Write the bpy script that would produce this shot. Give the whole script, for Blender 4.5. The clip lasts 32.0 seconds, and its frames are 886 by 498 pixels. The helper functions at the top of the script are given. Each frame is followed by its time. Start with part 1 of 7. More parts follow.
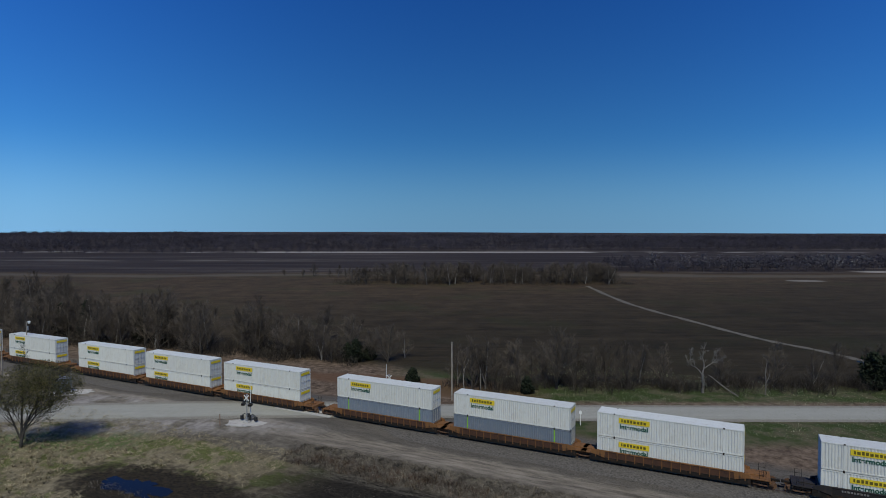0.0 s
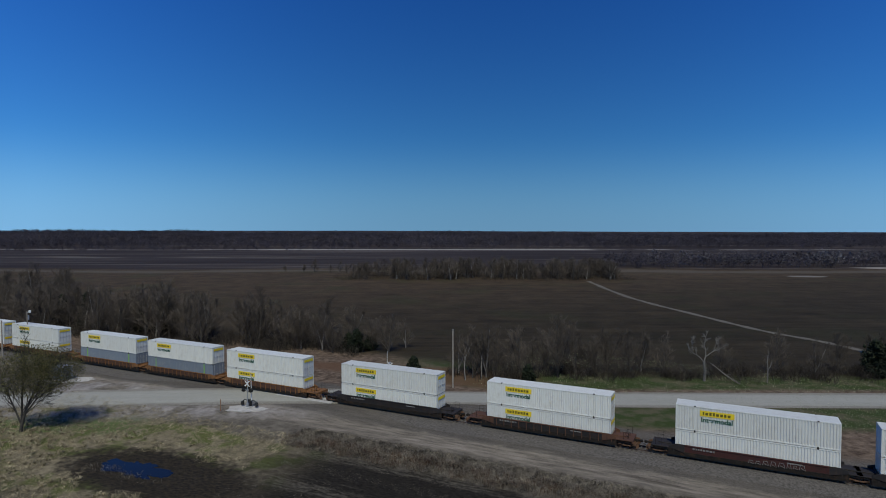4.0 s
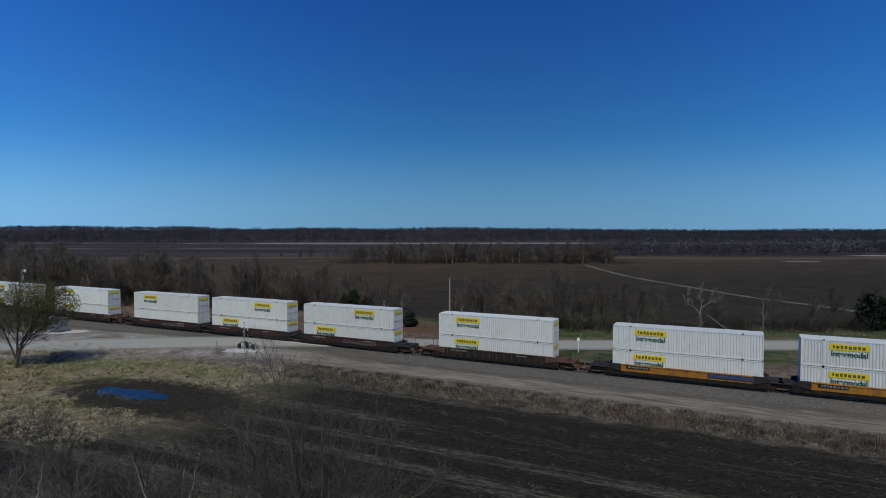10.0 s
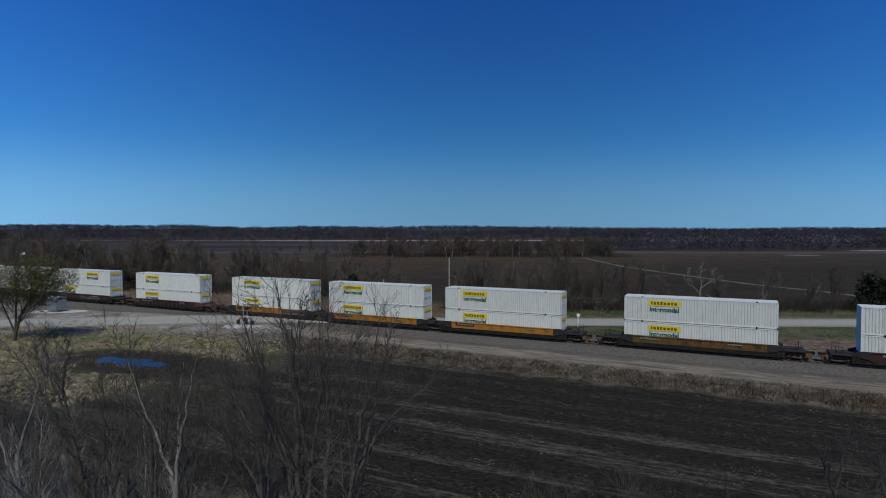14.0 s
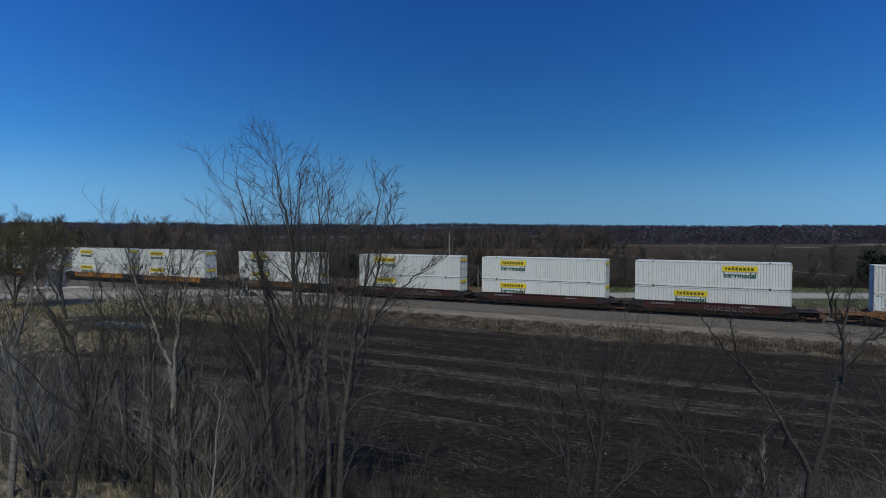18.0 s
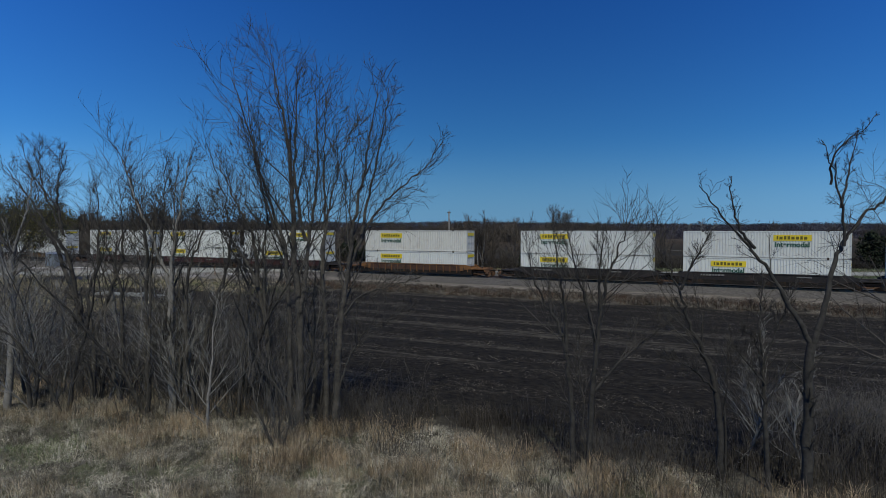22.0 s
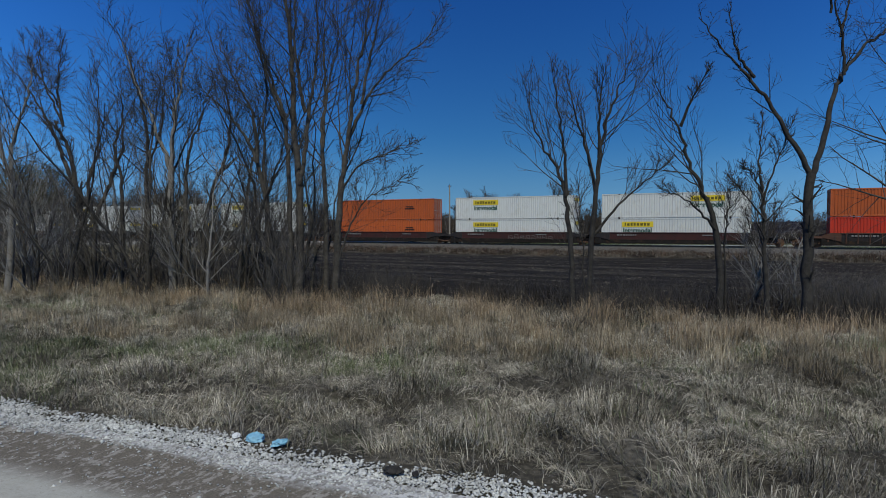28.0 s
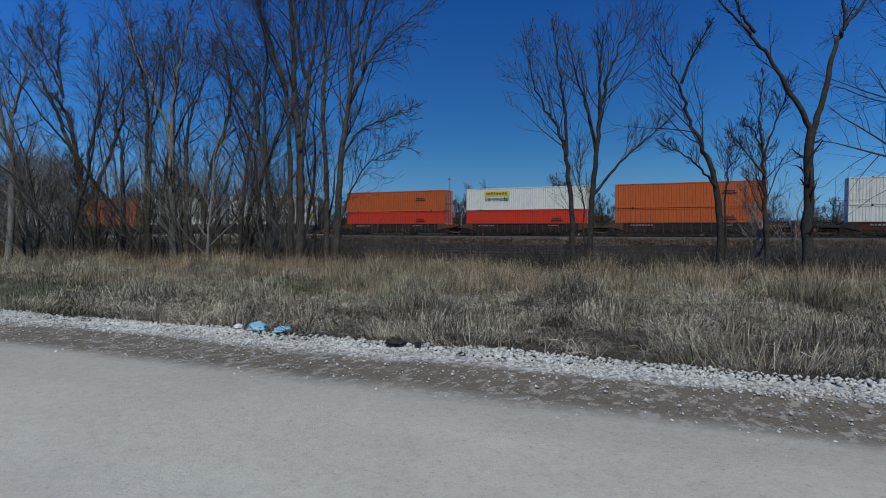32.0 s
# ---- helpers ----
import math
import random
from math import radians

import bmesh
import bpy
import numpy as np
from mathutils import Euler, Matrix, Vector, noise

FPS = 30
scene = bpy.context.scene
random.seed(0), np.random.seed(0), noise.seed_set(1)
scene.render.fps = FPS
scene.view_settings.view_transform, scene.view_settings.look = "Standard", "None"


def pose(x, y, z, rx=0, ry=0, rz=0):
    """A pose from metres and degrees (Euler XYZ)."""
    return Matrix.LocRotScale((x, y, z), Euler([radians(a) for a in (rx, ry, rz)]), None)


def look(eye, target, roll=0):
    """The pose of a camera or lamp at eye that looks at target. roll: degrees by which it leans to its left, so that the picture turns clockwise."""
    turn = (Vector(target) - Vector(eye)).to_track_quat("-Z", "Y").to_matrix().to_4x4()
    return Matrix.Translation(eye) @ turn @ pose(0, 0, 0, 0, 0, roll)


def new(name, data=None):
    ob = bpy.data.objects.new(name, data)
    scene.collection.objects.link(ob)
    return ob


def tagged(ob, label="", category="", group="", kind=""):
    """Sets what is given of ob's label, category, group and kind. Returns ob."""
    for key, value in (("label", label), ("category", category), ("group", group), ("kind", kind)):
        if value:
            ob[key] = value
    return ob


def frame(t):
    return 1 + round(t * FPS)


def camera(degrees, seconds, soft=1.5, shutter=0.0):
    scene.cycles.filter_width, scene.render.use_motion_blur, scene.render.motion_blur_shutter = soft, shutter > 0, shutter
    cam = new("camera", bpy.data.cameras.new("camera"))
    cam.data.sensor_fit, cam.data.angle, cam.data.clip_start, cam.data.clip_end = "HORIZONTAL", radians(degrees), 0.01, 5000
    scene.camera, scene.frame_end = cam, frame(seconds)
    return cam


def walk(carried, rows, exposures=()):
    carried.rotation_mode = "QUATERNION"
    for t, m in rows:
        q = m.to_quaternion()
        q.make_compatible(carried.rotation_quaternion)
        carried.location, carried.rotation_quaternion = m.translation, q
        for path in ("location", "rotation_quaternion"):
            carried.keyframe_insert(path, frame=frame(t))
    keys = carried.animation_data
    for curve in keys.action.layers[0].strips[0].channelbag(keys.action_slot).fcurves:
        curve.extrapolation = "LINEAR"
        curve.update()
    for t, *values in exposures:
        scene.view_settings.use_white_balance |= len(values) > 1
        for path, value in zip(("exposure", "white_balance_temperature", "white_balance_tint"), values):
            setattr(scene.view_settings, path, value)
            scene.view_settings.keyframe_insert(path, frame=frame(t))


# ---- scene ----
cam = camera(73.0, 32.0, soft=0.95)
PATH = [
    (0, pose(0.008, 0.010, 28.561, 88.092, 0, 0.124)),
    (0.5, pose(0.039, 0.069, 28.379, 88.076, 0, 0.154)),
    (1, pose(0.053, 0.114, 28.364, 88.065, 0, 0.162)),
    (1.5, pose(0.055, 0.145, 28.372, 88.052, 0, 0.165)),
    (2, pose(0.049, 0.167, 28.312, 88.032, 0, 0.163)),
    (2.5, pose(0.036, 0.182, 28.214, 88.015, 0, 0.150)),
    (3, pose(0.026, 0.188, 27.897, 88.005, 0, 0.148)),
    (3.5, pose(0.008, 0.190, 27.304, 88.001, 0, 0.164)),
    (5.5, pose(-0.069, 0.183, 23.268, 88.010, 0, 0.327)),
    (6, pose(-0.057, 0.193, 22.116, 88.012, 0, 0.265)),
    (6.5, pose(-0.009, 0.187, 21.443, 88.021, 0, -0.196)),
    (7, pose(-0.025, 0.133, 20.758, 88.027, 0, -0.240)),
    (7.5, pose(-0.068, 0.070, 20.071, 88.028, 0, -0.286)),
    (8, pose(-0.109, 0.007, 19.487, 88.028, 0, -0.288)),
    (8.5, pose(-0.128, -0.068, 19.003, 88.029, 0, -0.267)),
    (9, pose(-0.126, -0.120, 18.607, 88.030, 0, -0.245)),
    (9.5, pose(-0.129, -0.164, 18.234, 88.030, 0, -0.209)),
    (10, pose(-0.143, -0.200, 17.836, 88.031, 0, -0.177)),
    (10.5, pose(-0.136, -0.215, 17.448, 88.032, 0, -0.167)),
    (11, pose(-0.123, -0.216, 17.061, 88.034, 0, -0.165)),
    (11.5, pose(-0.097, -0.203, 16.651, 88.038, 0, -0.174)),
    (12, pose(-0.076, -0.186, 16.201, 88.042, 0, -0.180)),
    (12.5, pose(-0.087, -0.155, 15.772, 88.050, 0, -0.183)),
    (13, pose(-0.091, -0.143, 15.317, 88.060, 0, -0.209)),
    (13.5, pose(-0.106, -0.149, 14.765, 88.056, 0, -0.202)),
    (14, pose(-0.116, -0.152, 14.187, 88.050, 0, -0.206)),
    (14.5, pose(-0.135, -0.148, 13.639, 88.047, 0, -0.207)),
    (15, pose(-0.135, -0.135, 13.038, 88.046, 0, -0.198)),
    (15.5, pose(-0.098, -0.124, 12.464, 88.044, 0, -0.167)),
    (17.5, pose(-0.126, -0.097, 10.394, 88.038, 0, -0.183)),
    (18, pose(-0.143, -0.080, 9.933, 88.028, 0, -0.206)),
    (18.5, pose(-0.148, -0.070, 9.491, 88.021, 0, -0.210)),
    (19, pose(-0.158, -0.060, 9.071, 88.019, 0, -0.204)),
    (19.5, pose(-0.148, -0.100, 8.605, 88.018, 0, -0.209)),
    (20, pose(-0.142, -0.130, 8.122, 88.020, 0, -0.202)),
    (20.5, pose(-0.136, -0.128, 7.684, 88.020, 0, -0.204)),
    (21, pose(-0.131, -0.106, 7.269, 88.016, 0, -0.198)),
    (21.5, pose(-0.107, -0.110, 6.881, 88.016, 0, -0.221)),
    (22, pose(-0.076, -0.095, 6.474, 88.011, 0, -0.208)),
    (22.5, pose(-0.066, -0.095, 6.069, 88.000, 0, -0.168)),
    (23, pose(-0.073, -0.129, 5.651, 87.984, 0, -0.140)),
    (23.5, pose(-0.083, -0.093, 5.245, 87.995, 0, -0.112)),
    (24, pose(-0.086, -0.123, 4.875, 87.999, 0, -0.110)),
    (24.5, pose(-0.089, -0.172, 4.498, 88.000, 0, -0.106)),
    (25, pose(-0.085, -0.193, 4.142, 87.998, 0, -0.105)),
    (25.5, pose(-0.070, -0.213, 3.747, 88.005, 0, -0.097)),
    (27.5, pose(-0.044, -0.235, 2.224, 88.025, 0, -0.126)),
    (28, pose(-0.043, -0.251, 2.030, 88.019, 0, -0.132)),
    (28.5, pose(-0.027, -0.279, 1.888, 88.023, 0, -0.155)),
    (29, pose(-0.033, -0.308, 1.746, 88.028, 0, -0.142)),
    (29.5, pose(-0.064, -0.305, 1.596, 88.030, 0, -0.156)),
    (30, pose(-0.088, -0.301, 1.450, 88.036, 0, -0.152)),
    (30.5, pose(-0.098, -0.303, 1.303, 88.035, 0, -0.163)),
    (31, pose(-0.095, -0.302, 1.151, 88.037, 0, -0.157)),
    (31.5, pose(-0.091, -0.304, 1.001, 88.039, 0, -0.148)),
    (32, pose(-0.067, -0.294, 0.854, 88.041, 0, -0.156)),
]
walk(cam, PATH, exposures=((0, 0.0), (32, 0.0)))

# ---- light ----
SUN_UP = 53
world = bpy.data.worlds.new("sky")
scene.world = world
world.use_nodes = True
wn = world.node_tree.nodes
sky = wn.new("ShaderNodeTexSky")
sky.sky_type = "NISHITA"
sky.sun_disc = False
sky.sun_elevation = radians(SUN_UP)
sky.sun_rotation = radians(180)
sky.altitude = 300
sky.air_density = 0.5
sky.dust_density = 0.0
sky.ozone_density = 3.0
apart = wn.new("ShaderNodeSeparateColor")
whole = wn.new("ShaderNodeCombineColor")
links = world.node_tree.links
# near the horizon the haze levels the sky off
ways = wn.new("ShaderNodeTexCoord")
aside = wn.new("ShaderNodeSeparateXYZ")
raised, level, rise = wn.new("ShaderNodeCombineXYZ"), wn.new("ShaderNodeMath"), wn.new("ShaderNodeMath")
level.operation, rise.operation = "MULTIPLY_ADD", "SQRT"
level.inputs[2].default_value = 0.0055
links.new(ways.outputs["Generated"], aside.inputs[0])
links.new(aside.outputs[0], raised.inputs[0])
links.new(aside.outputs[1], raised.inputs[1])
links.new(aside.outputs[2], level.inputs[0])
links.new(aside.outputs[2], level.inputs[1])
links.new(level.outputs[0], rise.inputs[0])
links.new(rise.outputs[0], raised.inputs[2])
links.new(raised.outputs[0], sky.inputs["Vector"])
links.new(sky.outputs["Color"], apart.inputs[0])
for i, (power, weight) in enumerate(((1.40, 0.158), (0.98, 0.535), (0.47, 1.73))):
    bend, scale = wn.new("ShaderNodeMath"), wn.new("ShaderNodeMath")
    bend.operation, scale.operation = "POWER", "MULTIPLY"
    bend.inputs[1].default_value, scale.inputs[1].default_value = power, weight
    links.new(apart.outputs[i], bend.inputs[0])
    links.new(bend.outputs[0], scale.inputs[0])
    links.new(scale.outputs[0], whole.inputs[i])
# the sky is deepest opposite the sun and pales to both sides
off, square, gain, pale = (wn.new("ShaderNodeMath") for _ in range(4))
off.operation, square.operation, gain.operation, pale.operation = "SUBTRACT", "MULTIPLY", "MULTIPLY_ADD", "MINIMUM"
off.inputs[1].default_value, gain.inputs[1].default_value, gain.inputs[2].default_value, pale.inputs[1].default_value = 0.10, 1.45, 1.05, 1.70
links.new(aside.outputs[0], off.inputs[0])
links.new(off.outputs[0], square.inputs[0])
links.new(off.outputs[0], square.inputs[1])
links.new(square.outputs[0], gain.inputs[0])
links.new(gain.outputs[0], pale.inputs[0])
# thin haze low down
low, veil = wn.new("ShaderNodeMapRange"), wn.new("ShaderNodeMix")
low.interpolation_type = "SMOOTHERSTEP"
low.inputs["From Min"].default_value, low.inputs["From Max"].default_value = 0.17, -0.05
low.inputs["To Min"].default_value, low.inputs["To Max"].default_value = 0.0, 0.62
veil.data_type = "RGBA"
veil.inputs[7].default_value = (1.52, 2.75, 4.15, 1)
links.new(aside.outputs[2], low.inputs["Value"])
links.new(low.outputs[0], veil.inputs[0])
links.new(whole.outputs[0], veil.inputs[6])
wide = wn.new("ShaderNodeVectorMath")
wide.operation = "SCALE"
links.new(veil.outputs[2], wide.inputs[0])
links.new(pale.outputs[0], wide.inputs["Scale"])
links.new(wide.outputs[0], wn["Background"].inputs["Color"])
wn["Background"].inputs["Strength"].default_value = 0.1
sun = new("sun", bpy.data.lights.new("sun", "SUN"))
sun.data.energy = 2.8
sun.data.angle = radians(0.5)
sun.data.color = (0.98, 0.985, 0.855)
sun.matrix_world = look((0, -60 * math.cos(radians(SUN_UP)), 60 * math.sin(radians(SUN_UP))), (0, 0, 0))

# ---- the railway's own axes: s along the line, w across it (away from the near road) ----
TURN = 0.4535
ALONG = Vector((math.cos(TURN), -math.sin(TURN), 0))
ACROSS = Vector((math.sin(TURN), math.cos(TURN), 0))
START = Vector((0, 82.0, 0)) + 1.295 * ACROSS
TRACK = Matrix.Translation(START) @ Matrix.Rotation(-TURN, 4, "Z")


def to_sw(x, y):
    return ((x - START.x) * ALONG.x + (y - START.y) * ALONG.y,
            (x - START.x) * ACROSS.x + (y - START.y) * ACROSS.y)


def to_xy(s, w):
    return (START.x + s * ALONG.x + w * ACROSS.x, START.y + s * ALONG.y + w * ACROSS.y)


def ramp01(a, b, x):
    u = np.clip((np.asarray(x, float) - a) / (b - a), 0, 1)
    return u * u * (3 - 2 * u)


def road_edge(s):
    """Where the near road's gravel edge lies across the line: the road runs slightly askew to it."""
    return -70.48 + 0.06 * (s - 31)


def ground_z(x, y):
    """Height of the ground over the rails' top, which is 0."""
    x, y = np.asarray(x, float), np.asarray(y, float)
    s, w = to_sw(x, y)
    wr = w - 0.06 * np.clip(s - 31, -60, 60) * (1 - ramp01(-68, -61, w))
    z = np.interp(wr, [-200, -79.6, -79.2, -71.3, -70.6, -68, -63, -57, -52, -18, -13, -9, -4, 4, 9, 30, 80],
                  [-0.9, -0.4, -0.27, -0.27, -0.24, -0.42, -0.52, -0.6, -0.82, -0.8, -0.55, -0.58, -0.62, -0.62, -0.6, -0.75, -1.0])
    rough = ramp01(-70.4, -68.5, wr) * (1 - ramp01(-56, -52, w))
    z = z + rough * (0.16 * np.sin(s * 0.9 + 1.3 * np.sin(w * 0.7)) * np.sin(w * 0.8 + 0.6) + 0.10 * np.sin(s * 2.9 + 1.7 * np.sin(w * 1.9)) * np.sin(w * 2.6 + s * 0.7) + 0.03 * np.sin(s * 5.3 + w * 2.7))
    strip = ramp01(-19, -16, w) * (1 - ramp01(-11, -8, w))
    z = z + strip * (0.07 * np.sin(s * 1.1) * np.sin(w * 1.3 + s * 0.4))
    # the level crossing lifts the ground to the rails
    lift = (1 - ramp01(7, 13, np.abs(y - 94.3))) * (1 - ramp01(4, 16, np.abs(w)))
    z = z * (1 - lift) + lift * -0.13
    # a hollow that holds water
    d = np.hypot((s + 25.5) / 7.0, (w + 29.6) / 3.6)
    z = z - 0.22 * (1 - ramp01(0.4, 1.6, d))
    # the far side of the valley rises
    z = z + (11.0 - 0.004 * np.clip(x, -900, 900) + 1.3 * np.sin(x / 130 + 1) + 0.6 * np.sin(x / 53)) * ramp01(790, 1250, y) * (1 - 0.6 * ramp01(1340, 1800, y)) * (w > 0)
    return z


# ---- mesh helpers ----
class Shape:
    """Collects vertices and faces for one mesh."""

    def __init__(self):
        self.v, self.f, self.m = [], [], []

    def add(self, verts, faces, slot=0):
        n = len(self.v)
        self.v.extend(tuple(p) for p in verts)
        self.f.extend(tuple(i + n for i in face) for face in faces)
        self.m.extend([slot] * len(faces))
        return self

    def box(self, x0, x1, y0, y1, z0, z1, c=0.0, slot=0):
        if c <= 0:
            p = [(x, y, z) for x in (x0, x1) for y in (y0, y1) for z in (z0, z1)]
            return self.add(p, [(0, 1, 3, 2), (4, 6, 7, 5), (0, 4, 5, 1), (2, 3, 7, 6), (0, 2, 6, 4), (1, 5, 7, 3)], slot)
        bm = bmesh.new()
        bmesh.ops.create_cube(bm, size=1.0, matrix=Matrix.Translation(((x0 + x1) / 2, (y0 + y1) / 2, (z0 + z1) / 2)) @ Matrix.Diagonal((x1 - x0, y1 - y0, z1 - z0, 1)))
        bmesh.ops.bevel(bm, geom=bm.edges[:], offset=c, segments=1, affect="EDGES")
        bm.verts.index_update()
        self.add([v.co[:] for v in bm.verts], [[v.index for v in f.verts] for f in bm.faces], slot)
        bm.free()
        return self

    def tube(self, pts, radii, k=6, cap=True, slot=0):
        pts = [Vector(p) for p in pts]
        verts, faces = [], []
        for i, p in enumerate(pts):
            d = (pts[min(i + 1, len(pts) - 1)] - pts[max(i - 1, 0)]).normalized()
            a = d.orthogonal().normalized() if i == 0 else (a - a.dot(d) * d).normalized()
            b = d.cross(a)
            r = radii[i] if hasattr(radii, "__len__") else radii
            verts += [p + r * (math.cos(2 * math.pi * j / k) * a + math.sin(2 * math.pi * j / k) * b) for j in range(k)]
        for i in range(len(pts) - 1):
            for j in range(k):
                faces.append((i * k + j, i * k + (j + 1) % k, (i + 1) * k + (j + 1) % k, (i + 1) * k + j))
        if cap:
            faces += [tuple(range(k))[::-1], tuple(range((len(pts) - 1) * k, len(pts) * k))]
        return self.add(verts, faces, slot)

    def mesh(self, name, *mats, smooth=False):
        me = bpy.data.meshes.new(name)
        me.from_pydata(self.v, [], self.f)
        for m in mats:
            me.materials.append(m)
        if len(mats) > 1:
            me.polygons.foreach_set("material_index", self.m)
        if smooth:
            me.polygons.foreach_set("use_smooth", [True] * len(me.polygons))
        me.update()
        return me


def quick_mesh(name, verts, faces, mat, smooth=False):
    """A mesh from arrays: verts (n, 3), faces (m, 3 or 4)."""
    me = bpy.data.meshes.new(name)
    verts = np.asarray(verts, np.float32)
    faces = np.asarray(faces, np.int32)
    k = faces.shape[1]
    me.vertices.add(len(verts))
    me.vertices.foreach_set("co", verts.ravel())
    me.loops.add(faces.size)
    me.loops.foreach_set("vertex_index", faces.ravel())
    me.polygons.add(len(faces))
    me.polygons.foreach_set("loop_start", np.arange(len(faces), dtype=np.int32) * k)
    me.polygons.foreach_set("loop_total", np.full(len(faces), k, np.int32))
    if smooth:
        me.polygons.foreach_set("use_smooth", np.ones(len(faces), bool))
    me.materials.append(mat)
    me.update(calc_edges=True)
    me.validate()
    return me


def part(name, shape, mat, parent, label=""):
    """One mesh object under a thing or a part. shape: a Shape, or a mesh that alike parts share."""
    me = shape if isinstance(shape, bpy.types.Mesh) else shape.mesh(name, mat)
    ob = new(name, me)
    ob.parent = parent
    if label:
        ob["label"] = label
    return ob


def thing(name, m, label, category, group="", kind=""):
    ob = new(name)
    ob.empty_display_size = 0.2
    ob.matrix_world = m
    return tagged(ob, label, category, group, kind)


# ---- materials ----
class Nodes:
    def __init__(self, name):
        self.mat = bpy.data.materials.new(name)
        self.mat.use_nodes = True
        self.t = self.mat.node_tree
        self.bsdf = self.t.nodes["Principled BSDF"]

    def node(self, kind, **kw):
        n = self.t.nodes.new(kind)
        for k, v in kw.items():
            n.inputs[k].default_value = v
        return n

    def link(self, a, b):
        self.t.links.new(a, b)

    def put(self, sock, v):
        if isinstance(v, bpy.types.NodeSocket):
            self.link(v, sock)
        elif isinstance(v, (tuple, list)) and len(v) == 3 and sock.type == "RGBA":
            sock.default_value = (*v, 1)
        else:
            sock.default_value = v

    def coord(self, which="Object"):
        return self.node("ShaderNodeTexCoord").outputs[which]

    def position(self):
        return self.node("ShaderNodeNewGeometry").outputs["Position"]

    def split(self, vec):
        n = self.node("ShaderNodeSeparateXYZ")
        self.link(vec, n.inputs[0])
        return n.outputs[0], n.outputs[1], n.outputs[2]

    def scaled(self, vec, x, y, z):
        n = self.node("ShaderNodeMapping")
        self.link(vec, n.inputs["Vector"])
        n.inputs["Scale"].default_value = (x, y, z)
        return n.outputs[0]

    def noise(self, vec, scale, detail=5.0, rough=0.6, out="Fac"):
        n = self.node("ShaderNodeTexNoise", Scale=scale, Detail=detail, Roughness=rough)
        self.link(vec, n.inputs["Vector"])
        return n.outputs[out]

    def cells(self, vec, scale, out="Color"):
        n = self.node("ShaderNodeTexVoronoi", Scale=scale)
        self.link(vec, n.inputs["Vector"])
        return n.outputs[out]

    def math(self, op, a, b=0.0):
        n = self.node("ShaderNodeMath")
        n.operation = op
        self.put(n.inputs[0], a)
        self.put(n.inputs[1], b)
        return n.outputs[0]

    def step(self, x, a, b, lo=0.0, hi=1.0):
        n = self.node("ShaderNodeMapRange")
        n.interpolation_type = "SMOOTHSTEP"
        self.put(n.inputs["Value"], x)
        n.inputs["From Min"].default_value, n.inputs["From Max"].default_value = a, b
        n.inputs["To Min"].default_value, n.inputs["To Max"].default_value = lo, hi
        return n.outputs[0]

    def band(self, x, a, b, soft):
        return self.math("MULTIPLY", self.step(x, a - soft, a + soft), self.step(x, b - soft, b + soft, 1.0, 0.0))

    def mix(self, fac, a, b, how="MIX"):
        n = self.node("ShaderNodeMix")
        n.data_type, n.blend_type = "RGBA", how
        self.put(n.inputs[0], fac)
        self.put(n.inputs[6], a)
        self.put(n.inputs[7], b)
        return n.outputs[2]

    def ramp(self, fac, *stops):
        n = self.node("ShaderNodeValToRGB")
        e = n.color_ramp.elements
        while len(e) < len(stops):
            e.new(0.5)
        for i, (p, c) in enumerate(stops):
            e[i].position, e[i].color = p, (*c, 1)
        self.link(fac, n.inputs[0])
        return n.outputs[0]

    def bump(self, height, strength=0.4, distance=0.02):
        n = self.node("ShaderNodeBump", Strength=strength, Distance=distance)
        self.link(height, n.inputs["Height"])
        self.link(n.outputs[0], self.bsdf.inputs["Normal"])

    def done(self, colour, rough=0.8, metal=0.0, spec=0.3):
        self.put(self.bsdf.inputs["Base Color"], colour)
        self.put(self.bsdf.inputs["Roughness"], rough)
        self.bsdf.inputs["Metallic"].default_value = metal
        self.bsdf.inputs["Specular IOR Level"].default_value = spec
        return self.mat


def grained(name, a, b, scale=3.0, rough=0.8, metal=0.0, fine=40.0, bump=0.2, random=0.0, spec=0.3, dist=0.01, stain=None):
    """Two colours mingled at two scales, with relief; random: how far single objects differ; stain: a third colour in patches."""
    n = Nodes(name)
    v = n.coord()
    big = n.noise(v, scale, 6)
    small = n.noise(v, fine, 4)
    f = n.math("ADD", n.math("MULTIPLY", big, 0.65), n.math("MULTIPLY", small, 0.35))
    col = n.ramp(f, (0.32, a), (0.68, b))
    if stain:
        col = n.mix(n.step(n.noise(v, scale * 0.45, 7, 0.7), 0.52, 0.66), col, stain)
    if random:
        r = n.node("ShaderNodeObjectInfo").outputs["Random"]
        col = n.mix(1.0, col, n.ramp(r, (0, (1 - random,) * 3), (1, (1 + random,) * 3)), "MULTIPLY")
    n.bump(f, bump, dist)
    return n.done(col, rough, metal, spec)


def islands(name, stops, rough=0.85, spec=0.2, patchy=(0.42, 1.3)):
    """Each loose piece of a joined mesh takes its own colour."""
    n = Nodes(name)
    r = n.node("ShaderNodeNewGeometry").outputs["Random Per Island"]
    col = n.ramp(r, *stops)
    pos = n.position()
    big = n.math("ADD", n.math("MULTIPLY", n.noise(pos, 0.35, 3), 0.3), n.math("ADD", n.math("MULTIPLY", n.noise(pos, 1.1, 4), 0.35), n.math("MULTIPLY", n.noise(pos, 3.6, 3), 0.35)))
    col = n.mix(1.0, col, n.ramp(big, (0.42, (patchy[0],) * 3), (0.58, (patchy[1],) * 3)), "MULTIPLY")
    return n.done(col, rough, 0.0, spec)


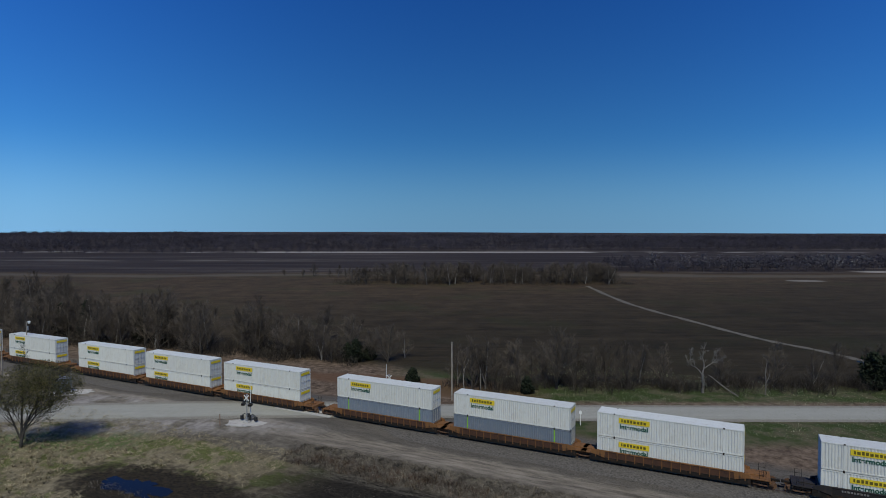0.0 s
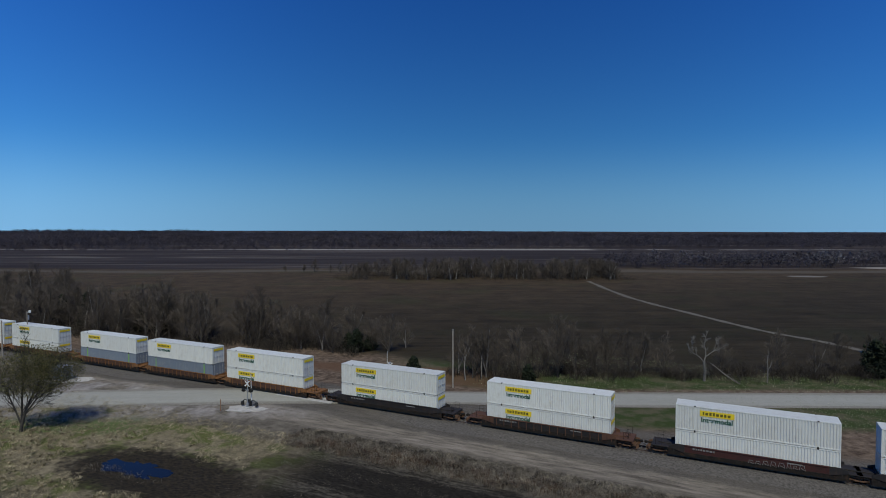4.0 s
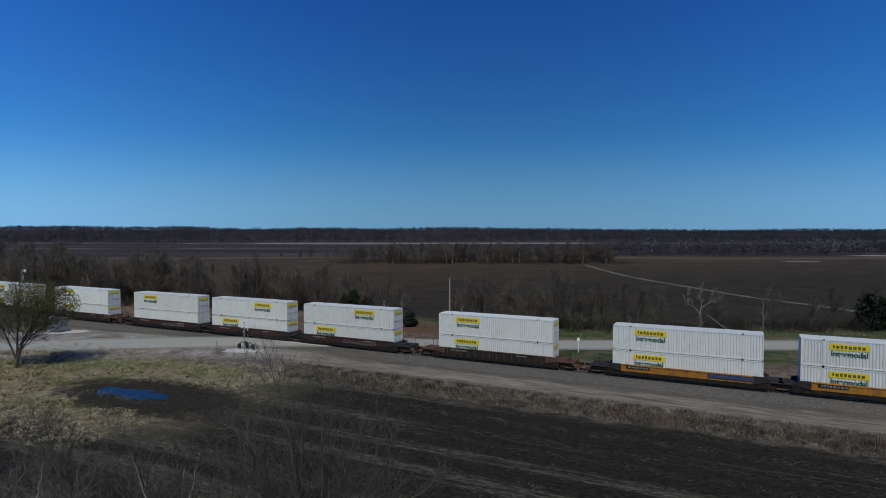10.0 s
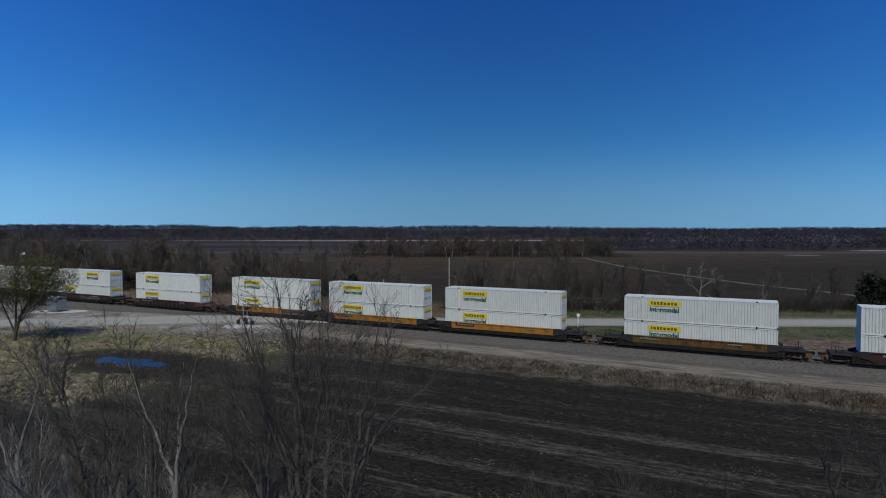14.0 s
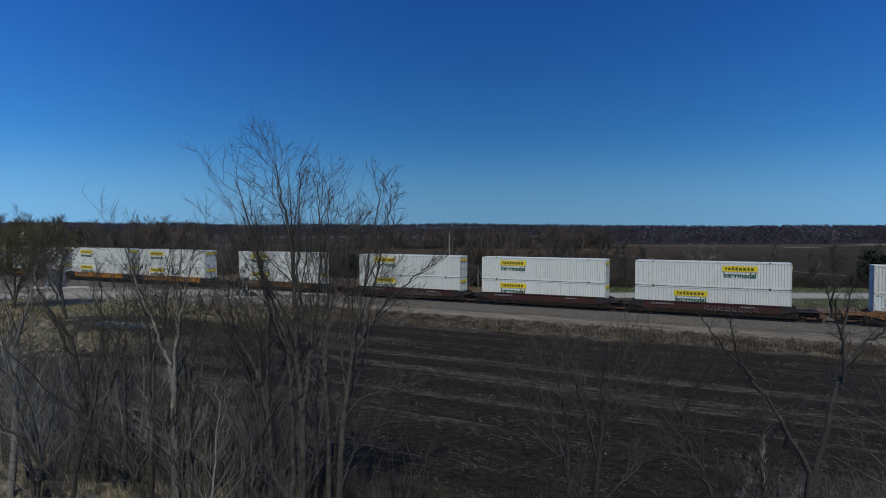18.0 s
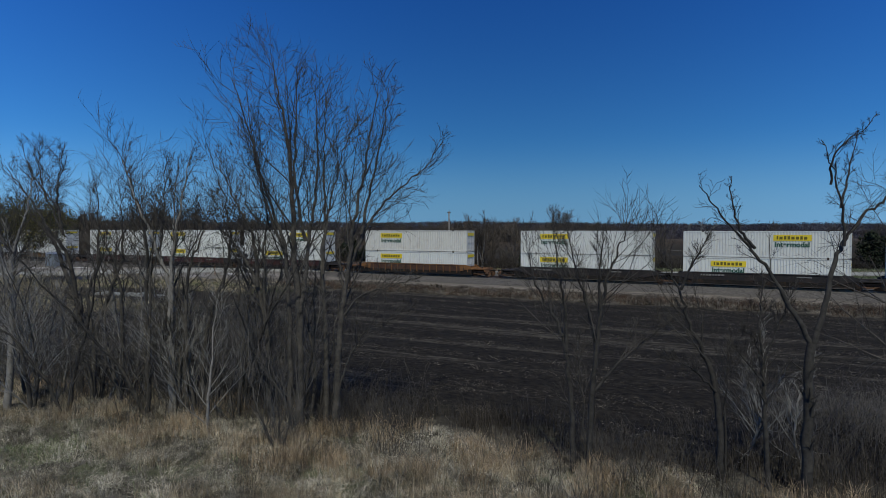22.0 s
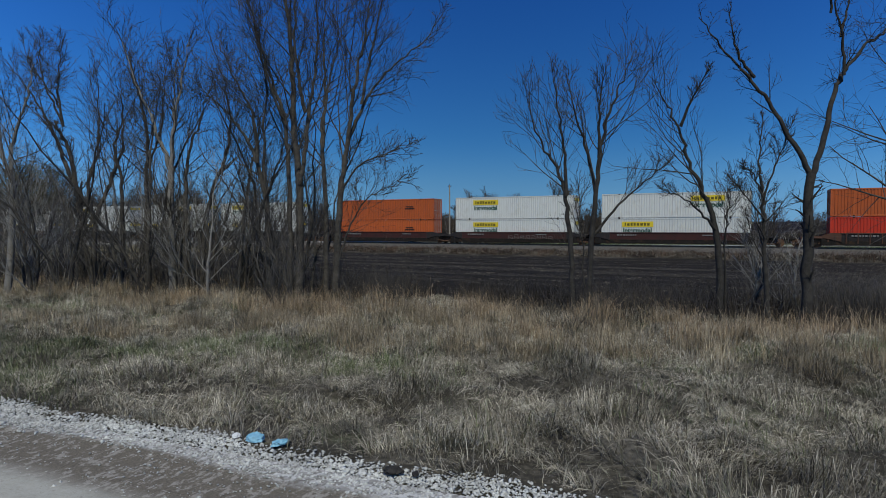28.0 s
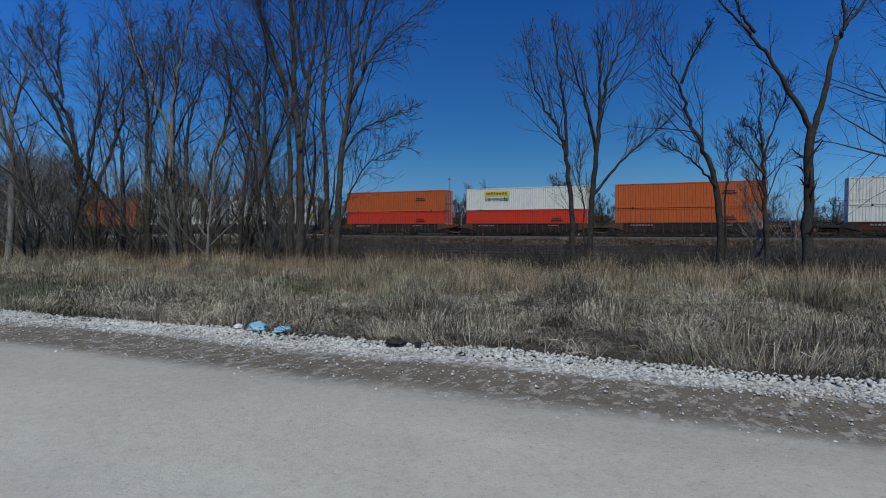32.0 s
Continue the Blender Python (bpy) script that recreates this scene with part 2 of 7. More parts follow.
def painted(name, a, dirt, amount=0.5, rough=0.5, streak=True):
    """Weathered paint on steel: rain streaks and rubbed grime."""
    n = Nodes(name)
    v = n.coord()
    streaks = n.noise(n.scaled(v, 3.0, 3.0, 0.25), 2.2, 6, 0.65)
    grime = n.noise(v, 1.1, 7, 0.7)
    f = n.math("MULTIPLY", n.math("ADD", n.step(streaks, 0.45, 0.75), n.step(grime, 0.48, 0.72)), amount)
    col = n.mix(f, a, dirt)
    r = n.node("ShaderNodeObjectInfo").outputs["Random"]
    col = n.mix(1.0, col, n.ramp(r, (0, (0.9, 0.9, 0.9)), (1, (1.04, 1.04, 1.04))), "MULTIPLY")
    n.bump(n.noise(v, 30, 3), 0.08, 0.004)
    return n.done(col, rough, 0.0, 0.4)


def ground_material():
    n = Nodes("ground")
    v = n.coord()
    pos = n.position()
    s, w, _ = n.split(v)
    X, Y, _ = n.split(pos)
    wob = n.noise(v, 0.22, 4)
    wfine = n.noise(v, 1.3, 4)
    wv = n.math("ADD", w, n.math("ADD", n.math("MULTIPLY", n.math("SUBTRACT", wob, 0.5), 3.0), n.math("MULTIPLY", n.math("SUBTRACT", wfine, 0.5), 1.4)))
    fine = n.noise(v, 9.0, 6, 0.7)
    mid = n.noise(v, 0.9, 6, 0.65)
    wide = n.noise(v, 0.09, 5)
    # dry grass
    grass = n.ramp(n.math("ADD", n.math("MULTIPLY", fine, 0.5), n.math("MULTIPLY", mid, 0.5)),
                   (0.34, (0.022, 0.020, 0.015)), (0.5, (0.074, 0.066, 0.050)), (0.66, (0.20, 0.178, 0.138)))
    green = n.ramp(fine, (0.35, (0.06, 0.074, 0.034)), (0.65, (0.19, 0.205, 0.105)))
    grass = n.mix(n.math("MULTIPLY", n.step(n.noise(v, 0.35, 4), 0.56, 0.68), 0.6), grass, green)
    # ploughed field with pale stubble rows along the line
    rows = n.noise(n.scaled(v, 0.012, 0.30, 1), 1.0, 2, 0.5)
    rows2 = n.noise(n.scaled(v, 0.05, 1.7, 1), 1.0, 4, 0.6)
    clods = n.noise(n.scaled(v, 0.7, 1.3, 1), 2.6, 8, 0.8)
    soil = n.ramp(clods, (0.40, (0.0055, 0.0046, 0.0034)), (0.60, (0.031, 0.026, 0.019)))
    straw = n.ramp(clods, (0.38, (0.045, 0.039, 0.030)), (0.64, (0.20, 0.175, 0.132)))
    f = n.math("MULTIPLY", n.step(n.math("ADD", n.math("MULTIPLY", rows, 0.7), n.math("MULTIPLY", rows2, 0.3)), 0.515, 0.575), n.step(n.noise(n.scaled(v, 0.45, 2.2, 1), 1.1, 7, 0.8), 0.40, 0.58))
    field = n.mix(n.math("MULTIPLY", f, 0.56), soil, straw)
    # cinder lane beside the line
    lane = n.ramp(n.math("ADD", n.math("MULTIPLY", n.noise(n.scaled(v, 0.25, 1.4, 1), 1.0, 5), 0.6), n.math("MULTIPLY", fine, 0.4)),
                  (0.36, (0.065, 0.055, 0.043)), (0.62, (0.27, 0.232, 0.185)))
    # far fields
    fur = n.math("ADD", n.math("MULTIPLY", n.noise(n.scaled(pos, 0.010, 0.42, 1), 1.0, 4, 0.65), 0.45), n.math("MULTIPLY", n.noise(n.scaled(pos, 0.25, 1.0, 1), 0.8, 7, 0.8), 0.55))
    far = n.ramp(n.math("ADD", n.math("MULTIPLY", fur, 0.72), n.math("MULTIPLY", wide, 0.28)),
                 (0.36, (0.012, 0.0095, 0.0055)), (0.64, (0.074, 0.055, 0.033)))
    far = n.mix(n.math("MULTIPLY", n.step(n.noise(pos, 0.03, 5), 0.5, 0.68), 0.5), far, (0.034, 0.036, 0.016))
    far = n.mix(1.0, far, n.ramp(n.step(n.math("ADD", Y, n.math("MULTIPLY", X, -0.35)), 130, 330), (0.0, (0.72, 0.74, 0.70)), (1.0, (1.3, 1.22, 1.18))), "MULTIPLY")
    yv = n.math("ADD", Y, n.math("MULTIPLY", n.math("SUBTRACT", n.noise(pos, 0.006, 3), 0.5), 90.0))
    far = n.mix(n.step(yv, 395, 420), far, n.ramp(n.noise(n.scaled(pos, 0.004, 0.05, 1), 1.0, 5, 0.65), (0.40, (0.024, 0.018, 0.0155)), (0.54, (0.040, 0.031, 0.027)), (0.66, (0.095, 0.080, 0.068))))
    far = n.mix(n.math("MULTIPLY", n.band(yv, 372, 392, 6), 0.7), far, (0.10, 0.085, 0.065))
    far = n.mix(n.math("MULTIPLY", n.band(yv, 560, 580, 8), n.math("MULTIPLY", n.step(X, -60, -140), n.step(n.noise(n.scaled(pos, 0.012, 0.03, 1), 1.0, 2), 0.45, 0.55))), far, (0.11, 0.095, 0.078))
    far = n.mix(n.math("MULTIPLY", n.band(Y, 745, 785, 6), n.math("MAXIMUM", n.band(X, -235, 190, 12), n.math("MULTIPLY", n.step(n.noise(n.scaled(pos, 0.012, 0.02, 1), 1.0, 3), 0.52, 0.60), 0.7))), far, (0.28, 0.255, 0.225))
    # bleached stubble: a scrap in the field and a strip before the wood
    scrap = n.math("ADD", n.math("POWER", n.math("DIVIDE", n.math("SUBTRACT", X, 206.0), 11.0), 2.0), n.math("POWER", n.math("DIVIDE", n.math("SUBTRACT", Y, 341.0), 6.0), 2.0))
    far = n.mix(n.math("MULTIPLY", n.step(n.math("ADD", scrap, n.math("MULTIPLY", n.noise(pos, 0.2, 4), 0.8)), 1.1, 1.6, 1.0, 0.0), 0.8), far, (0.20, 0.18, 0.155))
    far = n.mix(n.math("MULTIPLY", n.band(Y, 404, 422, 2), n.step(X, 278, 296)), far, (0.24, 0.215, 0.185))
    verge = n.mix(n.step(n.noise(pos, 0.3, 4), 0.42, 0.64), (0.038, 0.054, 0.016), (0.090, 0.082, 0.047))
    dirt = n.ramp(mid, (0.36, (0.060, 0.041, 0.028)), (0.64, (0.180, 0.132, 0.094)))

    yb0 = n.math("ADD", n.math("ADD", Y, n.math("MULTIPLY", X, 0.22)), n.math("MULTIPLY", n.math("SUBTRACT", wob, 0.5), 5.0))
    col = grass
    col = n.mix(n.step(wv, -57.0, -52.5), col, field)
    left = n.math("MULTIPLY", n.step(s, -4, -22), n.step(wv, -43.0, -36.0))
    wet = n.step(n.math("ADD", n.math("ADD", n.math("POWER", n.math("DIVIDE", n.math("ADD", s, 22.0), 15.0), 2.0), n.math("POWER", n.math("DIVIDE", n.math("ADD", w, 30.0), 6.5), 2.0)), n.math("MULTIPLY", n.math("SUBTRACT", mid, 0.5), 1.6)), 0.45, 1.35, 1.0, 0.0)
    meadow = n.mix(n.step(n.noise(v, 0.25, 4), 0.48, 0.60), n.ramp(n.math("ADD", n.math("MULTIPLY", fine, 0.5), n.math("MULTIPLY", mid, 0.5)), (0.36, (0.055, 0.044, 0.027)), (0.64, (0.31, 0.258, 0.162))), n.ramp(fine, (0.35, (0.05, 0.058, 0.016)), (0.65, (0.15, 0.165, 0.05))))
    col = n.mix(left, col, meadow)
    lush = n.math("MULTIPLY", n.band(Y, 78.5, 86.0, 1.5), n.math("MULTIPLY", n.band(X, -66, -42, 3), n.step(mid, 0.40, 0.52)))
    col = n.mix(n.math("MULTIPLY", lush, 0.85), col, (0.070, 0.115, 0.028))
    mud = n.ramp(clods, (0.4, (0.010, 0.009, 0.007)), (0.66, (0.055, 0.042, 0.026)))
    col = n.mix(wet, col, mud)
    strip = n.ramp(n.math("ADD", n.math("MULTIPLY", fine, 0.4), n.math("MULTIPLY", mid, 0.6)), (0.36, (0.05, 0.043, 0.034)), (0.62, (0.18, 0.155, 0.12)))
    col = n.mix(n.step(wv, -17.3, -15.8), col, strip)
    col = n.mix(n.step(wv, -11.0, -9.0), col, lane)
    # strip by the ballast: dark stone, with the shade under the cars painted in
    col = n.mix(n.math("MULTIPLY", n.step(wv, -6.8, -4.8), 0.8), col, n.ramp(fine, (0.36, (0.030, 0.027, 0.024)), (0.64, (0.125, 0.112, 0.098))))
    col = n.mix(n.step(wv, 7.0, 10.0), col, dirt)
    col = n.mix(n.math("MULTIPLY", n.math("MULTIPLY", n.step(Y, 99.5, 102.0), n.step(X, -16.0, 2.0)), n.step(w, 17.0, 21.0)), col, verge)
    bank = n.math("MULTIPLY", n.band(yb0, 103.0, 116.0, 1.5), n.math("MULTIPLY", n.band(X, -34, 16, 4), n.step(w, 16.0, 19.0)))
    col = n.mix(n.math("MULTIPLY", bank, 0.8), col, (0.11, 0.062, 0.036))
    yb = n.math("ADD", Y, n.math("MULTIPLY", n.math("SUBTRACT", wob, 0.5), 8.0))
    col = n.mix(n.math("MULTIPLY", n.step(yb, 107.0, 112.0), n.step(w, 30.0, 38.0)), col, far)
    # verge and bare ground between road and line
    col = n.mix(n.math("MULTIPLY", n.band(Y, 80.0, 90.5, 2.0), n.math("MULTIPLY", n.step(w, 7.0, 10.0), n.step(X, 10, 18))), col, verge)
    apron = n.math("MULTIPLY", n.band(Y, 85.0, 108.0, 2.5), n.math("MULTIPLY", n.step(X, -95, -60), n.step(w, -4, -9, 0.0, 1.0)))
    gravelly = n.ramp(n.math("ADD", n.math("MULTIPLY", mid, 0.6), n.math("MULTIPLY", fine, 0.4)), (0.38, (0.15, 0.132, 0.114)), (0.62, (0.34, 0.31, 0.28)))
    col = n.mix(n.math("MULTIPLY", apron, n.step(n.noise(v, 0.18, 4), 0.40, 0.55)), col, gravelly)
    n.bump(n.math("ADD", n.math("MULTIPLY", clods, 0.7), n.math("MULTIPLY", fine, 0.4)), 0.7, 0.12)
    return n.done(col, 0.95, 0.0, 0.1)


def road_material(name, rut):
    """Rolled limestone gravel with wheel tracks along x, the road's middle at y = 0; rut: the band of churned brown grit near its edge."""
    n = Nodes(name)
    v = n.coord()
    across = n.split(v)[1]
    tracks = n.noise(n.scaled(v, 0.12, 1.5, 1), 0.8, 5)
    stone = n.noise(v, 60.0, 4, 0.8)
    mid = n.noise(v, 1.2, 6)
    wob = n.math("ADD", across, n.math("MULTIPLY", n.math("SUBTRACT", n.noise(n.scaled(v, 0.35, 1, 1), 1.5, 4), 0.5), 0.5))
    f = n.math("ADD", n.math("MULTIPLY", tracks, 0.55), n.math("MULTIPLY", mid, 0.45))
    col = n.ramp(f, (0.36, (0.40, 0.383, 0.325)), (0.64, (0.47, 0.451, 0.384)))
    col = n.mix(1.0, col, n.ramp(n.math("ADD", n.math("MULTIPLY", stone, 0.5), n.math("MULTIPLY", n.noise(v, 17.0, 4, 0.75), 0.5)), (0.36, (0.84, 0.835, 0.825)), (0.5, (1.0, 1.0, 1.0)), (0.66, (1.13, 1.13, 1.13))), "MULTIPLY")
    specks = n.step(n.noise(v, 24.0, 3, 0.7), 0.60, 0.68)
    col = n.mix(n.math("MULTIPLY", specks, 0.35), col, (0.20, 0.18, 0.155))
    if rut:
        # the gravel grows paler towards the road's middle
        col = n.mix(1.0, col, n.ramp(n.step(wob, 2.9, 1.2), (0.0, (0.97, 0.97, 0.97)), (1.0, (1.10, 1.11, 1.13))), "MULTIPLY")
    grit = n.ramp(stone, (0.35, (0.085, 0.071, 0.053)), (0.68, (0.21, 0.18, 0.137)))
    tread = n.step(n.noise(n.scaled(v, 9.0, 5.0, 1), 1.3, 6, 0.75), 0.52, 0.58)
    grit = n.mix(n.math("MULTIPLY", tread, 0.6), grit, (0.42, 0.39, 0.34))
    if not rut:
        col = n.mix(1.0, col, (0.68, 0.69, 0.70), "MULTIPLY")
    if rut:
        band = n.band(wob, rut[0], rut[1], 0.22)
    else:
        band = n.math("MULTIPLY", n.step(n.math("ABSOLUTE", wob), 2.6, 3.6), 0.7)
    col = n.mix(n.math("MULTIPLY", band, 0.95), col, grit)
    if rut:
        chips = n.cells(v, 26.0, "Color")
        col = n.mix(n.math("MULTIPLY", n.band(wob, 3.86, 4.6, 0.07), 0.8), col, n.ramp(n.split(chips)[0], (0.1, (0.22, 0.21, 0.19)), (0.55, (0.46, 0.45, 0.425)), (1.0, (0.66, 0.65, 0.62))))
    n.bump(n.math("ADD", n.math("MULTIPLY", stone, 0.6), n.math("MULTIPLY", mid, 0.4)), 0.5, 0.02)
    return n.done(col, 0.95, 0.0, 0.15)


GROUND = ground_material()
ROAD_NEAR = road_material("near_road_gravel", (3.0, 4.9))
ROAD_FAR = road_material("far_road_gravel", None)
BALLAST = grained("ballast", (0.028, 0.025, 0.022), (0.16, 0.143, 0.126), 4.0, 0.95, fine=13, bump=1.0, dist=0.08)
RAIL = grained("rail_steel", (0.10, 0.06, 0.045), (0.25, 0.20, 0.17), 2.0, 0.5, 0.6, bump=0.1)
TIE = grained("tie_wood", (0.03, 0.024, 0.02), (0.09, 0.075, 0.06), 2.0, 0.9, fine=20)
STONE = islands("loose_limestone", ((0.0, (0.32, 0.318, 0.29)), (0.4, (0.52, 0.515, 0.475)), (1.0, (0.70, 0.695, 0.65))), 0.9, patchy=(0.75, 1.1))
WATER = Nodes("puddle_water")
WATER = WATER.done((0.008, 0.008, 0.009), 0.05, 0.0, 0.17)
CONCRETE = grained("concrete", (0.30, 0.29, 0.27), (0.48, 0.46, 0.43), 1.5, 0.9, bump=0.3)
BARK = grained("grey_bark", (0.017, 0.015, 0.0125), (0.115, 0.101, 0.085), 5.0, 0.95, fine=60, bump=0.6, random=0.15, dist=0.02)
DEADWOOD = grained("weathered_dead_wood", (0.07, 0.064, 0.056), (0.23, 0.212, 0.188), 1.2, 0.9, fine=12, bump=0.4)
BARK_DARK = grained("dark_bark", (0.010, 0.009, 0.008), (0.065, 0.058, 0.050), 5.0, 0.95, fine=60, bump=0.6, random=0.15, dist=0.02)
BARK_PALE = grained("pale_bark", (0.12, 0.108, 0.094), (0.29, 0.27, 0.242), 4.0, 0.9, fine=40, bump=0.4, dist=0.01, stain=(0.08, 0.07, 0.06))
TWIG = grained("twig", (0.026, 0.023, 0.020), (0.098, 0.086, 0.072), 2.0, 0.95, fine=30, bump=0.2, random=0.15)
FAR_BARK = grained("far_bark", (0.03, 0.026, 0.022), (0.09, 0.077, 0.066), 1.0, 0.95, random=0.25)
FAR_TWIG = grained("far_twig", (0.052, 0.042, 0.033), (0.120, 0.098, 0.077), 0.4, 0.95, random=0.35)
BUDS = islands("leaf_buds", ((0.0, (0.06, 0.06, 0.02)), (0.6, (0.12, 0.115, 0.04)), (1.0, (0.19, 0.16, 0.07))), 0.8)
CEDAR = islands("cedar_needles", ((0.0, (0.008, 0.013, 0.007)), (0.6, (0.016, 0.024, 0.012)), (1.0, (0.03, 0.034, 0.018))), 0.8)
DRY = islands("dry_grass", ((0.0, (0.085, 0.072, 0.050)), (0.3, (0.225, 0.198, 0.146)), (0.62, (0.41, 0.368, 0.285)), (0.88, (0.60, 0.55, 0.45)), (1.0, (0.17, 0.18, 0.085))), 0.75, patchy=(0.30, 1.40))
STRAW = islands("straw", ((0.0, (0.16, 0.125, 0.08)), (0.5, (0.35, 0.28, 0.185)), (1.0, (0.55, 0.465, 0.335))), 0.75, patchy=(0.45, 1.35))
NEWGREEN = islands("new_grass", ((0.0, (0.085, 0.11, 0.045)), (0.5, (0.19, 0.22, 0.105)), (1.0, (0.46, 0.45, 0.32))), 0.75)
RUSSET = islands("russet_stalks", ((0.0, (0.16, 0.108, 0.064)), (0.5, (0.36, 0.262, 0.162)), (1.0, (0.54, 0.43, 0.295))), 0.75, patchy=(0.45, 1.35))
STRIP = islands("strip_grass", ((0.0, (0.06, 0.05, 0.037)), (0.5, (0.14, 0.12, 0.09)), (1.0, (0.25, 0.215, 0.165))), 0.8)
BRUSH = islands("brush", ((0.0, (0.018, 0.015, 0.012)), (0.6, (0.052, 0.043, 0.034)), (1.0, (0.10, 0.084, 0.066))), 0.9)


def woodland(name, dark, pale, lo=0.62, hi=1.4):
    """Leafless crowns seen from afar: whole stands differ, single sprays only a little."""
    n = Nodes(name)
    pos = n.position()
    r = n.node("ShaderNodeNewGeometry").outputs["Random Per Island"]
    stand = n.math("ADD", n.math("MULTIPLY", n.noise(n.scaled(pos, 1, 0.5, 2.0), 0.022, 3), 0.5), n.math("MULTIPLY", n.noise(pos, 0.075, 3), 0.5))
    col = n.mix(n.math("MULTIPLY", r, 0.6), dark, pale)
    col = n.mix(1.0, col, n.ramp(stand, (0.40, (lo,) * 3), (0.60, (hi,) * 3)), "MULTIPLY")
    thin = n.node("ShaderNodeBsdfTranslucent")
    n.link(col, thin.inputs["Color"])
    both = n.node("ShaderNodeMixShader")
    both.inputs[0].default_value = 0.45
    n.link(n.bsdf.outputs[0], both.inputs[1])
    n.link(thin.outputs[0], both.inputs[2])
    n.link(both.outputs[0], n.t.nodes["Material Output"].inputs["Surface"])
    return n.done(col, 0.95, 0.0, 0.1)


# aerial haze is put into this colour: lightened, with a bluish cast
WOODS = woodland("far_woods", (0.066, 0.058, 0.067), (0.118, 0.104, 0.113))


# ---- the land ----
def stretch_axis(parts):
    out = []
    for a, b, n in parts:
        out += list(np.linspace(a, b, n, endpoint=False))
    return np.array(out + [parts[-1][1]])


def sheet(name, ss, ws, mat, lift=0.0):
    S, W = np.meshgrid(ss, ws, indexing="ij")
    x, y = to_xy(S, W)
    z = ground_z(x, y) + lift
    verts = np.stack([S, W, z], -1).reshape(-1, 3)
    n, m = len(ss), len(ws)
    i = (np.arange(n - 1)[:, None] * m + np.arange(m - 1)[None]).reshape(-1)
    faces = np.stack([i, i + m, i + m + 1, i + 1], 1)
    ob = new(name, quick_mesh(name, verts, faces, mat, True))
    ob.matrix_world = TRACK
    return ob


ss = stretch_axis([(-4200, -600, 14), (-600, -120, 24), (-120, -60, 24), (-60, 0, 90), (0, 56, 190), (56, 60, 6), (60, 140, 24), (140, 700, 24), (700, 4200, 12)])
ws = stretch_axis([(-2500, -300, 8), (-300, -90, 10), (-90, -72, 30), (-72, -54, 74), (-54, -50, 8), (-50, -20, 34), (-20, -5, 40), (-5, 40, 60), (40, 300, 40), (300, 1800, 70), (1800, 4200, 8)])
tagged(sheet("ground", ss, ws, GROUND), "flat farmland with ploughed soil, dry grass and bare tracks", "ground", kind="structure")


NEAR = TRACK @ Matrix.Translation((31, -75.0, 0)) @ Matrix.Rotation(math.atan(0.06), 4, "Z")


def near_road():
    xs = stretch_axis([(-300, -50, 30), (-50, 40, 180), (40, 300, 20)])
    ys = np.linspace(-4.1, 4.12, 36)
    X, Y = np.meshgrid(xs, ys, indexing="ij")
    gx = NEAR[0][0] * X + NEAR[0][1] * Y + NEAR[0][3]
    gy = NEAR[1][0] * X + NEAR[1][1] * Y + NEAR[1][3]
    z = ground_z(gx, gy) + 0.02 + 0.05 * (1 - (Y / 4.1) ** 2) + 0.012 * np.sin(Y * 3.1 + 0.3 * np.sin(X * 0.4))
    n, m = len(xs), len(ys)
    i = (np.arange(n - 1)[:, None] * m + np.arange(m - 1)[None]).reshape(-1)
    ob = new("near_road", quick_mesh("near_road", np.stack([X, Y, z], -1).reshape(-1, 3), np.stack([i, i + m, i + m + 1, i + 1], 1), ROAD_NEAR, True))
    ob.matrix_world = NEAR
    return tagged(ob, "pale rolled limestone gravel road with loose stone along its edge", "road", kind="structure")


def far_road():
    xs = stretch_axis([(-400, -70, 40), (-70, 20, 120), (20, 400, 40)])
    ys = np.linspace(-4.3, 4.3, 20)
    X, Y = np.meshgrid(xs, ys, indexing="ij")
    z = ground_z(X, Y + 94.3) + 0.05 + 0.06 * (1 - (Y / 4.3) ** 2)
    n, m = len(xs), len(ys)
    i = (np.arange(n - 1)[:, None] * m + np.arange(m - 1)[None]).reshape(-1)
    ob = new("crossing_road", quick_mesh("crossing_road", np.stack([X, Y, z], -1).reshape(-1, 3), np.stack([i, i + m, i + m + 1, i + 1], 1), ROAD_FAR, True))
    ob.matrix_world = Matrix.Translation((0, 94.3, 0))
    return tagged(ob, "pale gravel country road that crosses the railway on the level", "road", kind="structure")


near_road()
far_road()


def field_path():
    """The bare farm track across the far field."""
    way = [Vector(p) for p in (((74, 309), (73, 238), (80, 187), (85, 160), (91, 145), (94, 132)))]
    verts, faces = [], []
    for i in range(41):
        u = i / 8
        j = min(int(u), 4)
        b, c = way[j], way[j + 1]
        a, e = way[max(j - 1, 0)], way[min(j + 2, 5)]
        q = u - j
        p = b + 0.5 * q * (c - a + q * (2 * a - 5 * b + 4 * c - e + q * (3 * (b - c) + e - a)))
        d = (c - a + (e - b - c + a) * q).normalized()
        side = Vector((d.y, -d.x))
        for k in (-1.1, -0.35, 0.35, 1.1):
            q = p + side * (k + 0.25 * math.sin(i * 1.7 + k))
            verts.append((q.x, q.y, float(ground_z(q.x, q.y)) + 0.06))
        if i:
            faces += [((i - 1) * 4 + j, (i - 1) * 4 + j + 1, i * 4 + j + 1, i * 4 + j) for j in range(3)]
    m = grained("track_dirt", (0.06, 0.052, 0.04), (0.17, 0.148, 0.115), 0.8, 0.95, fine=6)
    tagged(new("farm_track", Shape().add(verts, faces).mesh("farm_track", m)), "pale dirt farm track across the ploughed field", "farm track", kind="structure")


field_path()


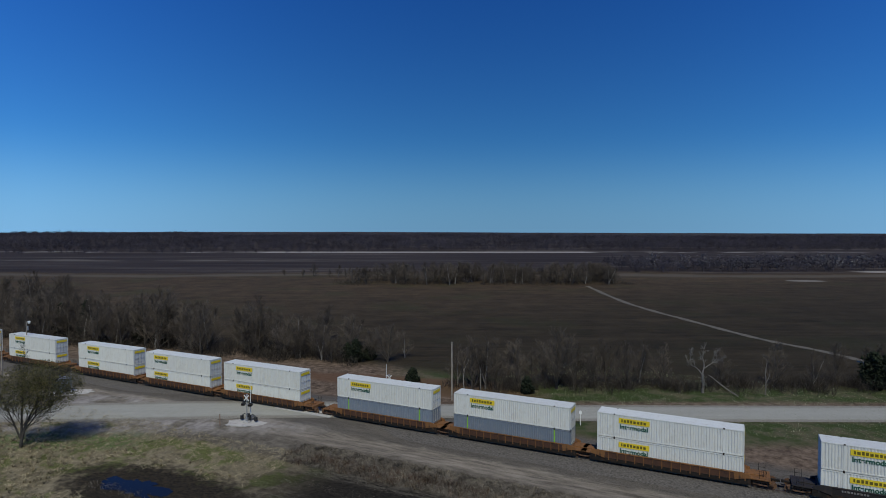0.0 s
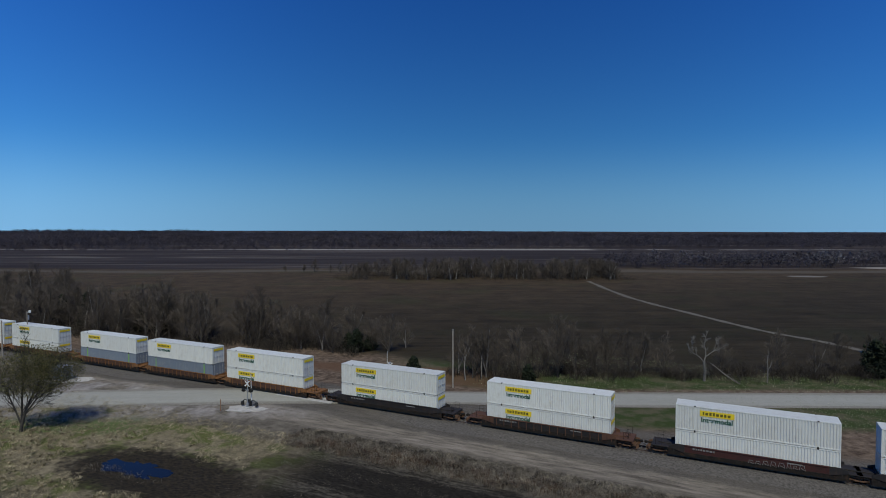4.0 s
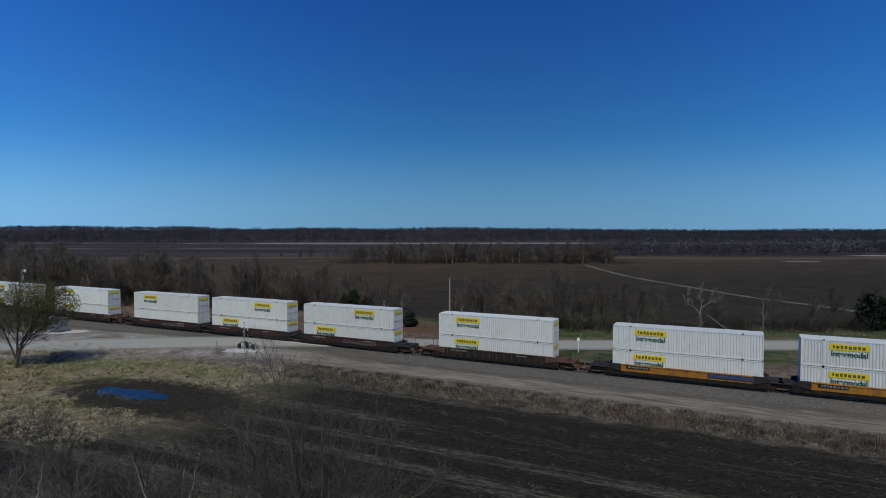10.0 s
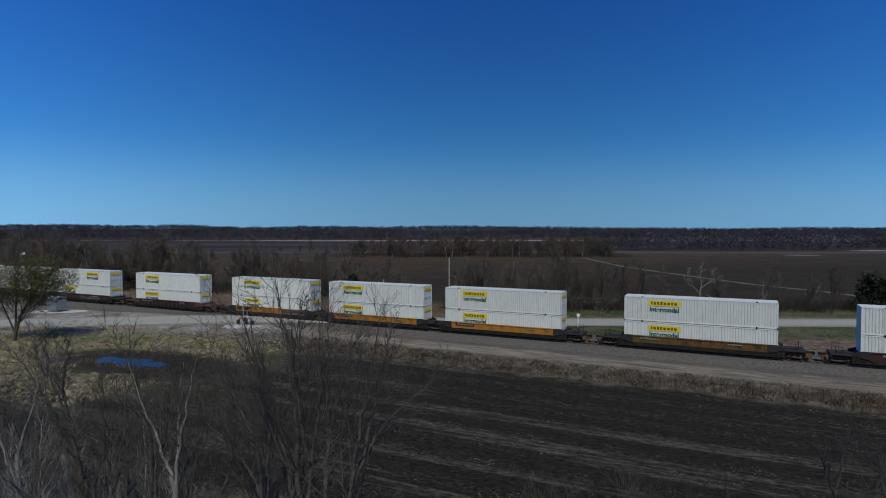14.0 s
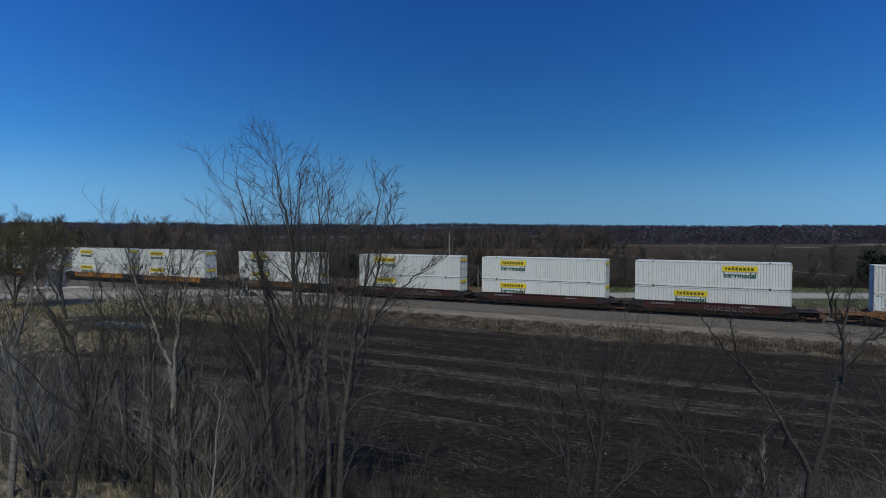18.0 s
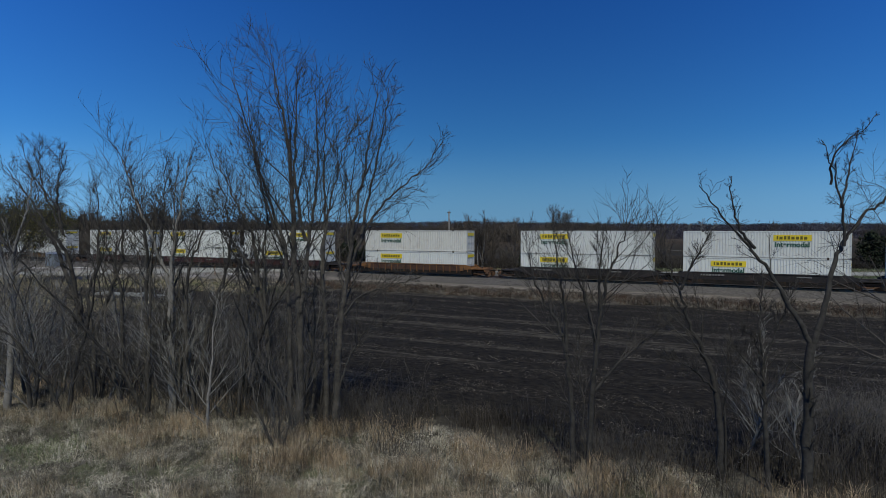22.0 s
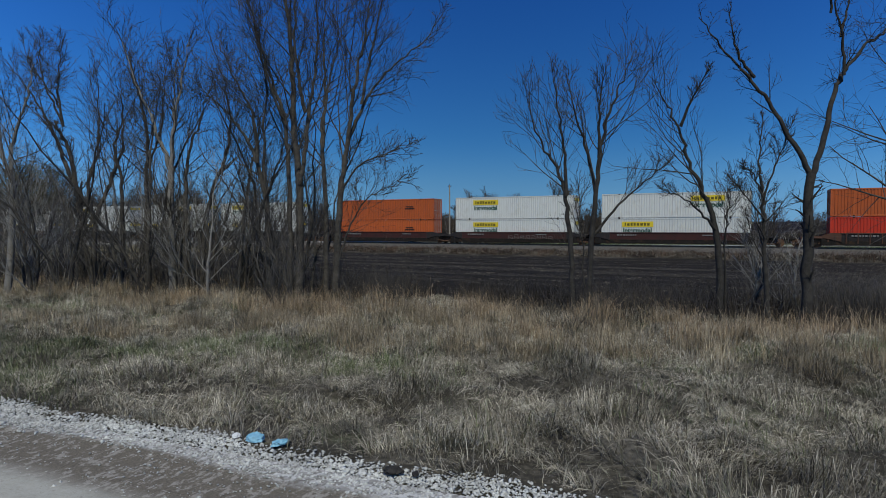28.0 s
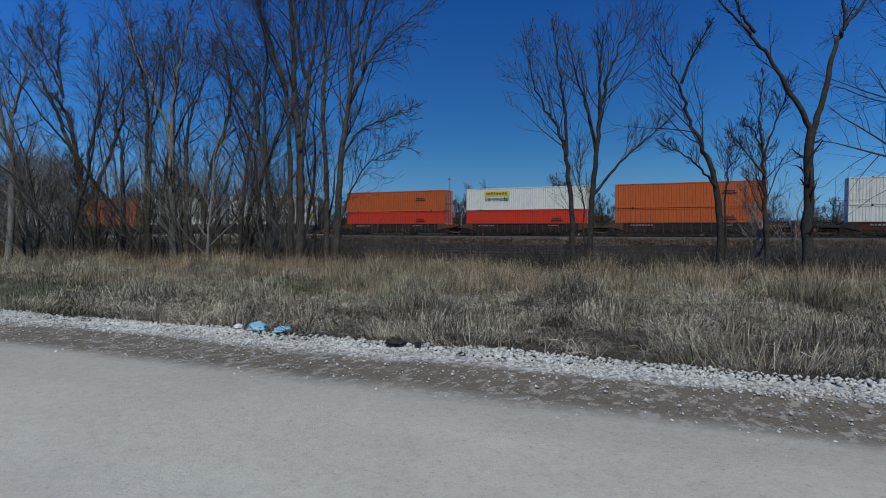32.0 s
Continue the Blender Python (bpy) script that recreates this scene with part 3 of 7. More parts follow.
def puddle(name, s, w, a, b, label):
    n = 140
    verts = [(0, 0, 0)]
    for i in range(n):
        t = 2 * math.pi * i / n
        r = 1 + 0.2 * math.sin(2 * t + 1) + 0.13 * math.sin(5 * t) + 0.12 * math.sin(9 * t + 2) + 0.09 * math.sin(17 * t) + 0.06 * math.sin(29 * t)
        verts.append((a * r * math.cos(t), b * r * math.sin(t), 0))
    ob = new(name, Shape().add(verts, [(0, 1 + i, 1 + (i + 1) % n) for i in range(n)]).mesh(name, WATER))
    x, y = to_xy(s, w)
    ob.matrix_world = TRACK @ Matrix.Translation((s, w, float(ground_z(x, y)) + 0.045))
    return tagged(ob, label, "puddle", kind="structure")


puddle("puddle", -25.6, -29.8, 4.6, 1.9, "still dark puddle in a muddy hollow of the field")
puddle("field_water", 64.0, 85.3, 3.0, 2.4, "shallow rainwater standing in the far field")


# ---- railway ----
def railway():
    bed = Shape()
    prof = [(-3.9, -0.64), (-2.0, -0.20), (-1.3, -0.15), (1.3, -0.15), (2.0, -0.20), (3.9, -0.64)]
    xs = stretch_axis([(-420, -120, 20), (-120, 70, 95), (70, 300, 20)])
    verts, faces = [], []
    for i, s in enumerate(xs):
        for j, (w, z) in enumerate(prof):
            k = 0.05 * math.sin(s * 1.9 + j) + 0.04 * math.sin(s * 4.3 + 2 * j)
            verts.append((s, w + k, z + (0.4 * k if j in (1, 4) else 0)))
        if i:
            faces += [((i - 1) * 6 + j, i * 6 + j, i * 6 + j + 1, (i - 1) * 6 + j + 1) for j in range(5)]
    ob = new("ballast_bed", bed.add(verts, faces).mesh("ballast_bed", BALLAST))
    ob.matrix_world = TRACK
    tagged(ob, "grey crushed-stone ballast bed under the railway track", "ballast", kind="structure")
    track = thing("track", TRACK, "single railway track of steel rails on wooden ties", "railway track", kind="structure")
    for side in (-0.7525, 0.7525):
        rail = Shape()
        rail.box(-420, 300, side - 0.075, side + 0.075, -0.17, -0.155).box(-420, 300, side - 0.01, side + 0.01, -0.155, -0.04).box(-420, 300, side - 0.036, side + 0.036, -0.04, 0.0)
        part("rail", rail, RAIL, track)
    ties = Shape()
    rng = random.Random(4)
    for i in range(-230, 140):
        c = i * 0.54 + rng.uniform(-0.03, 0.03)
        e = rng.uniform(-0.06, 0.06)
        ties.box(c - 0.115, c + 0.115, -1.3 + e, 1.3 + e, -0.30, -0.135)
    t = part("ties", ties, TIE, track)
    t["kind"] = "stuff"
    # timber and concrete panels of the level crossing
    for k, (w0, w1) in enumerate(((-1.75, -0.86), (-0.62, 0.62), (0.86, 1.75))):
        for j in range(4):
            part("crossing_panel", Shape().box(-30.0 + j * 2.7, -27.33 + j * 2.7, w0, w1, -0.2, -0.012, 0.015), CONCRETE, track)


railway()


# ---- the train ----
WHITE = painted("white_container_paint", (0.63, 0.635, 0.595), (0.45, 0.42, 0.36), 0.42, 0.45)
CREAM = painted("dulled_container_paint", (0.62, 0.60, 0.54), (0.42, 0.38, 0.32), 0.5, 0.5)
SLATE = painted("slate_container_paint", (0.16, 0.19, 0.23), (0.23, 0.25, 0.27), 0.7, 0.5)
ORANGE = painted("orange_container_paint", (0.46, 0.098, 0.02), (0.28, 0.07, 0.025), 0.5, 0.5)
RED = painted("red_container_paint", (0.50, 0.035, 0.012), (0.34, 0.03, 0.015), 0.5, 0.5)
YELLOW = painted("yellow_panel", (0.72, 0.54, 0.025), (0.62, 0.45, 0.06), 0.3, 0.5)
LIME = grained("lime_post_paint", (0.16, 0.42, 0.03), (0.24, 0.52, 0.06), 3.0, 0.5)
GREENINK = grained("green_ink", (0.008, 0.06, 0.035), (0.012, 0.08, 0.05), 5.0, 0.6)
DARKINK = grained("dark_ink", (0.10, 0.080, 0.012), (0.15, 0.118, 0.014), 5.0, 0.6)
BLACKINK = grained("black_ink", (0.02, 0.012, 0.01), (0.05, 0.03, 0.02), 5.0, 0.6)
STEEL = grained("bare_fittings", (0.30, 0.29, 0.27), (0.50, 0.49, 0.46), 6.0, 0.6, 0.0)
BLACK = grained("black_running_gear", (0.006, 0.0055, 0.005), (0.028, 0.023, 0.019), 3.0, 0.85, stain=(0.045, 0.026, 0.016), spec=0.15)
RUSTY = grained("rusty_running_gear", (0.05, 0.03, 0.02), (0.17, 0.09, 0.05), 3.0, 0.9)
CAR_PAINT = {
    "amber": painted("weathered_amber_paint", (0.20, 0.088, 0.028), (0.035, 0.022, 0.014), 0.75, 0.85),
    "yellow": painted("yellow_car_paint", (0.42, 0.17, 0.018), (0.09, 0.042, 0.015), 0.6, 0.7),
    "brown": painted("brown_car_paint", (0.09, 0.04, 0.022), (0.035, 0.021, 0.015), 0.6, 0.8),
    "maroon": painted("maroon_car_paint", (0.06, 0.018, 0.015), (0.030, 0.016, 0.013), 0.6, 0.8),
    "black": painted("black_car_paint", (0.016, 0.014, 0.014), (0.05, 0.03, 0.022), 0.5, 0.8),
    "umber": painted("umber_car_paint", (0.15, 0.075, 0.018), (0.025, 0.015, 0.010), 0.85, 0.85),
}
BLUEPATCH = painted("blue_patch_paint", (0.03, 0.05, 0.12), (0.05, 0.05, 0.08), 0.4, 0.6)
MARK = grained("white_lettering", (0.12, 0.11, 0.10), (0.24, 0.23, 0.215), 5.0, 0.7)

LONG, WIDE, TALL = 16.154, 2.59, 2.896


def corrugated(x0, x1, z0, z1, y, depth, pitch, out):
    """A folded sheet-steel wall in the plane y; out: the way its outer face looks, -1 or 1."""
    n = int(round((x1 - x0) / pitch))
    pitch = (x1 - x0) / n
    xs, ys = [], []
    for i in range(n):
        a = x0 + i * pitch
        for u, d in ((0.0, 0), (0.34, 0), (0.5, 1), (0.84, 1)):
            xs.append(a + u * pitch)
            ys.append(y - out * depth * d)
    xs.append(x1)
    ys.append(y)
    verts = [(a, b, z) for a, b in zip(xs, ys) for z in (z0, z1)]
    faces = [(2 * i, 2 * i + 2, 2 * i + 3, 2 * i + 1) if out < 0 else (2 * i, 2 * i + 1, 2 * i + 3, 2 * i + 2) for i in range(len(xs) - 1)]
    return verts, faces


def lettering(words, size, mat):
    cu = bpy.data.curves.new("lettering", "FONT")
    cu.body, cu.size, cu.extrude, cu.offset = words, size, 0.004, 0.022
    ob = bpy.data.objects.new("lettering", cu)
    scene.collection.objects.link(ob)
    bpy.context.view_layer.update()
    me = bpy.data.meshes.new_from_object(ob.evaluated_get(bpy.context.evaluated_depsgraph_get()))
    bpy.data.objects.remove(ob)
    me.materials.clear()
    me.materials.append(mat)
    me.transform(Matrix.Rotation(radians(90), 4, "X"))
    return me


WORD = lettering("Intermodal", 0.74, GREENINK)
SHARED = {}


def shared(key, make):
    if key not in SHARED:
        SHARED[key] = make()
    return SHARED[key]


def container(q, level, paint, logo, label):
    """logo: where its yellow panel begins as a share of the length, or None. Its near end stands at s = q."""
    ob = thing("shipping_container", TRACK @ Matrix.Translation((q, 0, 0.33 + level * (TALL + 0.035))), label, "shipping container", "containers of the train")
    h = WIDE / 2
    key = paint.name

    def walls(out):
        s = Shape()
        s.add(*corrugated(0.12, LONG - 0.12, 0.16, TALL - 0.12, out * (h - 0.008), 0.05, 0.285, out))
        return s.mesh("side_wall", paint)

    part("side_wall", shared((key, "near"), lambda: walls(-1)), paint, ob)
    part("side_wall", shared((key, "far"), lambda: walls(1)), paint, ob)

    def roof():
        s = Shape()
        s.box(0.08, LONG - 0.08, -h + 0.06, h - 0.06, TALL - 0.035, TALL - 0.02)
        for i in range(1, 27):
            s.box(i * 0.585, i * 0.585 + 0.12, -h + 0.12, h - 0.12, TALL - 0.02, TALL - 0.005)
        return s.mesh("roof", paint)

    part("roof", shared((key, "roof"), roof), paint, ob)

    def rails():
        s = Shape()
        for y in (-h, h - 0.07):
            s.box(0.02, LONG - 0.02, y, y + 0.07, TALL - 0.13, TALL - 0.01, 0.01)
            s.box(0.02, LONG - 0.02, y, y + 0.07, 0.02, 0.17, 0.01)
        for x in (0.0, LONG - 0.12):
            for y in (-h, h - 0.12):
                s.box(x, x + 0.12, y, y + 0.12, 0.02, TALL - 0.01, 0.01)
            s.box(x, x + 0.12, -h, h, TALL - 0.13, TALL - 0.01, 0.01)
            s.box(x, x + 0.12, -h, h, 0.02, 0.17, 0.01)
        s.box(0.1, LONG - 0.1, -h + 0.05, h - 0.05, 0.1, 0.13)
        return s.mesh("frame", paint)

    part("frame", shared((key, "frame"), rails), paint, ob)

    post_paint = LIME if paint is SLATE else paint
    post = shared((key, "post"), lambda: Shape().box(-0.08, 0.08, -0.025, 0.025, 0.16, TALL - 0.12, 0.008).mesh("lifting_post", post_paint))
    for x in (2.06, LONG - 2.06):
        for y in (-h + 0.022, h - 0.022):
            part("lifting_post", post, post_paint, ob).location = (x, y, 0)
    cast = shared("casting", lambda: Shape().box(-0.09, 0.09, -0.08, 0.08, -0.06, 0.06, 0.012).mesh("corner_casting", BLACK))
    for x in (2.06, LONG - 2.06):
        for y in (-h + 0.062, h - 0.062):
            for z in (0.07, TALL - 0.055):
                c = part("corner_casting", cast, BLACK, ob)
                c.location = (x, y, z)

    def front():
        s = Shape()
        v, f = corrugated(-h + 0.12, h - 0.12, 0.16, TALL - 0.12, 0.0, 0.04, 0.25, -1)
        s.add([(0.03 + b, -a, z) for a, b, z in v], f)
        return s.mesh("front_wall", paint)

    part("front_wall", shared((key, "front"), front), paint, ob)
    leaf = shared((key, "leaf"), lambda: Shape().box(-0.03, 0.03, -0.575, 0.575, 0.18, TALL - 0.14, 0.012).box(0.03, 0.045, -0.45, 0.45, 0.95, 1.05).box(0.03, 0.045, -0.45, 0.45, 1.85, 1.95).mesh("door", paint))
    rod = shared("rod", lambda: Shape().tube([(0, 0, 0.12), (0, 0, TALL - 0.1)], 0.022, 6).box(-0.02, 0.05, -0.16, 0.16, 1.18, 1.24).box(-0.03, 0.03, -0.05, 0.05, 0.55, 0.62).box(-0.03, 0.03, -0.05, 0.05, 2.25, 2.32).mesh("lock_rod", STEEL))
    for y in (-0.59, 0.59):
        d = part("door", leaf, paint, ob)
        d.location = (LONG - 0.05, y, 0)
        for k in (-0.3, 0.26):
            r = part("lock_rod", rod, STEEL, d, "galvanised lock rod")
            r.location = (0.06, k, 0)
    if paint in (WHITE, CREAM) and logo is not None:
        plate = shared("end_panel", lambda: Shape().box(0, 0.012, -1.05, 1.0, 2.18, 2.58).mesh("end_panel", YELLOW))
        e = part("end_panel", plate, YELLOW, ob, "yellow door panel")
        e.location.x = LONG - 0.012 + 0.05
    if logo is not None and paint in (WHITE, CREAM):
        panel = shared("panel", lambda: Shape().box(0, 3.55, -0.012, 0.0, 0, 0.64).mesh("name_panel", YELLOW))
        p = part("name_panel", panel, YELLOW, ob, "yellow name panel with dark bars")
        p.location = (LONG * logo, -h - 0.004, 1.86)

        def bars():
            s = Shape()
            rng = random.Random(3)
            x = 0.3
            while x < 3.1:
                wd = rng.choice((0.16, 0.24, 0.3))
                s.box(x, x + wd, -0.02, -0.012, 0.15, 0.15 + rng.choice((0.30, 0.34, 0.36)))
                x += wd + 0.11
            return s.mesh("name_script", DARKINK)

        part("name_script", shared("bars", bars), DARKINK, p, "dark bars on the panel")["kind"] = "stuff"
        wd = part("lettering", WORD, GREENINK, ob, "dark green lettering")
        wd.location = (LONG * logo + 0.12, -h - 0.010, 1.22)
    if paint in (ORANGE, RED):
        b = shared("smallbars", lambda: Shape().box(0, 1.5, -0.01, 0, 0.0, 0.17).box(0.1, 1.3, -0.01, 0, 0.3, 0.42).mesh("name_script", BLACKINK))
        p = part("name_script", b, BLACKINK, ob, "faded black bars")
        p.location = (LONG * 0.72, -h - 0.004, 1.45)
        p["kind"] = "stuff"
    return ob


def bogie(parent, x, paint):
    b = part("bogie", shared("bolster", lambda: Shape().box(-0.25, 0.25, -1.0, 1.0, 0.42, 0.72, 0.03).box(-0.15, 0.15, -0.35, 0.35, 0.72, 0.84).mesh("bogie", BLACK)), BLACK, parent)
    b.location.x = x

    def sideframe():
        s = Shape()
        s.box(-1.15, 1.15, -0.09, 0.09, 0.62, 0.78, 0.03)
        s.box(-0.45, 0.45, -0.09, 0.09, 0.24, 0.40, 0.03)
        for k in (-1, 1):
            s.tube([(k * 0.4, 0, 0.32), (k * 1.05, 0, 0.62)], 0.10, 6)
            s.box(k * 0.9 - 0.17, k * 0.9 + 0.17, -0.11, 0.11, 0.36, 0.66, 0.03)
            s.box(k * 0.4 - 0.07, k * 0.4 + 0.07, -0.08, 0.08, 0.36, 0.68)
        for k in (-0.16, 0.0, 0.16):
            s.tube([(k, 0, 0.38), (k, 0, 0.62)], 0.06, 6)
        return s.mesh("side_frame", RUSTY)

    def wheel():
        s = Shape()
        s.tube([(0, -0.07, 0), (0, -0.03, 0), (0, -0.03, 0), (0, 0.05, 0), (0, 0.05, 0), (0, 0.08, 0)], [0.2, 0.22, 0.42, 0.42, 0.455, 0.455], 20)
        return s.mesh("wheel", RUSTY)

    for y in (-1.0, 1.0):
        f = part("side_frame", shared("sideframe", sideframe), RUSTY, b)
        f.location.y = y
    for k in (-0.9, 0.9):
        for y in (-0.78, 0.78):
            wl = part("wheel", shared("wheel", wheel), RUSTY, b)
            wl.location = (k, y, 0.435)
            if y < 0:
                wl.rotation_euler.z = math.pi
        a = part("axle", shared("axle", lambda: Shape().tube([(0, -0.85, 0), (0, 0.85, 0)], 0.075, 8).mesh("axle", BLACK)), BLACK, b)
        a.location = (k, 0, 0.435)


def well_unit(parent, x, style, ends):
    """One well with its middle at x. ends: (open ends), where the car's own couplers stand."""
    paint = CAR_PAINT[style]
    ribbed = style in ("amber", "brown")
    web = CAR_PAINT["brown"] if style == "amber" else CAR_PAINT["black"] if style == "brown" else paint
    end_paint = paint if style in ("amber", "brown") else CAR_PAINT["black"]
    half = 8.55

    def sill(out):
        s = Shape()
        y0, y1 = out * 1.50, out * 1.36
        ya, yb = min(y0, y1), max(y0, y1)
        # web, chords and sloped ends
        for a, b, lo in ((-half + 1.5, half - 1.5, 0.24),):
            v = [(q, out * y, z) for q in (a, b) for y, z in ((1.50, 1.50), (1.46, 1.50), (1.40, lo + 0.42), (1.36, lo + 0.42))]
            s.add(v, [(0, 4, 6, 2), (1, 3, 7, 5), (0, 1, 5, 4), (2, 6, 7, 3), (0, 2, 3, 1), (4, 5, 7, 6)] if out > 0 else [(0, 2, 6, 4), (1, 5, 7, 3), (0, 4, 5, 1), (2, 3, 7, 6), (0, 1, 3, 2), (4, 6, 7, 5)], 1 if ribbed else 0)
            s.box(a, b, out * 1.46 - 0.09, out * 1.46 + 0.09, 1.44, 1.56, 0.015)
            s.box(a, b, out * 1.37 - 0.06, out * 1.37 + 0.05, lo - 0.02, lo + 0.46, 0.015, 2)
        if ribbed:
            n = 14
            for i in range(n):
                c = -half + 1.9 + i * (2 * half - 3.8) / (n - 1)
                y = [out * d for d in (1.46, 1.56, 1.33, 1.46)]
                s.add([(c + e, q, z) for e in (-0.05, 0.05) for q, z in ((y[0], 1.45), (y[1], 1.45), (y[2], 0.45), (y[3], 0.45))], [(0, 1, 3, 2), (4, 6, 7, 5), (1, 5, 7, 3), (0, 4, 5, 1), (2, 3, 7, 6)])
        else:
            for i in range(5):
                c = -half + 2.6 + i * (2 * half - 5.2) / 4
                s.add([(c + e, out * q, z) for e in (-0.02, 0.02) for q, z in ((1.45, 1.44), (1.53, 1.44), (1.34, 0.5), (1.39, 0.5))], [(0, 1, 3, 2), (4, 6, 7, 5), (1, 5, 7, 3), (0, 4, 5, 1), (2, 3, 7, 6)])
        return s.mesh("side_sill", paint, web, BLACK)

    for out in (-1, 1):
        p = part("side_sill", shared((style, "sill", out), lambda: sill(out)), paint, parent)
        p.location.x = x

    def sill_end():
        s = Shape()
        for a, b, lo0, lo1, hi0, hi1, y0, y1 in ((0.0, 0.9, 0.62, 0.86, 1.55, 1.55, 1.38, 1.49), (0.9, 1.7, 0.86, 1.02, 1.55, 1.30, 1.35, 1.46)):
            v = [(a, y0, lo0), (a, y1, lo0), (a, y0, hi0), (a, y1, hi0), (b, y0 - 0.03, lo1), (b, y1 - 0.03, lo1), (b, y0 - 0.03, hi1), (b, y1 - 0.03, hi1)]
            s.add(v, [(0, 1, 3, 2), (4, 6, 7, 5), (0, 4, 5, 1), (2, 3, 7, 6), (0, 2, 6, 4), (1, 5, 7, 3)])
        return s.mesh("sill_end", end_paint)

    for k in (-1, 1):
        for out in (-1, 1):
            p = part("sill_end", shared((style, "sill_end"), sill_end), end_paint, parent)
            p.location.x = x + k * (half - 1.5)
            p.scale = (k, out, 1)

    def floor():
        s = Shape()
        for i in range(5):
            c = -7.9 + i * 3.95
            s.box(c - 0.35, c + 0.35, -1.36, 1.36, 0.22, 0.34)
        for k in (-1, 1):
            s.tube([(-7.9, k * 1.2, 0.28), (7.9, -k * 1.2, 0.28)], 0.06, 4)
        for k in (-1, 1):
            for y in (-1, 1):
                a, b = sorted((k * (half - 1.55), k * (half + 0.25)))
                c, d = sorted((y * 1.31, y * 1.385))
                s.box(a, b, c, d, 0.22, 0.92)
        return s.mesh("well_floor", BLACK)

    part("well_floor", shared("floor", floor), BLACK, parent).location.x = x

    def platform():
        s = Shape()
        s.box(-0.9, 0.95, -1.40, 1.40, 0.92, 1.06, 0.02)
        s.box(-0.9, 0.9, -0.45, 0.45, 0.80, 1.20, 0.03)
        s.box(-0.95, -0.82, -1.4, 1.4, 0.6, 1.35, 0.02)
        return s.mesh("end_platform", end_paint)

    def railing():
        s = Shape()
        for y in (0.0,):
            s.tube([(0.1, y, 1.05), (0.1, y, 1.95), (0.75, y, 1.95), (0.75, y, 1.05)], 0.022, 5)
            s.tube([(0.1, y, 1.5), (0.75, y, 1.5)], 0.018, 5)
        return s.mesh("handrail", BLACK)

    for k in (-1, 1):
        p = part("end_platform", shared((style, "platform"), platform), end_paint, parent)
        p.location.x = x + k * (half + 0.55)
        p.rotation_euler.z = 0 if k > 0 else math.pi
        if k in ends:
            for y in (-1.32, 1.32):
                h = part("handrail", shared("railing", railing), BLACK, parent, "dark handrail and steps")
                h.location = (x + k * (half + 0.95), y, 0)
                h.rotation_euler.z = 0 if k > 0 else math.pi
            d = part("end_deck", shared((style, "deck"), lambda: Shape().box(0, 1.7, -1.45, 1.45, 0.95, 1.08, 0.02).box(0.2, 1.75, -0.35, 0.35, 0.72, 0.95, 0.02).box(1.62, 1.76, -1.45, 1.45, 0.70, 1.10, 0.02).mesh("end_deck", end_paint)), end_paint, parent)
            d.location.x = x + k * (half + 0.4)
            d.rotation_euler.z = 0 if k > 0 else math.pi
            c = part("coupler", shared("coupler", lambda: Shape().box(0, 0.75, -0.11, 0.11, 0.70, 0.90, 0.02).box(0.7, 1.0, -0.2, 0.16, 0.66, 0.94, 0.04).tube([(0.2, 0.3, 0.7), (0.6, 0.36, 0.45), (1.05, 0.3, 0.6)], 0.03, 5).mesh("coupler", BLACK)), BLACK, parent)
            c.location.x = x + k * (half + 2.1)
            c.rotation_euler.z = 0 if k > 0 else math.pi
            if k > 0:
                w = part("brake_wheel", shared("brakewheel", lambda: Shape().tube([(0.28 * math.cos(a * math.pi / 6), 0, 0.28 * math.sin(a * math.pi / 6)) for a in range(13)], 0.02, 5, False).tube([(-0.27, 0, 0), (0.27, 0, 0)], 0.015, 4).tube([(0, 0, -0.27), (0, 0, 0.27)], 0.015, 4).tube([(0, 0, 0), (0, 0.15, 0), (0, 0.15, -0.7)], 0.03, 5).mesh("brake_wheel", BLACK)), BLACK, parent)
                w.location = (x + half + 1.5, -0.75, 1.65)


def marks(parent, x, seed, big, plate):
    """Plain bars where the car's sides carry reporting marks and sprayed scrawl."""
    rng = random.Random(seed)
    s = Shape()
    a = -6.2
    while a < -3.9:
        wd = rng.uniform(0.12, 0.3)
        s.box(a, a + wd, -1.51, -1.45, 1.14, 1.34)
        a += wd + 0.1
    s.box(3.2, 4.6, -1.505, -1.45, 1.18, 1.30)
    if plate:
        b = part("mark_plate", shared("mark_plate", lambda: Shape().box(-6.45, -3.75, -1.500, -1.45, 1.08, 1.40).mesh("mark_plate", BLACK)), BLACK, parent, "black plate behind the reporting marks")
        b.location.x = x
    p = part("reporting_mark", s, MARK, parent, "white reporting marks as plain bars")
    p["kind"] = "stuff"
    p.location.x = x
    if big:
        g = Shape()
        a = -0.5
        while a < 5.0:
            wd, hh = rng.uniform(0.35, 0.7), rng.uniform(0.35, 0.6)
            z = rng.uniform(0.6, 0.72)
            g.tube([(a, -1.49, z), (a + wd * 0.2, -1.49, z + hh), (a + wd * 0.8, -1.49, z + hh * 0.9), (a + wd, -1.49, z), (a + wd * 0.3, -1.49, z + hh * 0.4)], 0.035, 4)
            a += wd + 0.18
        p = part("sprayed_scrawl", g, MARK, parent, "white sprayed scrawl")
        p.location.x = x
        p["kind"] = "stuff"


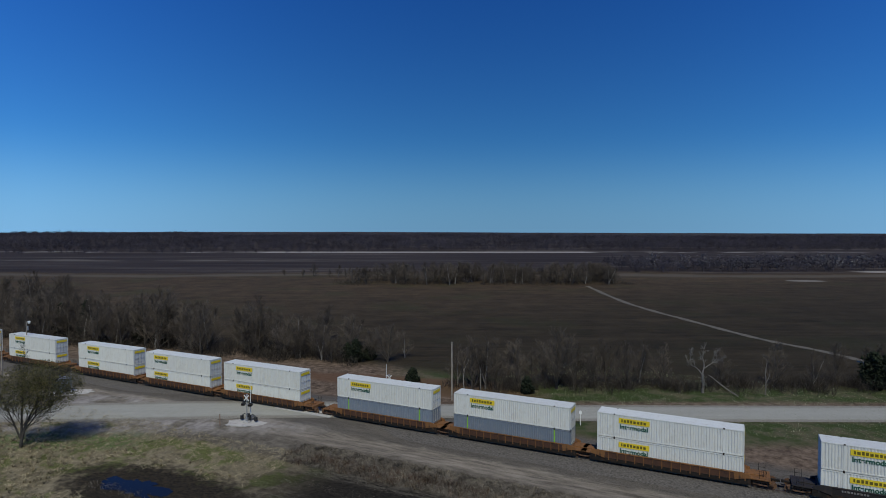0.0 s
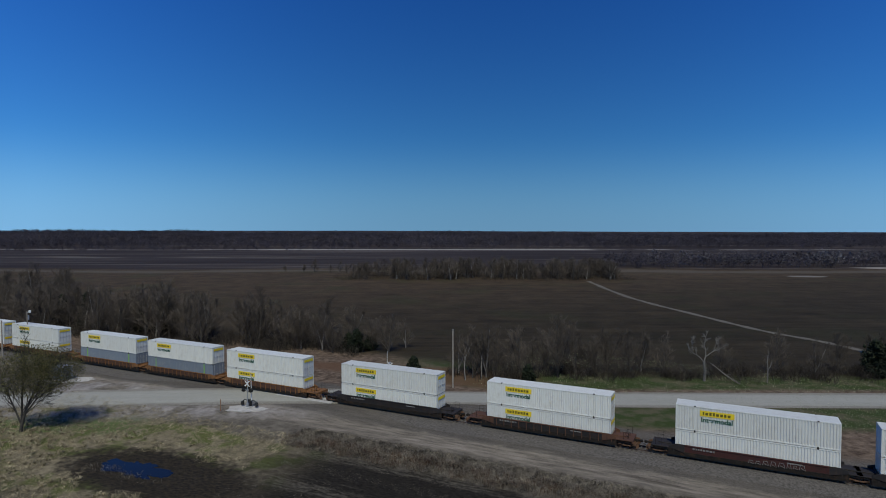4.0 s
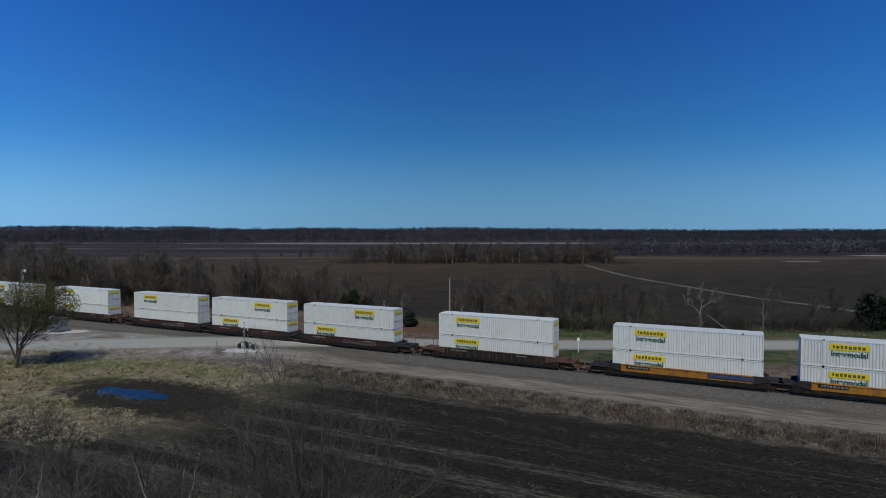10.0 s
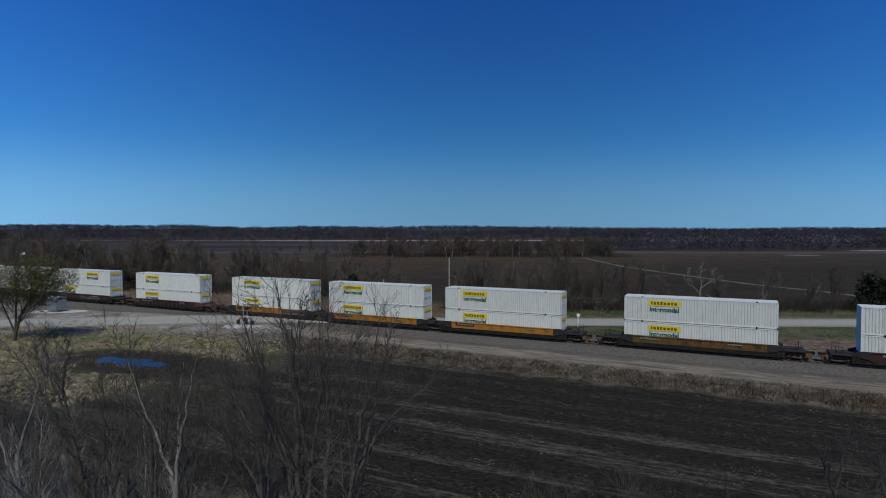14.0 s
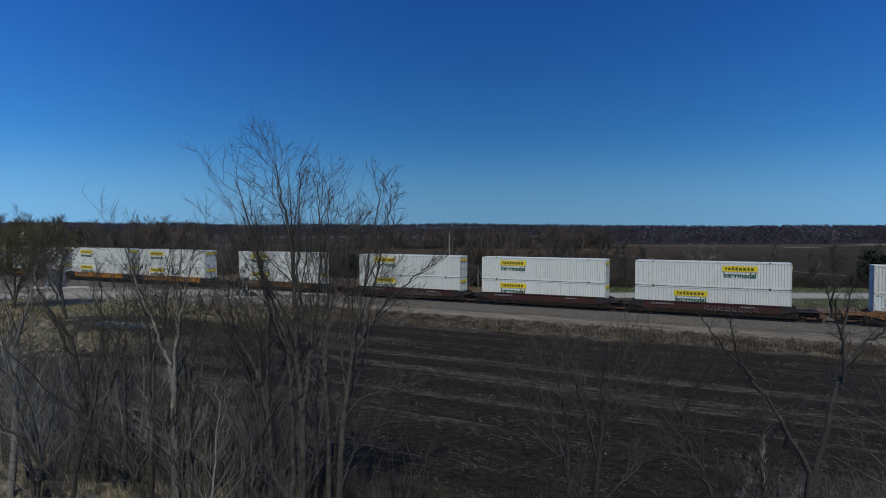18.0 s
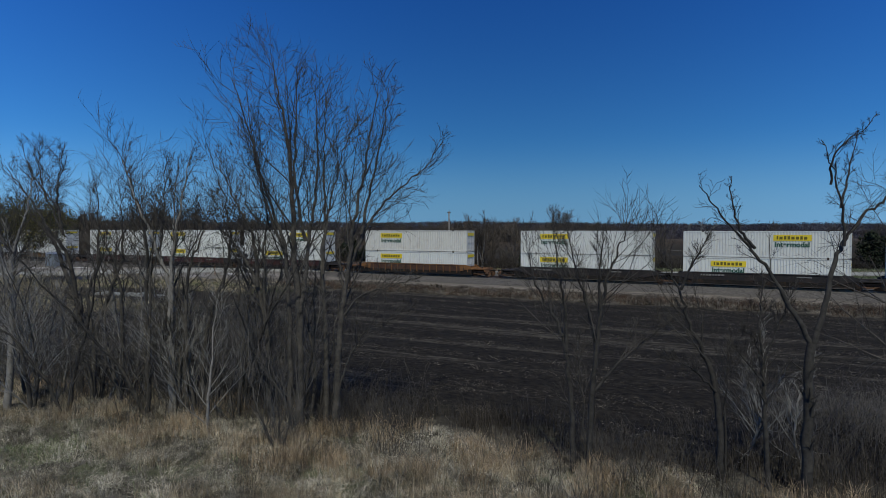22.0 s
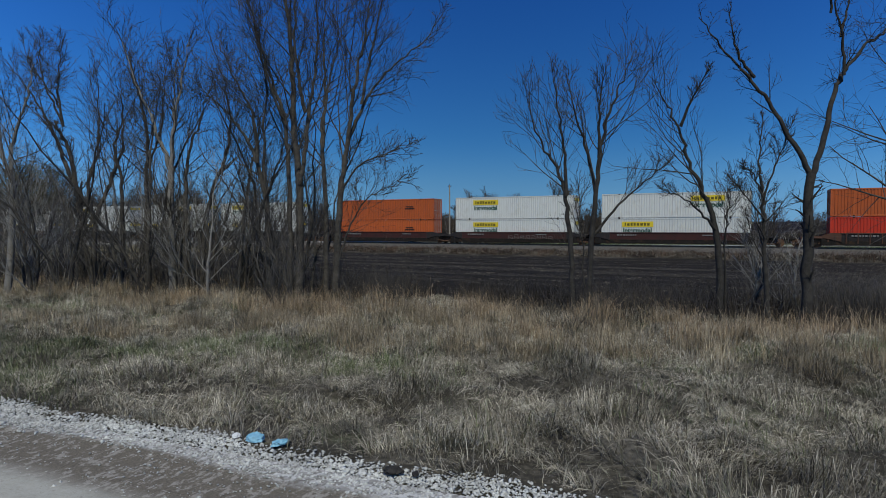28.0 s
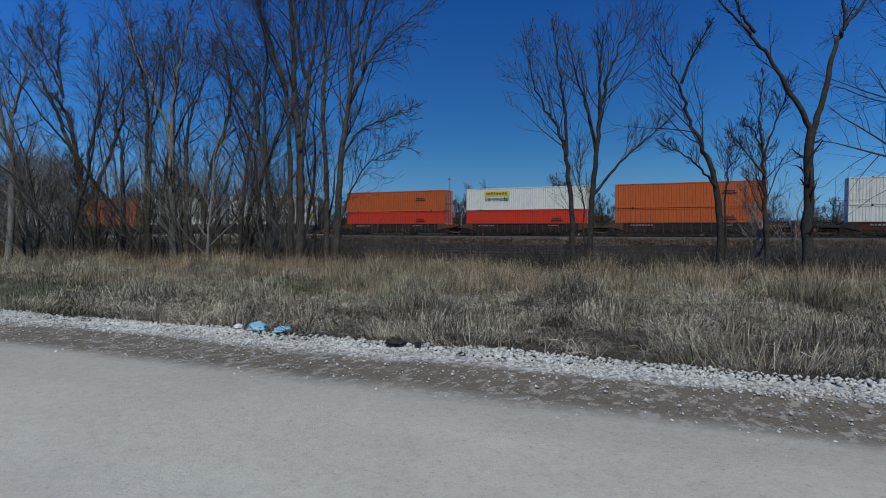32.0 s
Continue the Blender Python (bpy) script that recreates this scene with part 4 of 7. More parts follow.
# cars from the train's head (far along the line) to its tail: style, then for each well
# (place along the line at the start, upper paint, upper panel, lower paint, lower panel)
W, C, S, O, R = WHITE, CREAM, SLATE, ORANGE, RED
TRAIN = [
    ("amber", [(-127.4, W, .14, W, .14)]),
    ("amber", [(-103.8, W, .14, W, .14)]),
    ("amber", [(-80.2, W, .17, W, .17), (-60.7, W, .14, W, .14), (-41.3, W, .17, W, .17)]),
    ("amber", [(-18.0, W, .15, S, None), (1.45, W, .15, S, None), (20.9, W, .16, W, .16)]),
    ("black", [(44.3, W, .16, W, .16)]),
    ("brown", [(67.9, W, .16, W, .16)]),
    ("maroon", [(91.4, W, .16, W, None), (110.95, W, .58, W, .15), (130.4, W, .58, W, .15)]),
    ("brown", [(153.8, W, .16, W, .15)]),
    ("yellow", [(177.3, W, .16, W, .15), (196.95, W, .16, W, .16), (216.5, W, .16, W, .16)]),
    ("umber", [(240.3, W, .17, W, .17)]),
    ("maroon", [(263.9, W, .16, W, .16), (283.3, W, .16, W, .16), (302.9, W, .58, W, .27)]),
    ("amber", [(326.3, C, .16, W, .16)]),
    ("black", [(350.0, W, .16, W, .16), (369.5, W, .56, W, .18), (389.0, W, .16, W, .16)]),
    ("maroon", [(412.7, O, None, O, None), (432.2, W, .16, W, .16), (451.7, W, .62, W, .15)]),
    ("brown", [(475.2, O, None, R, None), (494.6, W, .16, R, None), (514.1, O, None, O, None)]),
    ("maroon", [(537.6, W, .22, W, .22)]),
]
PAINT_WORDS = {WHITE.name: "white", CREAM.name: "dulled cream-white", SLATE.name: "slate-blue", ORANGE.name: "orange", RED.name: "red-orange"}
STYLE_WORDS = {"amber": "rust-streaked amber", "yellow": "yellow", "brown": "dirty brown", "umber": "grimy dark yellow", "maroon": "dark maroon", "black": "grimy black"}
ROLLING = []


def build_train():
    for k, (style, wells) in enumerate(TRAIN):
        first = wells[0][0]
        car = thing("well_car", TRACK @ Matrix.Translation((first, 0, 0)), STYLE_WORDS[style] + (" three-well" if len(wells) > 1 else " single-well") + " railway well car carrying stacked containers", "railway car", "well cars of the train")
        ROLLING.append((car, first, 0.0))
        for i, (q, up, logo_up, low, logo_low) in enumerate(wells):
            mid = q - first + LONG / 2
            ends = [e for e, hit in ((-1, i == 0), (1, i == len(wells) - 1)) if hit]
            well_unit(car, mid, style, ends)
            bogie(car, mid - 9.75 - (0.25 if -1 in ends else 0), style)
            if 1 in ends:
                bogie(car, mid + 10.0, style)
            if style != "amber":
                marks(car, mid, k * 7 + i, style == "maroon" and (k + i) % 2 == 0, style == "yellow")
            for level, paint, logo in ((0, low, logo_low), (1, up, logo_up)):
                words = PAINT_WORDS[paint.name] + " corrugated container"
                words += " with yellow panel" if logo is not None else ""
                words += " stacked on another" if level else " set in a well car"
                c = container(q, level, paint, logo, words)
                ROLLING.append((c, q, 0.33 + level * (TALL + 0.035)))
        if k == 8:
            p = part("repaint_patch", Shape().box(2.5, 7.2, -1.505, -1.46, 0.95, 1.42), BLUEPATCH, car, "blue repainted patch")
            p.location.x = LONG / 2


build_train()


# ---- things by the crossing ----
GALV = grained("galvanised_steel", (0.30, 0.31, 0.32), (0.50, 0.51, 0.52), 4.0, 0.45, 0.7)
SIGNWHITE = grained("sign_white", (0.62, 0.62, 0.60), (0.78, 0.78, 0.76), 3.0, 0.6)
LAMPBLACK = grained("signal_black", (0.012, 0.012, 0.012), (0.035, 0.035, 0.035), 3.0, 0.6)
LENS = grained("red_lens", (0.12, 0.008, 0.006), (0.18, 0.012, 0.01), 3.0, 0.2)
BOXGREY = painted("cabinet_grey", (0.16, 0.18, 0.20), (0.11, 0.115, 0.12), 0.5, 0.6)
WOOD = grained("pole_wood", (0.16, 0.135, 0.11), (0.34, 0.30, 0.25), 2.0, 0.9, fine=25, random=0.1)
ORANGEPOST = grained("rusty_post", (0.14, 0.07, 0.04), (0.26, 0.14, 0.08), 4.0, 0.8)


def gz(x, y):
    return float(ground_z(x, y))


def crossing_signal(x, y, turn, label):
    z = gz(x, y)
    sg = thing("crossing_signal", pose(x, y, z, 0, 0, turn), label, "crossing signal", "signals of the level crossing")
    part("footing", Shape().box(-0.45, 0.45, -0.45, 0.45, -0.05, 0.22, 0.03), CONCRETE, sg)
    part("mast", Shape().tube([(0, 0, 0.2), (0, 0, 4.1)], 0.07, 10).box(-0.16, 0.16, -0.16, 0.16, 0.2, 0.75, 0.02), GALV, sg, "silver-painted mast")
    for a in (45, -45):
        b = part("crossbuck_blade", Shape().box(-0.60, 0.60, -0.012, 0.012, -0.085, 0.085, 0.004), SIGNWHITE, sg, "white crossbuck blade")
        b.matrix_basis = pose(0, -0.09, 3.72, 0, a, 0)
    arm = part("lamp_arm", Shape().tube([(-0.75, 0, 2.72), (0.75, 0, 2.72)], 0.035, 8).box(-0.1, 0.1, -0.08, 0.08, 2.6, 2.84), GALV, sg)
    for k in (-0.62, 0.62):
        for f in (-1, 1):
            part("lamp_hood", Shape().tube([(k, f * 0.10, 2.72), (k, f * 0.13, 2.72)], [0.28, 0.28], 20).tube([(k, f * 0.1, 2.72), (k, f * 0.38, 2.70)], [0.15, 0.17], 14, False), LAMPBLACK, arm, "black lamp hood and backing disc")
            part("lens", Shape().tube([(k, f * 0.135, 2.72), (k, f * 0.16, 2.72)], [0.14, 0.12], 14), LENS, arm, "unlit red lens")
    part("bell", Shape().tube([(0, 0, 4.1), (0, 0, 4.16), (0, 0, 4.24), (0, 0, 4.28)], [0.05, 0.14, 0.12, 0.03], 12), GALV, sg)
    # raised gate with its mechanism and counterweights
    g = part("gate_mechanism", Shape().box(-0.30, 0.30, 0.20, 0.64, 0.55, 1.25, 0.04).box(-0.38, 0.38, 0.30, 0.54, 0.22, 0.60, 0.03), LAMPBLACK, sg, "black gate mechanism")
    part("gate_arm", Shape().tube([(0.36, 0.42, 1.1), (0.33, 0.42, 3.3), (0.3, 0.42, 6.1)], [0.06, 0.05, 0.03], 6), SIGNWHITE, g, "raised white gate arm")
    for k in (-1, 1):
        part("counterweight_arm", Shape().tube([(k * 0.34, 0.42, 1.05), (k * 0.8, 0.42, 1.15), (k * 1.25, 0.42, 0.85)], 0.06, 6), LAMPBLACK, g)
        part("counterweight", Shape().box(k * 1.25 - 0.20, k * 1.25 + 0.20, 0.22, 0.62, 0.25, 0.85, 0.04), LAMPBLACK, g, "black counterweight")
    return sg


crossing_signal(-29.4, 88.3, -20, "silver crossing signal with crossbuck and black lamps on concrete footing")
crossing_signal(-9.4, 101.2, 160, "silver crossing signal across the line beside the gravel road")


def slab(name, x0, x1, y0, y1, label):
    z = gz((x0 + x1) / 2, (y0 + y1) / 2)
    rng = random.Random(int(x0 * 10))
    cx, cy, n = (x0 + x1) / 2, (y0 + y1) / 2, 26
    v = []
    for zz in (z - 0.3, z + 0.07):
        for i in range(n):
            t = 2 * math.pi * i / n
            r = 1 + rng.uniform(-0.12, 0.12)
            v.append((cx + (x1 - x0) / 2 * r * math.copysign(abs(math.cos(t)) ** 0.7, math.cos(t)), cy + (y1 - y0) / 2 * r * math.copysign(abs(math.sin(t)) ** 0.7, math.sin(t)), zz))
    f = [tuple(range(n, 2 * n))] + [(i, (i + 1) % n, n + (i + 1) % n, n + i) for i in range(n)]
    m = shared("padstone", lambda: grained("crushed_rock_pad", (0.30, 0.28, 0.25), (0.52, 0.49, 0.45), 2.0, 0.95, fine=18, bump=0.8, dist=0.05))
    tagged(new(name, Shape().add(v, f).mesh(name, m)), label, "gravel pad", kind="structure")


slab("gravel_pad", -32.3, -26.6, 86.5, 89.7, "pale crushed-rock pad at the foot of the signal")
slab("gravel_pad", -72.6, -62.8, 103.6, 107.6, "pale crushed-rock pad under the relay cabinet")


def cabinet():
    x, y = -68.2, 105.8
    c = thing("relay_cabinet", pose(x, y, gz(x, y) + 0.07, 0, 0, -26), "grey steel relay cabinet with a pitched lid beside the track", "relay cabinet")
    part("body", Shape().box(-1.35, 1.35, -0.95, 0.95, 0.25, 2.45, 0.03), BOXGREY, c)
    part("roof", Shape().add([(-1.45, -1.05, 2.45), (1.45, -1.05, 2.45), (1.45, 1.05, 2.45), (-1.45, 1.05, 2.45), (-1.45, 0, 2.75), (1.45, 0, 2.75)], [(0, 1, 5, 4), (2, 3, 4, 5), (0, 4, 3), (1, 2, 5), (0, 3, 2, 1)]), GALV, c)
    for k in (-0.68, 0.68):
        d = part("door", Shape().box(k - 0.62, k + 0.62, -0.985, -0.95, 0.35, 2.35, 0.01), BOXGREY, c)
        part("handle", Shape().box(k - 0.05 + 0.45, k + 0.05 + 0.45, -1.02, -0.985, 1.25, 1.45), LAMPBLACK, d)
    for a in (-1.2, 1.2):
        for b in (-0.8, 0.8):
            part("leg", Shape().box(a - 0.08, a + 0.08, b - 0.08, b + 0.08, -0.1, 0.25), GALV, c)
    part("antenna", Shape().tube([(1.3, 0.9, 2.4), (1.3, 0.9, 4.2)], 0.025, 6), GALV, c)


cabinet()


def pole(name, x, y, h, r, label, lamp=False, cap=False):
    z = gz(x, y)
    p = thing(name, pose(x, y, z), label, "pole")
    part("shaft", Shape().tube([(0, 0, -0.3), (0.02, 0, h * 0.5), (0, 0, h)], [r, r * 0.85, r * 0.7], 10), WOOD, p)
    if lamp:
        a = part("lamp_bracket", Shape().tube([(0, 0, h - 0.5), (0.5, -0.3, h + 0.1), (1.0, -0.6, h + 0.15)], 0.04, 6), GALV, p)
        part("lamp_head", Shape().tube([(1.0, -0.6, h + 0.25), (1.0, -0.6, h + 0.1), (1.0, -0.6, h - 0.3)], [0.12, 0.28, 0.2], 12), SIGNWHITE, a, "pale lamp head")
        part("transformer", Shape().tube([(0.0, 0.3, h - 1.9), (0.0, 0.3, h - 1.0)], 0.22, 12), GALV, p)
    if cap:
        part("crossbar", Shape().box(-0.3, 0.3, -0.05, 0.05, h - 0.25, h - 0.12).tube([(0, 0, h), (0, 0, h + 0.25)], 0.03, 6), LAMPBLACK, p)
    return p


pole("utility_pole", 1.3, 101.4, 10.0, 0.15, "weathered grey wooden pole beside the far road", cap=True)
pole("lamp_pole", -88.5, 126.0, 9.6, 0.14, "wooden pole with a pale yard lamp behind the train", lamp=True)
pole("utility_pole", -79.7, 106.9, 10.5, 0.14, "weathered wooden pole by the relay cabinet")


def marker_post(x, y, h, mat, sign, label):
    p = thing("marker_post", pose(x, y, gz(x, y)), label, "marker post")
    part("post", Shape().box(-0.05, 0.05, -0.04, 0.04, -0.2, h, 0.01), mat, p)
    if sign:
        part("sign_plate", Shape().box(-0.22, 0.22, -0.06, -0.045, h - 0.5, h - 0.05, 0.01), SIGNWHITE, p, "small white sign plate")


marker_post(-33.1, 87.4, 1.75, ORANGEPOST, False, "rusty steel post at the edge of the road")
marker_post(20.2, 88.0, 2.2, SIGNWHITE, True, "white marker post beside the road behind the line")


# ---- litter and stone at the near road's edge ----
def crumple(name, x, y, rx, ry, rz, mat, seed, label, category):
    rng = random.Random(seed)
    bm = bmesh.new()
    bmesh.ops.create_icosphere(bm, subdivisions=3, radius=1.0)
    for v in bm.verts:
        k = 1 + 0.35 * noise.noise(v.co * 2.3 + Vector((seed, 0, 0))) + 0.2 * noise.noise(v.co * 5.5 + Vector((0, seed, 0)))
        v.co = Vector((v.co.x * rx * k, v.co.y * ry * k, max(v.co.z, -0.3) * rz * k))
    me = bpy.data.meshes.new(name)
    bm.to_mesh(me)
    bm.free()
    me.materials.append(mat)
    ob = new(name, me)
    ob.matrix_world = pose(x, y, gz(x, y) + 0.04 + rz * 0.25, 0, 0, rng.uniform(0, 360))
    return tagged(ob, label, category)


BLUEBAG = grained("blue_plastic", (0.10, 0.32, 0.46), (0.34, 0.58, 0.70), 9.0, 0.4, bump=0.6, fine=60, dist=0.02)
DARKRAG = grained("dark_rag", (0.012, 0.011, 0.010), (0.05, 0.045, 0.04), 14.0, 0.9, bump=0.7)
crumple("plastic_bag", -2.02, 6.02, 0.10, 0.08, 0.055, BLUEBAG, 2, "crumpled pale blue plastic bag on roadside gravel", "litter")
crumple("plastic_bag", -1.72, 5.9, 0.10, 0.05, 0.035, BLUEBAG, 5, "crumpled pale blue plastic scrap on roadside gravel", "litter")
crumple("paper_scrap", -2.25, 6.12, 0.05, 0.04, 0.03, SIGNWHITE, 8, "crumpled white paper scrap on roadside gravel", "litter")
crumple("dark_rag", -0.49, 5.16, 0.09, 0.06, 0.045, DARKRAG, 11, "crumpled black rag on roadside gravel", "litter")
crumple("dark_rag", -0.28, 5.1, 0.05, 0.03, 0.025, DARKRAG, 13, "small black scrap on roadside gravel", "litter")


def loose_stones():
    rng = np.random.default_rng(5)
    base = np.array([(1, 0, 0), (-1, 0, 0), (0, 1, 0), (0, -1, 0), (0, 0, 1), (0, 0, -1)], float)
    tri = np.array([(0, 2, 4), (2, 1, 4), (1, 3, 4), (3, 0, 4), (2, 0, 5), (1, 2, 5), (3, 1, 5), (0, 3, 5)])
    n = 42000
    s = rng.uniform(14, 50, n)
    off = -0.29 + np.clip(rng.normal(0, 0.15, n), -0.36, 0.36) + 0.06 * np.sin(s * 1.7) + 0.05 * np.sin(s * 4.1)
    far = rng.random(n) < 0.14
    off = np.where(far, -0.5 - 1.5 * rng.random(n) ** 2.0, off)
    w = road_edge(s) + off
    x, y = to_xy(s, w)
    size = rng.gamma(4, 0.0024, n) + 0.006
    size = np.where(far, size * 0.6, size)
    road = 0.02 + 0.05 * (1 - np.clip((off + 4.52) / 4.1, -1, 1) ** 2)
    z = ground_z(x, y) + size * 0.12 + np.where(off < -0.42, road, 0.012)
    v = base[None] * (0.6 + 0.8 * rng.random((n, 6, 1))) * size[:, None, None]
    a = rng.uniform(0, 6.28, n)
    c, d = np.cos(a)[:, None], np.sin(a)[:, None]
    v = np.stack([v[..., 0] * c - v[..., 1] * d, v[..., 0] * d + v[..., 1] * c, v[..., 2] * 0.62], -1) + rng.normal(0, 0.15, (n, 6, 3)) * size[:, None, None]
    v += np.stack([x, y, z], -1)[:, None]
    f = tri[None] + (np.arange(n) * 6)[:, None, None]
    tagged(new("loose_gravel", quick_mesh("loose_gravel", v.reshape(-1, 3), f.reshape(-1, 3), STONE)), "loose white limestone gravel thrown to the road's edge", "gravel", kind="stuff")


loose_stones()


# ---- bare trees ----
class Tubes:
    """Many tapering tubes in one mesh."""

    def __init__(self):
        self.v, self.f, self.n = [], [], 0

    def add(self, pts, radii, k):
        p = np.asarray(pts, float)
        d = np.gradient(p, axis=0)
        d /= np.linalg.norm(d, axis=1, keepdims=True) + 1e-9
        a = np.cross(d, (0.31, 0.77, 0.55))
        a /= np.linalg.norm(a, axis=1, keepdims=True) + 1e-9
        b = np.cross(d, a)
        t = np.arange(k) * 2 * math.pi / k
        r = np.asarray(radii, float)[:, None, None]
        ring = p[:, None] + r * (np.cos(t)[None, :, None] * a[:, None] + np.sin(t)[None, :, None] * b[:, None])
        m = len(p)
        i = np.arange(m - 1)[:, None] * k
        j = np.arange(k)[None]
        q = np.stack([i + j, i + (j + 1) % k, i + k + (j + 1) % k, i + k + j], -1).reshape(-1, 4) + self.n
        self.v.append(ring.reshape(-1, 3))
        self.f.append(q)
        self.n += m * k

    def sliver(self, pts, r, rng):
        """A twig's thin end: a flat curved splinter."""
        side = unit(np.cross(pts[-1] - pts[0], rng.normal(0, 1, 3)))
        w = np.linspace(r, r * 0.35, len(pts))[:, None] * side
        self.v.append(np.stack([pts - w, pts + w], 1).reshape(-1, 3))
        i = np.arange(len(pts) - 1)[:, None] * 2
        self.f.append(np.concatenate([i, i + 1, i + 3, i + 2], 1) + self.n)
        self.n += 2 * len(pts)

    def mesh(self, name, mat, smooth=True):
        return quick_mesh(name, np.concatenate(self.v), np.concatenate(self.f), mat, smooth)


def unit(v):
    return v / (np.linalg.norm(v) + 1e-9)


def grow(tubes, rng, p, d, length, r, level, last, lift, spread, many, thin):
    """One branch with its own branches; it curves up towards the light."""
    n = 6 if level < 2 else 4 if level < last or thin < 0.015 else 3
    pts, dirs = [p], []
    step = length / (n - 1)
    for _ in range(n - 1):
        d = unit(d + rng.normal(0, 0.11, 3) + np.array((0, 0, lift)))
        p = p + d * step
        pts.append(p)
        dirs.append(d)
    radii = np.linspace(r, max(r * 0.3, thin * 0.6), n)
    if level >= last:
        tubes[1].sliver(np.asarray(pts), min(r, thin), rng)
        return
    tubes[min(level, 1)].add(pts, radii, 6 if level == 0 else 5 if level == 1 else 3)
    count = max(2, int(round(many[level] * (0.75 + 0.5 * rng.random()))))
    for c in range(count):
        u = 0.15 + 0.85 * (c + rng.random()) / count
        i = min(int(u * (n - 1)), n - 2)
        q = pts[i] + (pts[i + 1] - pts[i]) * (u * (n - 1) - i)
        side = unit(np.cross(dirs[i], rng.normal(0, 1, 3)))
        ang = radians(rng.uniform(*spread)) * (0.8 if level + 1 == last else 1.0)
        nd = unit(dirs[i] * math.cos(ang) + side * math.sin(ang))
        grow(tubes, rng, q, nd, length * (rng.uniform(0.35, 0.8) if level + 1 == last else rng.uniform(0.42, 0.72)) * (1.15 - 0.45 * u), max(radii[i] * rng.uniform(0.4, 0.55), thin), level + 1, last, lift, spread, many, thin)


def limb(tubes, rng, pts, r0, r1, last=3, many=(6, 5, 4), spread=(20, 52), lift=0.13, reach=0.36, bare=0.25, slot=0, thin=0.005):
    """A main stem through the given points, with branches from the share bare of its length upwards."""
    pts = np.asarray(pts, float)
    u = np.linspace(0, len(pts) - 1, 5 * (len(pts) - 1) + 1)
    p = np.stack([np.interp(u, np.arange(len(pts)), pts[:, k]) for k in range(3)], 1)
    for _ in range(2):
        p[1:-1] = 0.25 * p[:-2] + 0.5 * p[1:-1] + 0.25 * p[2:]
    p[1:-1] += rng.normal(0, 0.035, p[1:-1].shape) * np.linspace(0.4, 1, len(p) - 2)[:, None]
    length = np.linalg.norm(np.diff(p, axis=0), axis=1).sum()
    radii = np.linspace(r0, r1, len(p))
    tubes[slot].add(p, radii, 8)
    count = int(many[0] * 2.2)
    for c in range(count):
        k = bare + (1 - bare) * (c + rng.random()) / count
        i = min(int(k * (len(p) - 1)), len(p) - 2)
        d = unit(p[i + 1] - p[i])
        side = unit(np.cross(d, rng.normal(0, 1, 3)))
        ang = radians(rng.uniform(*spread)) * (1.1 - 0.5 * k)
        grow(tubes, rng, p[i], unit(d * math.cos(ang) + side * math.sin(ang)), length * reach * rng.uniform(0.6, 1.1) * (1.25 - 0.85 * k), max(radii[i] * 0.36, thin * 1.7), 1, last, lift, spread, many, thin)


def bare_tree(x, y, stems, seed, label, trunk_mat=None, twig_mat=None, name="bare_tree", group="bare trees between grass and field", **kw):
    """stems: (points of a main stem about the tree's foot, lower and upper radius)."""
    rng = np.random.default_rng(seed)
    tubes = [Tubes(), Tubes()]
    for pts, r0, r1 in stems:
        limb(tubes, rng, pts, r0, r1, **kw)
    ob = thing(name, pose(x, y, gz(x, y)), label, "tree", group)
    part("trunk", tubes[0].mesh("trunk", trunk_mat or BARK), BARK, ob)
    if tubes[1].v:
        part("crown", tubes[1].mesh("crown", twig_mat or TWIG), TWIG, ob, "leafless branches and twigs")
    return ob


# the tall clump with several stems
CLUMP = dict(many=(8, 5, 5), reach=0.34, bare=0.30, spread=(26, 60), lift=0.09, thin=0.0065)
bare_tree(-5.33, 20.65, [
    ([(0, 0, -0.3), (0, 0, 2.7), (-0.05, 0.1, 4.7), (-0.1, 0.1, 6.23), (-0.38, 0.1, 7.28), (-0.95, 0.15, 8.71), (-1.47, 0.2, 10.79), (-1.99, 0.2, 12.3)], 0.10, 0.012),
    ([(-0.1, 0, 6.23), (-0.47, -0.2, 7.19), (-0.81, -0.4, 8.43), (-1.04, -0.6, 9.75), (-1.14, -0.8, 11.6)], 0.05, 0.008),
], 3, "tall leafless tree with a slender grey stem leaning out", **CLUMP)
bare_tree(-5.02, 20.65, [
    ([(0, 0, -0.3), (0.05, 0, 2.7), (0.03, 0.1, 4.51), (-0.14, 0.1, 5.94), (-0.19, 0.15, 7.57), (-0.28, 0.2, 9.53), (-0.47, 0.2, 10.91), (-0.71, 0.25, 12), (-0.95, 0.3, 13.2)], 0.155, 0.012),
    ([(0.05, 0, 4.32), (0.24, 0.1, 5.66), (0.28, 0.3, 6.9), (0.47, 0.4, 7.95), (0.62, 0.5, 9.53), (0.52, 0.7, 11.14), (0.47, 0.9, 12.4)], 0.085, 0.010),
    ([(0.27, 0, 6.8), (0.1, -0.2, 7.66), (0, -0.4, 9), (0.11, -0.6, 10.91), (0.19, -0.8, 12.6)], 0.07, 0.009),
], 7, "tall leafless tree with two forking grey stems", **CLUMP)
